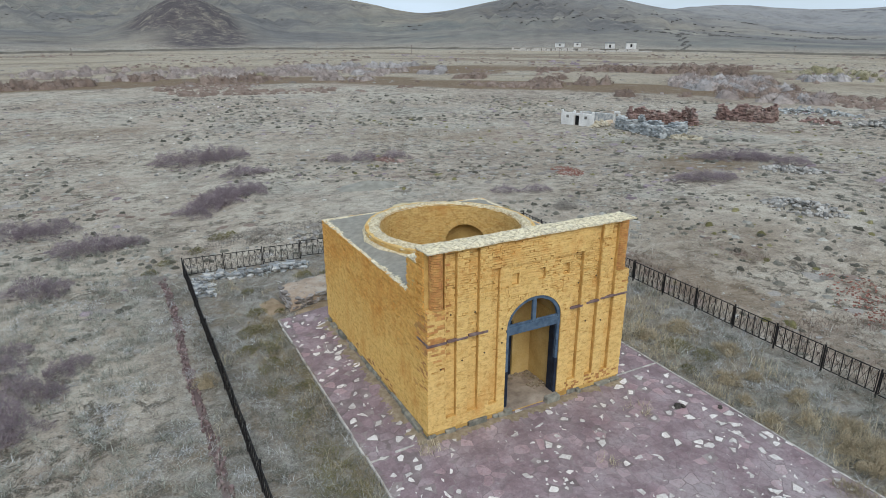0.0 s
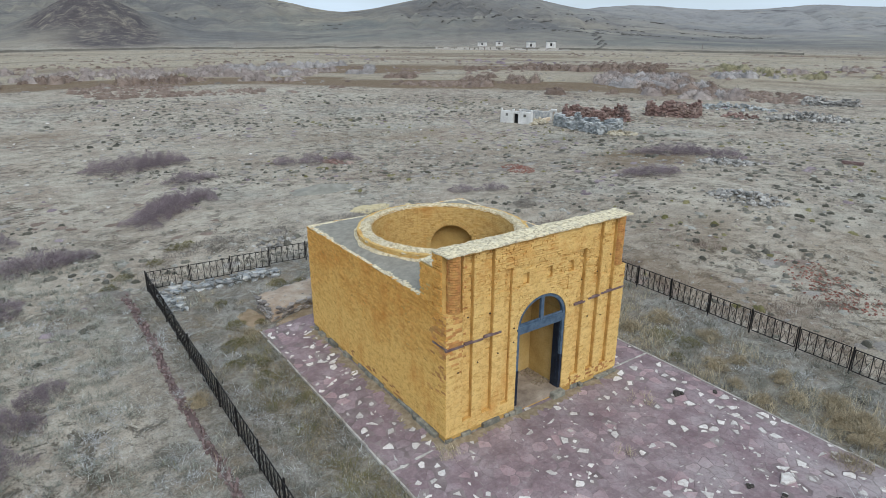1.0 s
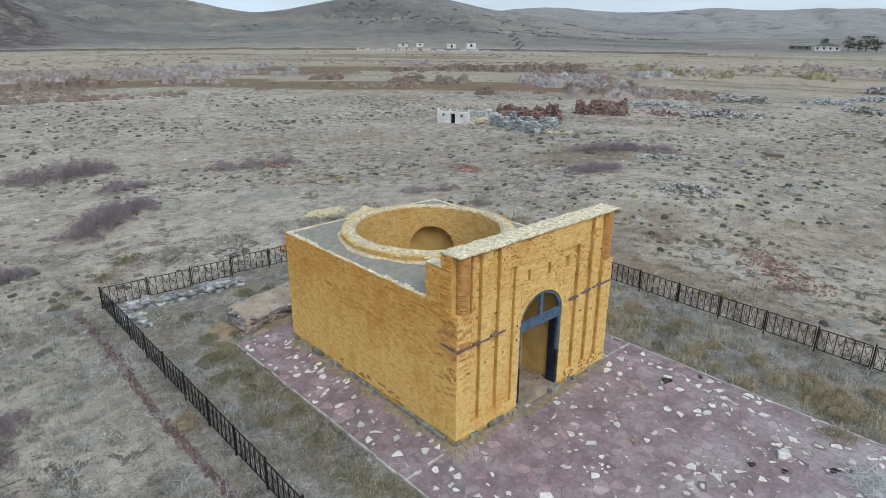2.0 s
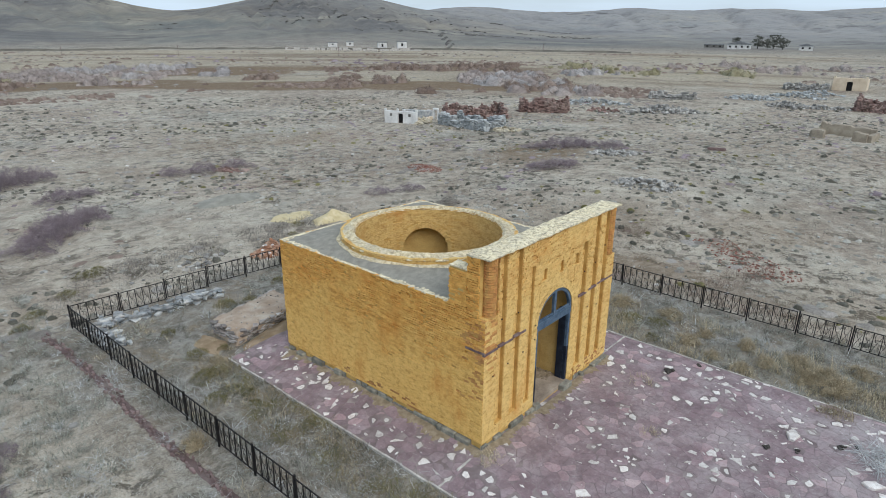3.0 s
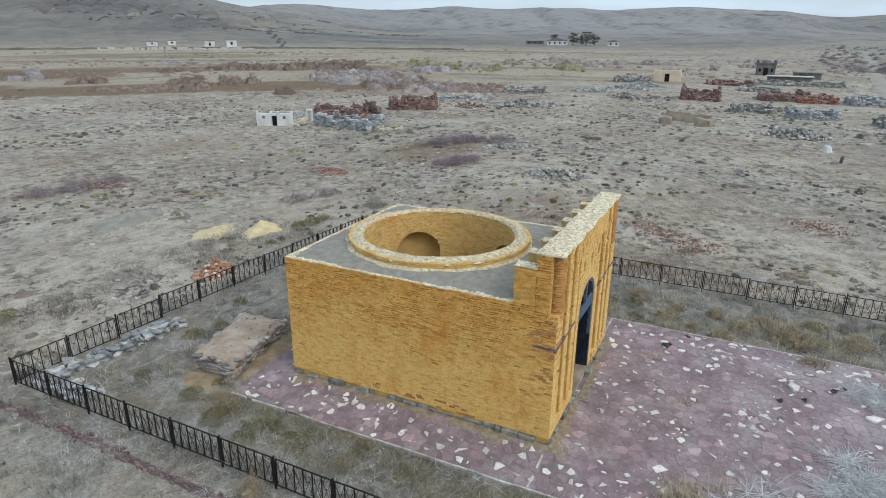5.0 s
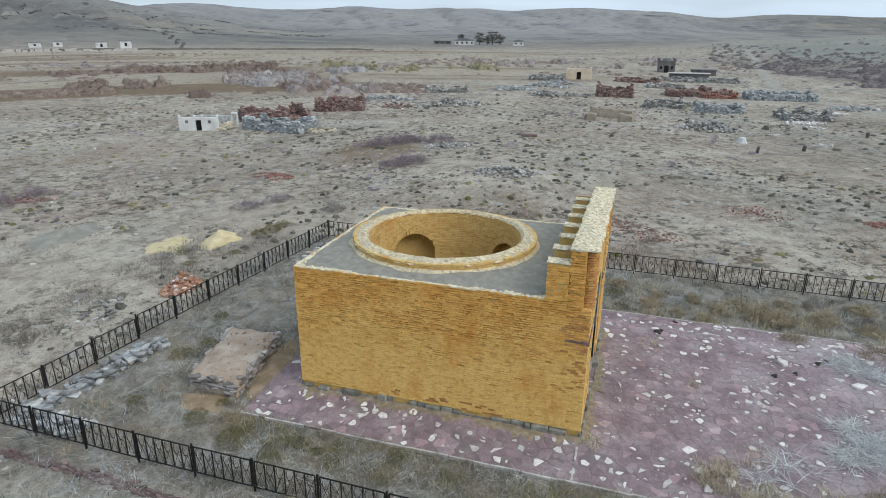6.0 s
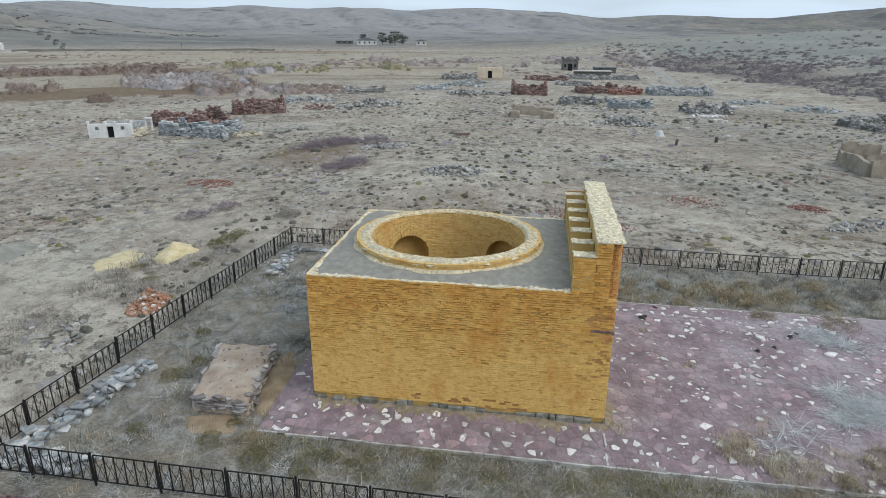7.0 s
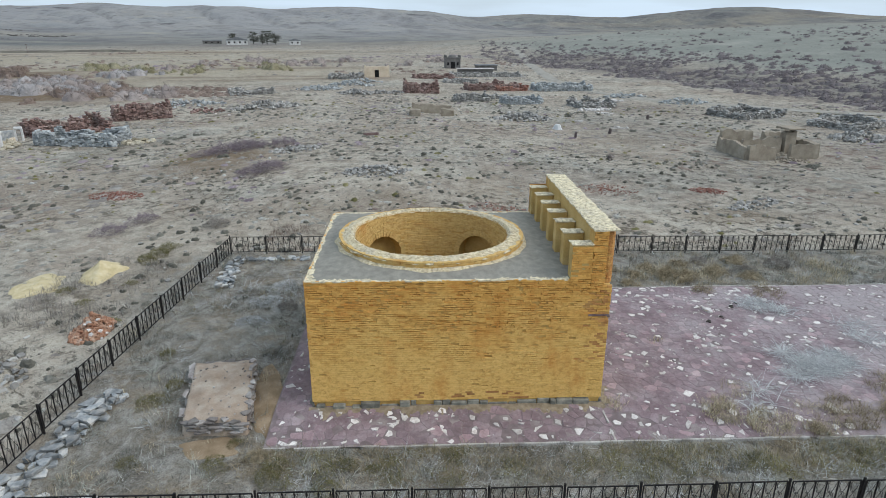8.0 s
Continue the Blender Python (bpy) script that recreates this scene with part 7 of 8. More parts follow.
def yard(xy):
    x, y = xy[:, 0], xy[:, 1]
    return (x > -4.6) & (x < 12.6) & (y < 15.2) & ~in_paving(x, y)


def yard_dense(xy):
    k = noise_at(xy, 0.35, 3)
    back = (xy[:, 1] > 9.2)
    return yard(xy) & (k > np.where(back, 0.15, -0.25)) & ~((xy[:, 0] > -1.2) & (xy[:, 0] < 1.9) & (xy[:, 1] > 9.1) & (xy[:, 1] < 11.9))


def outside(xy):
    return ~((xy[:, 0] > -4.6) & (xy[:, 0] < 12.6) & (xy[:, 1] < 15.2)) & (np.abs(xy[:, 0] + 4.86) > 0.11)


tuft_field("dry_grass", "matted grey-white dry grass in the fenced yard", MAT_STRAW, 4600, (-4.6, 12.6, -16, 15.2), 24, 0.075, (0.05, 0.26), (0.08, 0.34), (0.005, 0.010), yard_dense, 1)
tuft_field("bleached_grass", "bleached flattened straw in the fenced yard", MAT_STRAW_W, 3600, (-4.6, 12.6, -16, 15.2), 12, 0.13, (0.03, 0.17), (0.14, 0.50), (0.005, 0.011), lambda xy: yard_dense(xy) & (noise_at(xy, 0.5, 11) > 0.0), 2)
tuft_field("yellow_grass", "tufts of yellow dry grass along the kerb", MAT_STRAW_Y, 1700, (-4.6, 12.6, -16, 15.2), 14, 0.09, (0.10, 0.36), (0.05, 0.22), (0.006, 0.012), lambda xy: yard(xy) & (noise_at(xy, 0.45, 21) > np.where((xy[:, 0] < -1.2) & (xy[:, 0] > -2.6), -0.15, 0.22)), 3)
tuft_field("thick_grass", "tall tangled grey grass outside the fence", MAT_STRAW_G, 2900, (-16, -4.2, -14, 22), 28, 0.075, (0.05, 0.28), (0.08, 0.36), (0.005, 0.010), lambda xy: outside(xy) & (noise_at(xy, 0.3, 5) > -0.25), 4)
tuft_field("pale_grass", "bleached thin grass outside the fence", MAT_STRAW_W, 2600, (-18, -4.2, -14, 26), 16, 0.10, (0.03, 0.16), (0.10, 0.36), (0.005, 0.010), lambda xy: outside(xy) & (noise_at(xy, 0.4, 15) > 0.0), 5)
tuft_field("steppe_grass", "thin dry steppe grass beyond the fence", MAT_STRAW, 13000, (-16, 45, -22, 45), 6, 0.14, (0.04, 0.17), (0.05, 0.22), (0.009, 0.018), lambda xy: outside(xy) & (noise_at(xy, 0.16, 7) > -0.1), 6)
tuft_field("steppe_straw", "pale dry steppe straw beyond the fence", MAT_STRAW_W, 12000, (-16, 50, -25, 50), 6, 0.16, (0.03, 0.13), (0.06, 0.24), (0.010, 0.02), lambda xy: outside(xy) & (noise_at(xy, 0.12, 17) > 0.0), 7)


tuft_field("tangled_straw", "tangled bleached straw lying in the yard", MAT_STRAW_B, 2600, (-4.2, 12.2, -15, 14), 20, 0.11, (0.02, 0.15), (0.12, 0.42), (0.006, 0.011), lambda xy: yard_dense(xy) & (noise_at(xy, 0.55, 101) > 0.05), 18)
tuft_field("fence_straw", "tangled bleached straw outside the fence", MAT_STRAW_B, 1500, (-10, -4.1, -13, 16), 18, 0.10, (0.02, 0.15), (0.10, 0.36), (0.006, 0.011), lambda xy: noise_at(xy, 0.6, 111) > 0.1, 19)
tuft_field("brown_grass", "brownish withered weeds in the fenced yard", MAT_TWIG_G, 1300, (-14, 12.6, -16, 18), 12, 0.10, (0.05, 0.26), (0.04, 0.2), (0.007, 0.015), lambda xy: (np.abs(xy[:, 0] + 4.86) > 0.11) & (noise_at(xy, 0.42, 33) > 0.18), 8)
tuft_field("dark_grass", "dark olive-grey weeds in the grass", MAT_OLIVE, 900, (-14, 12.6, -16, 18), 10, 0.09, (0.04, 0.18), (0.04, 0.18), (0.007, 0.015), lambda xy: (np.abs(xy[:, 0] + 4.86) > 0.11) & (noise_at(xy, 0.5, 43) > 0.3), 9)

tuft_field("long_stalks", "tangled long grey stalks in the yard", MAT_STRAW_G, 620, (-4.2, 12.2, -15, 14), 24, 0.17, (0.05, 0.32), (0.25, 0.80), (0.008, 0.015), lambda xy: yard(xy) & (noise_at(xy, 0.6, 121) > -0.1), 20)
tuft_field("dark_stalks", "dark matted stalks below the kerb", MAT_OLIVE, 260, (-2.9, -1.75, -10, 8.5), 26, 0.14, (0.04, 0.24), (0.15, 0.55), (0.008, 0.015), lambda xy: noise_at(xy, 0.7, 141) > -0.1, 22)
tuft_field("pale_stalks", "tangled long bleached stalks in the yard", MAT_STRAW_B, 260, (-4.2, 12.2, -15, 14), 20, 0.15, (0.05, 0.28), (0.25, 0.75), (0.008, 0.014), lambda xy: yard(xy) & (noise_at(xy, 0.6, 131) > 0.0), 21)


tuft_field("kerb_grass", "tall pale yellow grass along the kerb", MAT_STRAW_Y, 760, (8.1, 10.8, -13, 4), 20, 0.13, (0.12, 0.42), (0.08, 0.32), (0.006, 0.012), lambda xy: noise_at(xy, 0.5, 51) > -0.15 + 0.16 * (xy[:, 0] - 8.1), 13)
tuft_field("brown_weeds", "brown withered weeds beyond the fence", MAT_TWIG_B, 2200, (12.7, 19, -4, 14), 12, 0.14, (0.06, 0.28), (0.05, 0.25), (0.007, 0.014), lambda xy: noise_at(xy, 0.35, 61) > -0.05 + 0.12 * (xy[:, 0] - 13), 14)


MAT_BROWN_GRASS = twig_material("brown_dry_grass", (0.20, 0.158, 0.10), (0.34, 0.28, 0.185), (0.52, 0.445, 0.315))
tuft_field("brown_kerb_grass", "brown-yellow dry grass beside the kerb", MAT_BROWN_GRASS, 800, (-3.0, -1.56, -12, 9.6), 16, 0.12, (0.04, 0.20), (0.10, 0.34), (0.006, 0.012), lambda xy: noise_at(xy, 0.5, 81) > -0.25 + 0.45 * (-1.56 - xy[:, 0]), 16)
tuft_field("brown_yard_grass", "patches of brown grass in the yard", MAT_BROWN_GRASS, 1500, (-4.0, 12.0, -14, 14.5), 14, 0.13, (0.05, 0.22), (0.06, 0.30), (0.006, 0.012), lambda xy: yard(xy) & (noise_at(xy, 0.4, 91) > 0.25), 17)


def paving_weeds(name, label, mat, spots, per, h, lean, width, seed):
    global nrng
    nrng = np.random.default_rng(seed)
    c = []
    for x, y, r, k in spots:
        a, rr = nrng.uniform(0, 6.28, k), r * np.sqrt(nrng.uniform(0, 1, k))
        px, py = x + rr * np.cos(a), y + rr * np.sin(a)
        c.append(np.stack([px, py, np.array([slab_z(v) for v in px]) - 0.01], 1))
    c = np.repeat(np.concatenate(c), per, 0)
    c[:, :2] += nrng.normal(0, 0.06, (len(c), 2))
    m = len(c)
    v, t = blades(c, nrng.uniform(*h, m), nrng.uniform(*lean, m), nrng.uniform(*width, m))
    return tagged(fast_mesh(name, v, t, mat), label, "dry grass", kind="stuff")


STRAW_SPOTS = [(1.7, -7.1, 0.5, 60), (2.0, -8.0, 0.5, 40), (1.2, -6.3, 0.3, 16), (2.6, -6.6, 0.3, 12), (6.2, -7.6, 0.6, 26), (5.6, -8.4, 0.5, 12), (-0.2, -4.4, 0.6, 8), (0.5, -5.0, 0.5, 6), (3.8, -10.2, 1.0, 20)]
paving_weeds("paving_straw", "tangled heap of long bleached stalks on the paving", MAT_STRAW_B, STRAW_SPOTS, 14, (0.01, 0.15), (0.35, 1.0), (0.010, 0.020), 31)
paving_weeds("paving_grass", "yellow grass growing through the paving", MAT_STRAW_Y, [(-0.5, -3.2, 0.55, 90), (-1.1, -4.3, 0.6, 110), (0.4, -4.0, 0.5, 16), (3.4, -2.8, 0.25, 6), (-0.9, -5.6, 0.7, 50), (5.6, -1.6, 0.3, 8), (-0.15, -0.35, 0.25, 12)], 10, (0.05, 0.26), (0.06, 0.26), (0.006, 0.011), 32)
paving_weeds("paving_scrub", "brown-grey withered weeds creeping over the paving", MAT_BROWN_GRASS, [(-0.7, -6.7, 0.7, 120), (-0.9, -8.2, 0.7, 150), (0.3, -8.9, 0.9, 110), (-1.3, -5.4, 0.3, 40), (7.3, -8.6, 0.7, 60), (7.6, -6.2, 0.4, 40)], 10, (0.05, 0.24), (0.08, 0.34), (0.006, 0.011), 33)


def twig_clump(n, rng, flat=0.75):
    """A thicket of upright twigs within a unit dome, uneven in outline: verts and triangles."""
    a = rng.uniform(0, 2 * np.pi, n)
    ph = rng.uniform(0, 6.28, 3)
    rim = 0.8 + 0.16 * np.sin(2 * a + ph[0]) + 0.12 * np.sin(3 * a + ph[1]) + 0.08 * np.sin(5 * a + ph[2])
    rho = np.sqrt(rng.uniform(0, 1, n))
    b = np.stack([np.cos(a), np.sin(a)], 1) * (rho * rim)[:, None]
    lean = rng.normal(0, 0.14, (n, 2)) + b * 0.22
    top = flat * (1 - 0.62 * rho ** 2) * rng.uniform(0.45, 1.15, n)
    low = top * rng.uniform(0.0, 0.55, n)
    base = np.stack([b[:, 0], b[:, 1], low], 1)
    tip = np.stack([b[:, 0] + lean[:, 0], b[:, 1] + lean[:, 1], top], 1)
    d = tip - base
    s = np.cross(d, rng.normal(0, 1, (n, 3)))
    s /= np.linalg.norm(s, axis=1)[:, None] + 1e-9
    w = rng.uniform(0.010, 0.022, n)[:, None] * s
    v = np.stack([base - w, base + w, tip], 1).reshape(-1, 3)
    t = np.arange(n * 3).reshape(-1, 3)
    return v, t


def fluff_clump(n, rng, size, flat=0.75):
    """A dome filled with short fine twigs that point up and outwards: verts and triangles."""
    a = rng.uniform(0, 2 * np.pi, n)
    ph = rng.uniform(0, 6.28, 3)
    rim = 0.8 + 0.18 * np.sin(2 * a + ph[0]) + 0.14 * np.sin(3 * a + ph[1]) + 0.10 * np.sin(5 * a + ph[2])
    rho = np.sqrt(rng.uniform(0, 1, n)) * rim
    top = flat * np.maximum(0.12, 1 - (rho / 1.05) ** 2) * (0.8 + 0.25 * np.sin(3 * rho * 4 + a * 2 + ph[1]))
    z = top * rng.uniform(0.0, 1.0, n) ** 0.6
    base = np.stack([np.cos(a) * rho, np.sin(a) * rho, z], 1)
    d = np.stack([np.cos(a) * rho * 0.7, np.sin(a) * rho * 0.7, np.full(n, 0.55)], 1) + rng.normal(0, 0.45, (n, 3))
    d /= np.linalg.norm(d, axis=1)[:, None]
    tip = base + d * (size[0] * rng.uniform(0.5, 1.3, n))[:, None]
    s = np.cross(d, rng.normal(0, 1, (n, 3)))
    s /= np.linalg.norm(s, axis=1)[:, None] + 1e-9
    w = size[1] * rng.uniform(0.6, 1.3, n)[:, None] * s
    v = np.stack([base - w, base + w, tip], 1).reshape(-1, 3)
    return v, np.arange(n * 3).reshape(-1, 3)


def tussock_clump(n, rng, size, flat=0.75, seg=9, rings=3, core=0.8):
    """A rounded uneven cushion with fine twigs standing out of it: verts and triangles."""
    ph = rng.uniform(0, 6.28, 4)

    def outline(a, rho):
        rim = 0.8 + 0.16 * np.sin(2 * a + ph[0]) + 0.13 * np.sin(3 * a + ph[1]) + 0.09 * np.sin(5 * a + ph[2])
        dome = np.sqrt(np.maximum(0.0, 1 - rho ** 2)) * (0.82 + 0.24 * np.sin(4 * rho + 2 * a + ph[3]))
        return rim, flat * dome

    verts, tris = [(0.0, 0.0, core * float(outline(np.array(0.0), np.array(0.0))[1]))], []
    for i in range(1, rings + 1):
        for j in range(seg):
            a, rho = 2 * np.pi * (j + 0.5 * (i % 2)) / seg, i / rings
            rim, z = outline(a, rho)
            k = core * (1 + rng.uniform(-0.10, 0.10))
            verts.append((np.cos(a) * rho * rim * k, np.sin(a) * rho * rim * k, max(0.0, z * k * rng.uniform(0.85, 1.1)) if i < rings else -0.05))
    for j in range(seg):
        tris.append((0, 1 + j, 1 + (j + 1) % seg))
    for i in range(rings - 1):
        o, q = 1 + i * seg, 1 + (i + 1) * seg
        for j in range(seg):
            k = (j + 1) % seg
            tris += [(o + j, q + j, q + k), (o + j, q + k, o + k)]
    a = rng.uniform(0, 2 * np.pi, n)
    rho = np.sqrt(rng.uniform(0, 1, n))
    rim, top = outline(a, rho)
    base = np.stack([np.cos(a) * rho * rim * 0.8, np.sin(a) * rho * rim * 0.8, top * 0.72], 1)
    d = np.stack([np.cos(a) * rho * 0.8, np.sin(a) * rho * 0.8, np.full(n, 0.6)], 1) + rng.normal(0, 0.35, (n, 3))
    d /= np.linalg.norm(d, axis=1)[:, None]
    tip = base + d * (size[0] * rng.uniform(0.5, 1.3, n))[:, None]
    s = np.cross(d, rng.normal(0, 1, (n, 3)))
    s /= np.linalg.norm(s, axis=1)[:, None] + 1e-9
    w = size[1] * rng.uniform(0.6, 1.3, n)[:, None] * s
    tv = np.stack([base - w, base + w, tip], 1).reshape(-1, 3)
    return np.concatenate([np.array(verts), tv]), np.concatenate([np.array(tris), np.arange(n * 3).reshape(-1, 3) + len(verts)])


trng = np.random.default_rng(50)
CLUMP_NEAR = [fluff_clump(2600, trng, (0.12, 0.0075)) for _ in range(5)]
CLUMP_MID = [tussock_clump(26, trng, (0.30, 0.022), 0.75, 8, 2) for _ in range(10)]
CLUMP_SOFT = [tussock_clump(110, trng, (0.34, 0.016), 0.95, 9, 3, 0.78) for _ in range(12)]
CLUMP_DOT = [tussock_clump(30, trng, (0.30, 0.020), 0.85) for _ in range(12)]
CLUMP_BUSH = [tussock_clump(34, trng, (0.34, 0.022), 0.8, 8, 2, 0.7) for _ in range(12)]
CLUMP_FAR = [tussock_clump(14, trng, (0.30, 0.035), 0.75, 7, 2) for _ in range(12)]


def scatter(name, label, mat, xy, size, clumps, squash=0.7, seed=0, category="shrubs"):
    rng = np.random.default_rng(seed)
    soup = Soup()
    for (x, y), s in zip(xy, size):
        v, t = clumps[rng.integers(len(clumps))]
        a = rng.uniform(0, 6.28)
        c, sn = math.cos(a), math.sin(a)
        k = rng.uniform(0.75, 1.3)
        q = np.stack([(v[:, 0] * c * k - v[:, 1] * sn) * s, (v[:, 0] * sn * k + v[:, 1] * c) * s, v[:, 2] * s * squash * rng.uniform(0.7, 1.2)], 1)
        soup.add(q + np.array([x, y, ground_z(x, y) - 0.03 * s]), t)
    return tagged(soup.make(name, mat, None, True), label, category, kind="stuff")


def steppe_points(n, rmin, rmax, az0, az1, thresh, s, o, seed, centre=(-6.0, -2.0)):
    rng = np.random.default_rng(seed)
    r = np.sqrt(rng.uniform(rmin ** 2, rmax ** 2, n))
    a = np.radians(rng.uniform(az0, az1, n))
    xy = np.stack([centre[0] + r * np.sin(a), centre[1] + r * np.cos(a)], 1)
    k = noise_at(xy, s, o) > thresh
    return xy[k & outside(xy)]


def field(name, label, mat, pts, lo, hi, clumps, squash, seed):
    rng = np.random.default_rng(seed)
    scatter(name, label, mat, pts, lo + (hi - lo) * rng.random(len(pts)) ** 2.2, clumps, squash, seed)


MAT_SCRUB = twig_material("dark_grey_scrub_twigs", (0.085, 0.083, 0.068), (0.15, 0.145, 0.122), (0.27, 0.26, 0.225))
MAT_TWIG_D = twig_material("dark_purple_twigs", (0.145, 0.125, 0.13), (0.185, 0.162, 0.168), (0.24, 0.212, 0.215))
# small scrub dotted over the steppe
MAT_HAY = twig_material("pale_grey_tuft_straw", (0.22, 0.215, 0.19), (0.34, 0.335, 0.30), (0.48, 0.47, 0.425))
field("grey_scrub", "small grey-brown scrub dotted over the steppe", MAT_SCRUB, steppe_points(7000, 42, 92, -14, 138, 0.02, 0.06, 1, 61), 0.08, 0.55, CLUMP_FAR, 0.7, 1)
field("near_scrub", "small grey-olive scrub tufts close to the yard", MAT_SCRUB, steppe_points(3800, 13, 42, -14, 138, -0.05, 0.11, 1, 60), 0.06, 0.36, CLUMP_DOT, 0.7, 12)
field("olive_scrub", "low olive scrub dotted over the steppe", MAT_OLIVE, steppe_points(2600, 13, 85, 20, 138, 0.12, 0.10, 2, 62), 0.08, 0.40, CLUMP_MID, 0.7, 2)
field("purple_scrub", "low purple-brown scrub dotted over the steppe", MAT_TWIG, steppe_points(2600, 13, 90, -14, 138, 0.22, 0.07, 3, 63), 0.12, 0.60, CLUMP_MID, 0.55, 3)
field("pale_scrub", "bleached pale tufts dotted over the steppe", MAT_HAY, steppe_points(7500, 13, 80, -14, 138, 0.0, 0.13, 4, 64), 0.08, 0.42, CLUMP_FAR, 0.45, 4)
field("far_scrub", "scrub on the far plain", MAT_TWIG_G, steppe_points(5500, 85, 330, -14, 138, -0.05, 0.03, 5, 65), 0.25, 1.1, CLUMP_FAR, 0.55, 5)
field("brown_mats", "low brown mats of withered scrub on the steppe", MAT_TWIG_G, steppe_points(5200, 14, 90, -14, 138, 0.10, 0.05, 21, 81), 0.15, 0.85, CLUMP_MID, 0.22, 31)
field("russet_mats", "low russet mats of withered scrub on the steppe", MAT_TWIG_B, steppe_points(3600, 14, 95, -14, 138, 0.20, 0.045, 25, 82), 0.15, 0.8, CLUMP_MID, 0.2, 32)
# thickets along the stream bed
field("reed_thicket", "russet reed thickets along the stream bed", MAT_TWIG_B, steppe_points(3400, 94, 116, -14, 70, 0.18, 0.05, 6, 66), 0.4, 1.3, CLUMP_FAR, 0.7, 6)
MAT_WILLOW = twig_material("grey_willow_twigs", (0.33, 0.315, 0.315), (0.41, 0.39, 0.388), (0.50, 0.478, 0.47))
MAT_MAUVE = twig_material("mauve_willow_twigs", (0.30, 0.255, 0.24), (0.375, 0.325, 0.305), (0.45, 0.40, 0.375))
MAT_SALLOW = twig_material("yellow_olive_twigs", (0.22, 0.20, 0.12), (0.31, 0.285, 0.18), (0.40, 0.37, 0.26))
for k, (mat, label, n, rr, azs, seed) in enumerate((
        (MAT_WILLOW, "bare grey willow thicket by the stream bed", 900, (132, 168), (16, 30), 67),
        (MAT_MAUVE, "dense mauve willow thicket by the stream bed", 1500, (118, 146), (10, 31), 80),
        (MAT_TWIG_B, "brown willow thicket at the reed edge", 700, (114, 130), (-10, 34), 82),
        (MAT_MAUVE, "bare mauve willow thicket by the stream bed", 420, (128, 160), (-6, 24), 71),
        (MAT_TWIG_B, "brown willow thicket by the stream bed", 330, (160, 172), (36, 56), 72),
        (MAT_SALLOW, "yellow-olive willow thicket by the stream bed", 60, (122, 136), (10, 22), 73),
        (MAT_WILLOW, "bare grey willow thicket by the stream bend", 800, (100, 145), (52, 65.5), 68),
        (MAT_MAUVE, "bare mauve willow thicket by the stream bend", 800, (97, 140), (51, 65.5), 74),
        (MAT_TWIG_B, "brown willow thicket by the stream bend", 420, (96, 160), (38, 62), 75),
        (MAT_SALLOW, "yellow-olive willow thicket by the stream bend", 300, (140, 180), (58, 76), 76),
        (MAT_MAUVE, "bare mauve willows along the far stream", 400, (160, 200), (66, 92), 78))):
    field("willow_thicket", label, mat, steppe_points(n, *rr, *azs, 0.12, 0.05, 8 + (seed % 3), seed), 0.6, 2.5, CLUMP_SOFT, 0.8, 20 + k)
field("brown_thicket", "brown scrub line across the meadow", MAT_TWIG_B, steppe_points(1500, 138, 200, 0, 98, 0.15, 0.03, 10, 69), 0.5, 1.6, CLUMP_FAR, 0.65, 9)
field("meadow_hedge", "russet scrub rows across the meadow", MAT_TWIG_B, steppe_points(1800, 150, 280, -14, 70, 0.12, 0.022, 31, 84), 0.5, 1.5, CLUMP_FAR, 0.6, 33)
field("dark_thicket", "dark scrub line across the meadow", MAT_TWIG, steppe_points(900, 150, 230, 20, 98, 0.2, 0.025, 14, 77), 0.6, 1.8, CLUMP_FAR, 0.6, 11)
# scrub on the near hillside
hill = steppe_points(17000, 70, 330, 94, 136, -0.45, 0.05, 12, 70)
h_s = (hill[:, 0] - 74) * 0.268 - (hill[:, 1] + 62) * 0.963
h_q = (hill[:, 0] - 74) * 0.963 + (hill[:, 1] + 62) * 0.268
hill = hill[(h_s > -8 + 7 * noise_at(hill, 0.06, 4)) & (np.random.default_rng(3).random(len(hill)) < np.where(h_s < 14, 0.95, np.where(h_s < 32, 0.45, 0.05)) * np.where(h_q < 130, 1.0, 0.25))]
field("hillside_scrub", "dark purple-brown scrub on the hillside", MAT_TWIG_D, hill, 0.5, 2.0, CLUMP_BUSH, 0.65, 10)

tuft_field("fence_weeds", "brown weeds outside the back fence", MAT_TWIG_G, 1100, (-4, 12, 15.3, 20), 12, 0.14, (0.06, 0.28), (0.05, 0.25), (0.008, 0.016), lambda xy: outside(xy) & (noise_at(xy, 0.4, 71) > 0.05), 15)

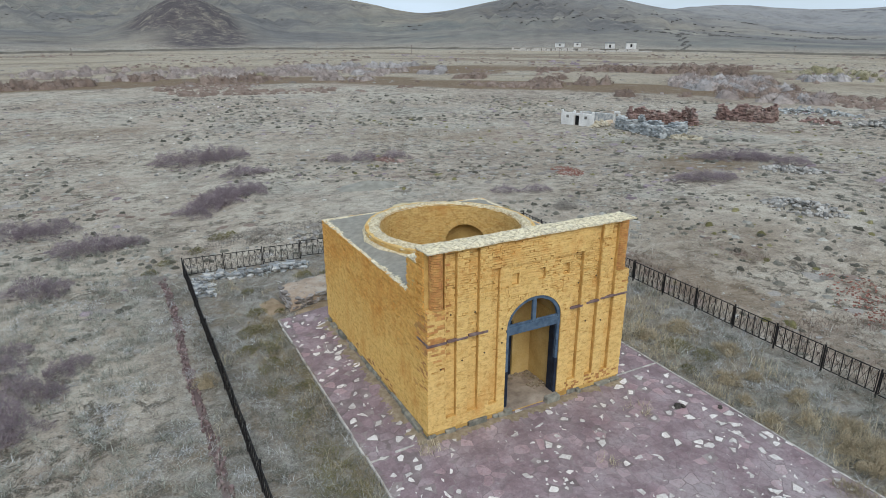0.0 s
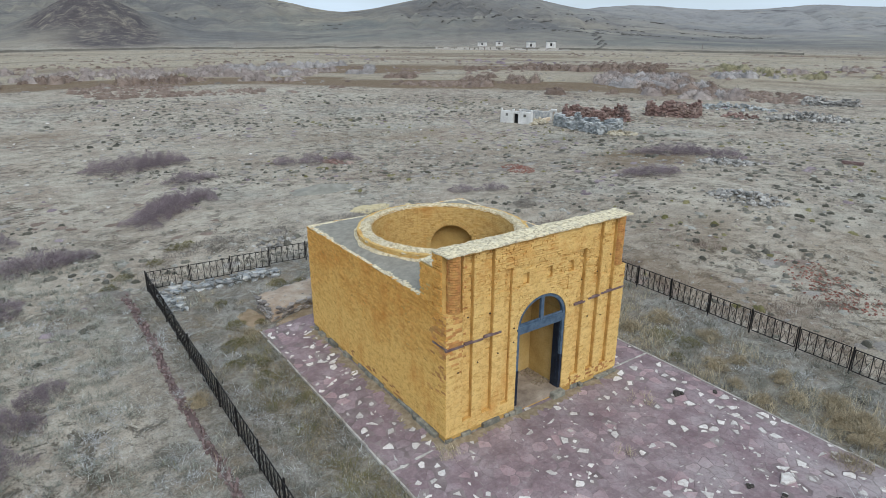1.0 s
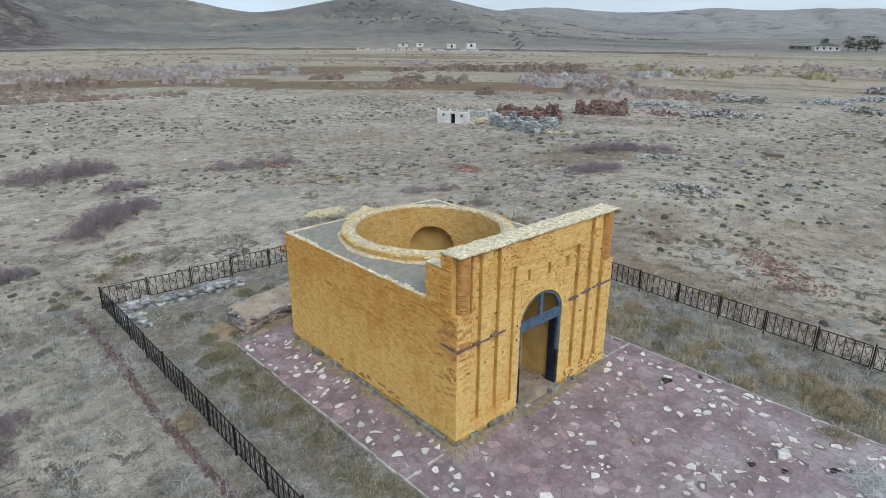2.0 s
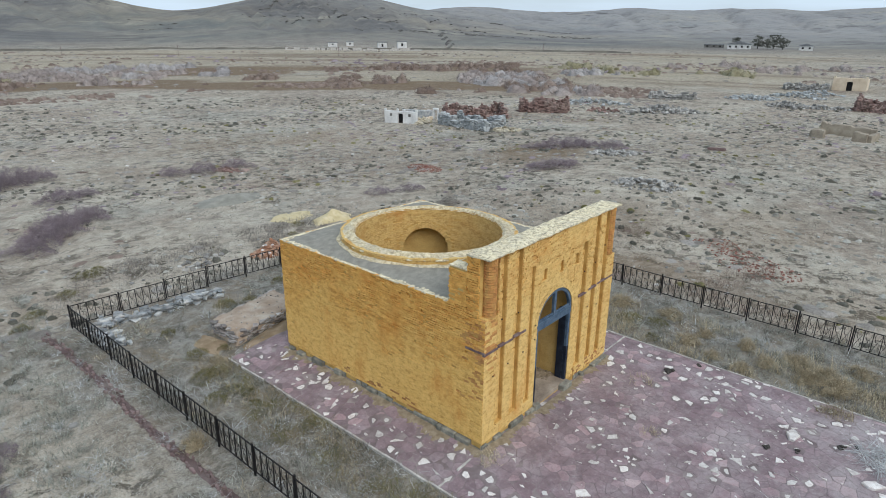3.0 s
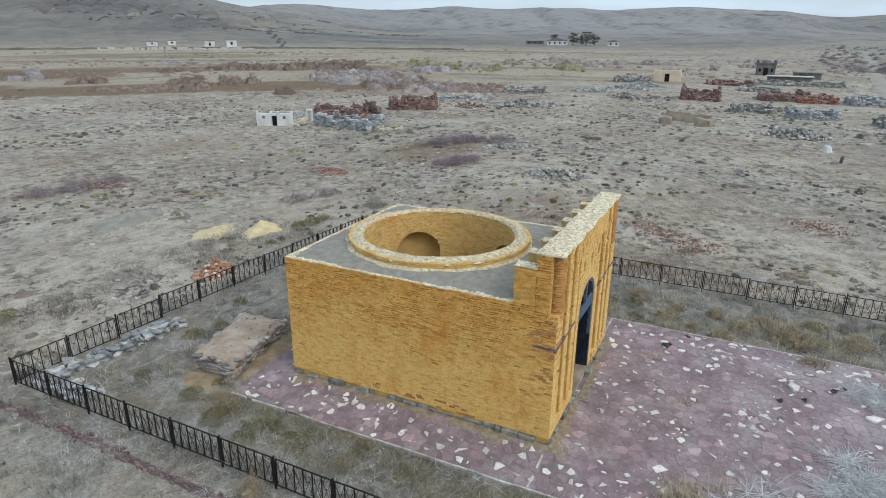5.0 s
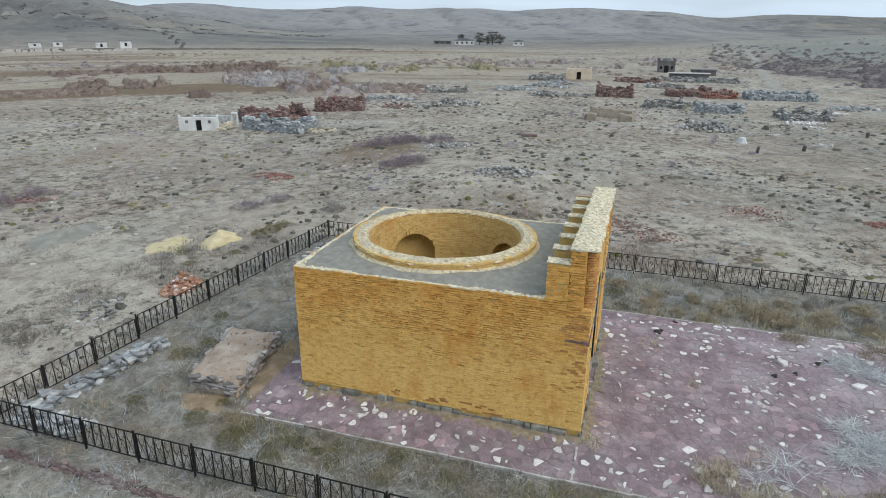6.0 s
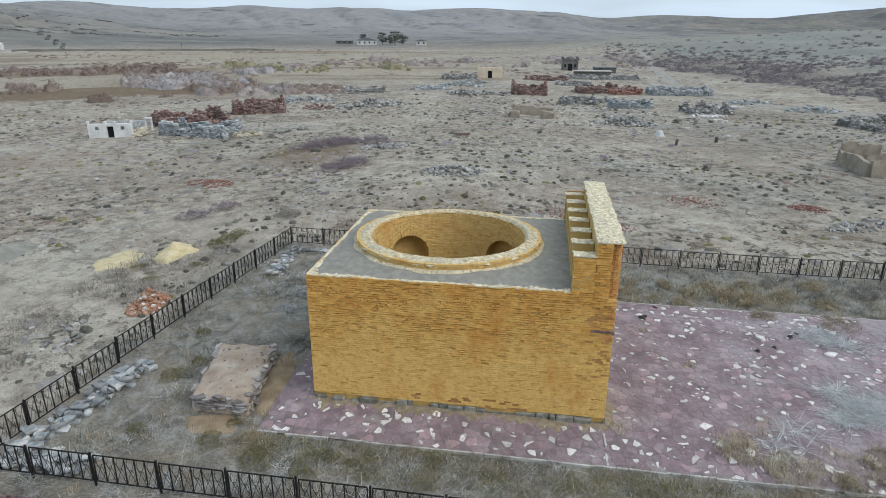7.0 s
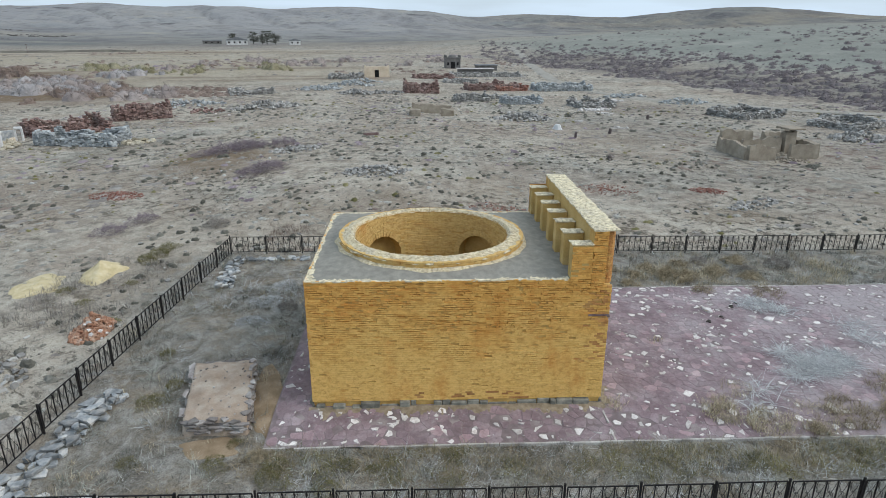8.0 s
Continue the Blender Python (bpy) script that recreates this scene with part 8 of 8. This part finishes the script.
# the large single shrubs, each on its own
SHRUBS = [  # x, y, radius, height factor
    (-2.4, 25.0, 1.0, 0.7), (-1.5, 25.8, 1.1, 0.8), (-0.8, 26.5, 1.2, 0.8), (0.1, 27.4, 1.1, 0.8), (1.0, 28.2, 1.2, 0.7), (-0.2, 28.3, 1.0, 0.7), (1.9, 28.9, 0.9, 0.7),
    (-2.0, 41.2, 1.5, 0.7), (-0.1, 40.2, 1.6, 0.8), (1.4, 40.4, 1.5, 0.8), (2.8, 41.0, 1.3, 0.7), (2.0, 33.8, 1.1, 0.7), (3.4, 34.2, 0.8, 0.6),
    (-11.1, 24.9, 1.1, 0.8), (-10.0, 24.7, 1.0, 0.8), (-9.0, 25.3, 1.0, 0.7), (-8.5, 20.8, 0.9, 0.7), (-7.4, 20.7, 1.0, 0.8), (-6.5, 20.8, 0.9, 0.7), (-5.7, 21.0, 0.7, 0.6),
    (-9.7, 15.8, 0.9, 0.8), (-8.8, 15.9, 0.7, 0.7), (-9.4, 5.4, 0.8, 0.9), (-9.9, 6.2, 0.8, 0.9), (-8.6, 7.1, 0.5, 0.9), (-10.4, 5.2, 0.9, 0.9), (-8.4, 8.3, 0.6, 0.9), (-7.9, 8.8, 0.42, 0.9), (-9.3, 7.5, 0.75, 0.9), (-9.9, 9.4, 0.7, 0.7), (-9.8, 10.6, 0.6, 0.7),
    (36.6, 20.6, 1.5, 0.5), (37.6, 19.3, 1.5, 0.55), (38.4, 18.6, 1.2, 0.5), (35.2, 21.4, 1.2, 0.4), (27.4, 16.4, 1.0, 0.45), (28.5, 15.7, 1.2, 0.5), (29.7, 15.2, 1.0, 0.45), (38.6, 16.4, 1.2, 0.6),
    (15.8, 20.5, 0.9, 0.5), (17.6, 19.6, 0.9, 0.5), (10.0, 36.0, 1.2, 0.5), (12.0, 35.2, 1.3, 0.55), (14.5, 35.0, 1.2, 0.5),
]


def shrub_meshes(mat, clumps=CLUMP_NEAR):
    out = []
    for v, t in clumps:
        ob = fast_mesh("twigs", v, t, mat)
        out.append(ob.data)
        bpy.data.objects.remove(ob)
    return out


BLUE_ME = shrub_meshes(twig_material("blue_grey_twigs", (0.42, 0.44, 0.455), (0.58, 0.60, 0.61), (0.74, 0.755, 0.76)))
TWIG_ME, OLIVE_ME, PALE_ME = shrub_meshes(MAT_TWIG), shrub_meshes(MAT_OLIVE), shrub_meshes(MAT_TWIG_G)
YELLOW_ME = shrub_meshes(twig_material("tan_dry_grass", (0.25, 0.20, 0.125), (0.39, 0.325, 0.22), (0.56, 0.49, 0.36)), [tussock_clump(900, trng, (0.42, 0.008), 0.95, 12, 4, 0.62) for _ in range(4)])


def shrub(name, me, x, y, r, k, label, group, seed):
    rng = random.Random(seed)
    ob = new(name, me)
    ob.matrix_basis = pose(x, y, ground_z(x, y) - 0.03, 0, 0, rng.uniform(0, 360)) @ Matrix.Diagonal((r * rng.uniform(0.85, 1.2), r * rng.uniform(0.85, 1.2), r * k * 1.35, 1))
    return tagged(ob, label, "shrub", group)


for i, (x, y, r, k) in enumerate(SHRUBS):
    shrub("shrub", TWIG_ME[i % 5], x, y, r * 1.15, k * 1.0, "bare purple-brown twiggy shrub on the steppe", "purple shrubs", i)
for i, (x, y, r, k) in enumerate(((-1.8, 19.7, 0.55, 0.5), (-1.2, 20.1, 0.4, 0.5), (-3.1, 18.2, 0.45, 0.5), (-4.6, 17.1, 0.4, 0.5), (-5.3, 16.2, 0.35, 0.5), (11.6, 17.0, 0.55, 0.55), (12.4, 16.8, 0.6, 0.5), (13.2, 16.6, 0.6, 0.5),
                                    (8.4, 18.9, 0.4, 0.5), (7.2, 17.6, 0.3, 0.6), (9.0, 16.6, 0.3, 0.6), (9.4, 0.6, 0.45, 0.7), (9.7, -0.3, 0.4, 0.6), (8.6, -0.6, 0.3, 0.6), (-2.6, 8.6, 0.4, 0.5), (-2.2, 6.8, 0.3, 0.6), (-2.1, 10.0, 0.4, 0.5), (-3.0, 7.2, 0.35, 0.5), (0.4, 12.4, 0.4, 0.6), (3.1, 13.0, 0.35, 0.55), (-1.9, 4.2, 0.35, 0.5), (-2.4, 6.2, 0.22, 0.7), (-2.2, 8.5, 0.35, 0.6), (-2.0, 12.1, 0.3, 0.6), (-1.3, 9.7, 0.22, 0.8), (1.2, 12.1, 0.35, 0.7))):
    shrub("olive_shrub", OLIVE_ME[i % 4], x, y, r * 1.15, k, "low olive-green shrub on dry ground", "olive shrubs", 50 + i)
for i, (x, y, r, k) in enumerate(((16.5, 15.4, 0.7, 0.8), (6.3, 9.8, 0.5, 1.1), (7.0, 10.6, 0.8, 0.32), (8.4, 10.4, 0.8, 0.28), (5.4, 10.9, 0.6, 0.3), (9.6, -9.0, 0.6, 0.7), (10.3, -10.8, 0.7, 0.8), (10.9, -7.5, 0.5, 0.7))):
    shrub("grey_shrub", (BLUE_ME if 2 <= i <= 4 else PALE_ME)[i % 4], x, y, r, k, "bare pale grey twiggy shrub", "grey shrubs", 80 + i)
for i, (x, y, r, k) in enumerate(((9.0, -5.2, 0.45, 0.8), (8.8, -6.0, 0.55, 0.8), (9.6, -5.6, 0.4, 0.8), (9.2, -4.0, 0.35, 0.8), (8.6, -2.6, 0.3, 0.8), (10.0, -3.2, 0.35, 0.8), (9.5, -7.6, 0.5, 0.8), (8.9, -8.8, 0.45, 0.7), (9.9, -4.7, 0.45, 0.7), (10.4, -6.4, 0.5, 0.6), (8.5, -3.5, 0.3, 0.7), (9.1, -1.6, 0.4, 0.7), (9.9, -1.9, 0.35, 0.7), (10.7, -9.0, 0.5, 0.7), (10.6, -0.4, 0.45, 0.6), (9.0, 1.6, 0.4, 0.7), (-1.9, 9.0, 0.3, 0.8), (-4.55, 5.6, 0.28, 1.5), (10.4, 1.4, 0.5, 0.7))):
    shrub("grass_clump", YELLOW_ME[i % 4], x, y, r * 1.25, k * 0.8, "yellow-brown clump of tall dry grass", "grass clumps", 90 + i)

# loose stones
rng = random.Random(66)
soup, soup2 = Soup(), Soup()
for i in range(2600):
    r, a = math.sqrt(rng.uniform(8 ** 2, 85 ** 2)), radians(rng.uniform(-14, 138))
    x, y = -6 + r * math.sin(a), -2 + r * math.cos(a)
    if -4.6 < x < 12.6 and y < 15.2:
        continue
    v, f = STONES[rng.randrange(len(STONES))]
    s = (0.05 + 0.2 * rng.random() ** 2) * (1 + r / 90)
    (soup if rng.random() < 0.93 or r < 25 else soup2).add(placed(v, s, s * rng.uniform(0.6, 1), s * 0.5, 0, 0, rng.uniform(0, 6.28), (x, y, ground_z(x, y) + s * 0.1)), f)
tagged(soup.make("loose_stones", MAT_STONE_J), "loose grey stones on the steppe", "stones", kind="stuff")
tagged(soup2.make("pale_loose_stones", MAT_FLAG_WJ), "loose pale stones on the steppe", "stones", kind="stuff")


# trees by the farm
def tree(x, y, h, seed):
    rng = random.Random(seed)
    t = holder("tree", x, y, ground_z(x, y), "dark bare-crowned tree beside the farmhouse", "tree", "trees by the farm")
    g = ground_z(x, y)
    bm = bmesh.new()
    lathe(bm, x, y, [(h * 0.035, g - 0.2), (h * 0.026, g + h * 0.25), (h * 0.014, g + h * 0.6), (0.02, g + h * 0.9)], 7)
    for i in range(7):
        a, z0 = rng.uniform(0, 6.28), g + h * rng.uniform(0.22, 0.5)
        tube(bm, [Vector((x, y, z0)), Vector((x + h * 0.16 * math.cos(a), y + h * 0.16 * math.sin(a), z0 + h * 0.16)), Vector((x + h * 0.27 * math.cos(a), y + h * 0.27 * math.sin(a), z0 + h * 0.36))], h * 0.009, 5)
    part("trunk", bm, MAT_TREE, t)
    soup = Soup()
    gen = np.random.default_rng(seed)
    for i in range(46):
        v, f = twig_clump(40, gen, 1.0)
        c = v.reshape(-1, 3, 3)
        mid = (c[:, 0] + c[:, 1]) / 2
        c[:, 0] = mid + (c[:, 0] - mid) * 3
        c[:, 1] = mid + (c[:, 1] - mid) * 3
        a, rr, zz = rng.uniform(0, 6.28), rng.uniform(0, 0.46) * h, rng.uniform(0.12, 0.82)
        rr *= math.sqrt(max(0.1, 1 - ((zz - 0.45) / 0.45) ** 2))
        soup.add(v * h * rng.uniform(0.13, 0.22) + np.array([x + rr * math.cos(a), y + rr * math.sin(a), g + h * zz]), f)
    part_ob = soup.make("crown", MAT_TREE, t)
    return t


for i, (x, y, h) in enumerate(((352, 94.5, 7), (356, 88, 8), (350, 82, 6.5), (360, 108, 6), (349, 89, 5.5))):
    tree(x, y, h, 400 + i)


# dirt track winding past the tombs
track = [Vector(p) for p in ((260, -34), (196, -30.5), (164, -27), (130, -23.5), (103, -22.3), (90, -24.5), (77.3, -29.1), (66.4, -43.9), (60.3, -51.7), (52, -75))]
verts, faces = [], []
pts = []
for a, b in zip(track, track[1:]):
    n = int((b - a).length / 2.5)
    pts += [a.lerp(b, i / n) for i in range(n)]
for i, p in enumerate(pts):
    dirn = (pts[min(i + 1, len(pts) - 1)] - pts[max(i - 1, 0)]).normalized()
    nr = Vector((-dirn.y, dirn.x))
    for k in (-1.3, -0.5, 0.5, 1.3):
        q = p + nr * (k + 0.25 * noise.noise((p.x * 0.2, p.y * 0.2, k)))
        verts.append((q.x, q.y, ground_z(q.x, q.y) + (0.10 if abs(k) < 1 else 0.03)))
for i in range(len(pts) - 1):
    for k in range(3):
        a = i * 4 + k
        faces.append((a, a + 1, a + 5, a + 4))
tagged(mesh_ob("road", verts, faces, MAT_TRACK), "pale dirt track winding past the tombs", "road", kind="structure")

# rock ledges standing out of the hillsides
MAT_LEDGE = mottled("dark_hill_rock", (0.125, 0.12, 0.12), (0.175, 0.168, 0.162), (0.28, 0.265, 0.235), 0.15, 2.0, spread=0.5, island=True)


def rock_ledge(az, r, length, n, size, seed, rise=0.0):
    """Broken flat rocks in a row along the slope; rise turns the row up the hill."""
    rng = random.Random(seed)
    soup = Soup()
    a0 = radians(az)
    cx, cy = r * math.sin(a0), r * math.cos(a0)
    for i in range(n):
        u = rng.uniform(-0.5, 0.5) * length
        along, out = u * (1 - abs(rise)), u * rise + rng.uniform(-1.2, 1.2) * size
        x = cx + along * math.cos(a0) + out * math.sin(a0)
        y = cy - along * math.sin(a0) + out * math.cos(a0)
        v, f = (STONES if rng.random() < 0.5 else SLABS)[rng.randrange(16)]
        k = size * rng.uniform(0.4, 1.3)
        soup.add(placed(v, k * rng.uniform(1.0, 2.4), k, k * rng.uniform(0.3, 0.6), 0.1, 0.1, -a0 + rng.uniform(-0.4, 0.4), (x, y, ground_z(x, y) + k * 0.08)), f)
    ob = holder("rock_ledge", cx, cy, ground_z(cx, cy), "dark broken rock ledge on a bare hillside", "rock ledge", "rock ledges on the hills")
    tagged(soup.make("rock", MAT_LEDGE, ob), kind="stuff")


rng = random.Random(12)
for i in range(34):
    rock_ledge(rng.uniform(33, 60), rng.uniform(430, 690), rng.uniform(14, 60), rng.randint(16, 34), rng.uniform(0.8, 1.7), 500 + i)
for i in range(12):
    rock_ledge(rng.uniform(-6, 33), rng.uniform(480, 760), rng.uniform(10, 30), rng.randint(8, 16), rng.uniform(0.8, 1.5), 560 + i)
for i, (az, r0) in enumerate(((49.2, 330), (49.0, 365), (48.7, 400), (48.4, 440), (39.2, 560), (38.6, 610), (38.0, 660))):
    rock_ledge(az, r0, 44, 34, 0.9 + 0.15 * (i % 4), 590 + i, 0.94)

# low broken wall beside the far houses
wall_far = holder("broken_wall", 196, 222, ground_z(196, 222), "low broken whitish wall beside the far houses", "wall")
rng = random.Random(15)
for i in range(26):
    az = radians(36 + 11.5 * i / 25 + rng.uniform(-0.1, 0.1))
    x, y = -10 + 287 * math.sin(az), 287 * math.cos(az)
    w = rng.uniform(0.5, 1.8)
    local_box("wall_piece", wall_far, x, y, -math.degrees(az), -w, w, -0.2, 0.2, -0.3, rng.uniform(0.5, 1.3), MAT_KERB, 0.03)

# low dark earth bank along the foot of the hills
verts, faces = [], []
BANK = 260
for i in range(BANK + 1):
    az = radians(-26 + 92 * i / BANK)
    r0 = 292 + 8 * math.sin(az * 3) + 2 * noise.noise((i * 0.08, 0, 0))
    h = 0.75 + 0.35 * noise.fractal((i * 0.16, 2, 0), 0.8, 2.0, 3)
    for dr, dz in ((-2.6, -0.2), (-0.9, h), (0.9, h * 0.95), (2.6, -0.2)):
        x, y = -10 + (r0 + dr) * math.sin(az), (r0 + dr) * math.cos(az)
        verts.append((x, y, ground_z(x, y) + dz))
for i in range(BANK):
    for k in range(3):
        a = i * 4 + k
        faces.append((a, a + 1, a + 5, a + 4))
MAT_BANK = mottled("dark_earth_bank", (0.10, 0.092, 0.080), (0.145, 0.132, 0.112), (0.20, 0.185, 0.155), 0.25, 3.0)
tagged(mesh_ob("earth_bank", verts, faces, MAT_BANK), "long low dark earth bank across the plain", "earth bank", kind="structure")

# a line of poles across the plain
for x, y in ((-12.5, 232.0), (64.0, 215.0), (96.0, 204.0), (136.0, 169.0), (188.0, 165.0), (236.0, 150.0)):
    p = holder("power_pole", x, y, ground_z(x, y), "thin timber power pole on the plain", "power pole", "power line poles")
    local_box("pole", p, x, y, 0, -0.05, 0.05, -0.05, 0.05, -0.3, 3.4, MAT_TIMBER, 0.02)
    local_box("cross_arm", p, x, y, 75, -0.6, 0.6, -0.04, 0.04, 3.0, 3.12, MAT_TIMBER, 0.01)
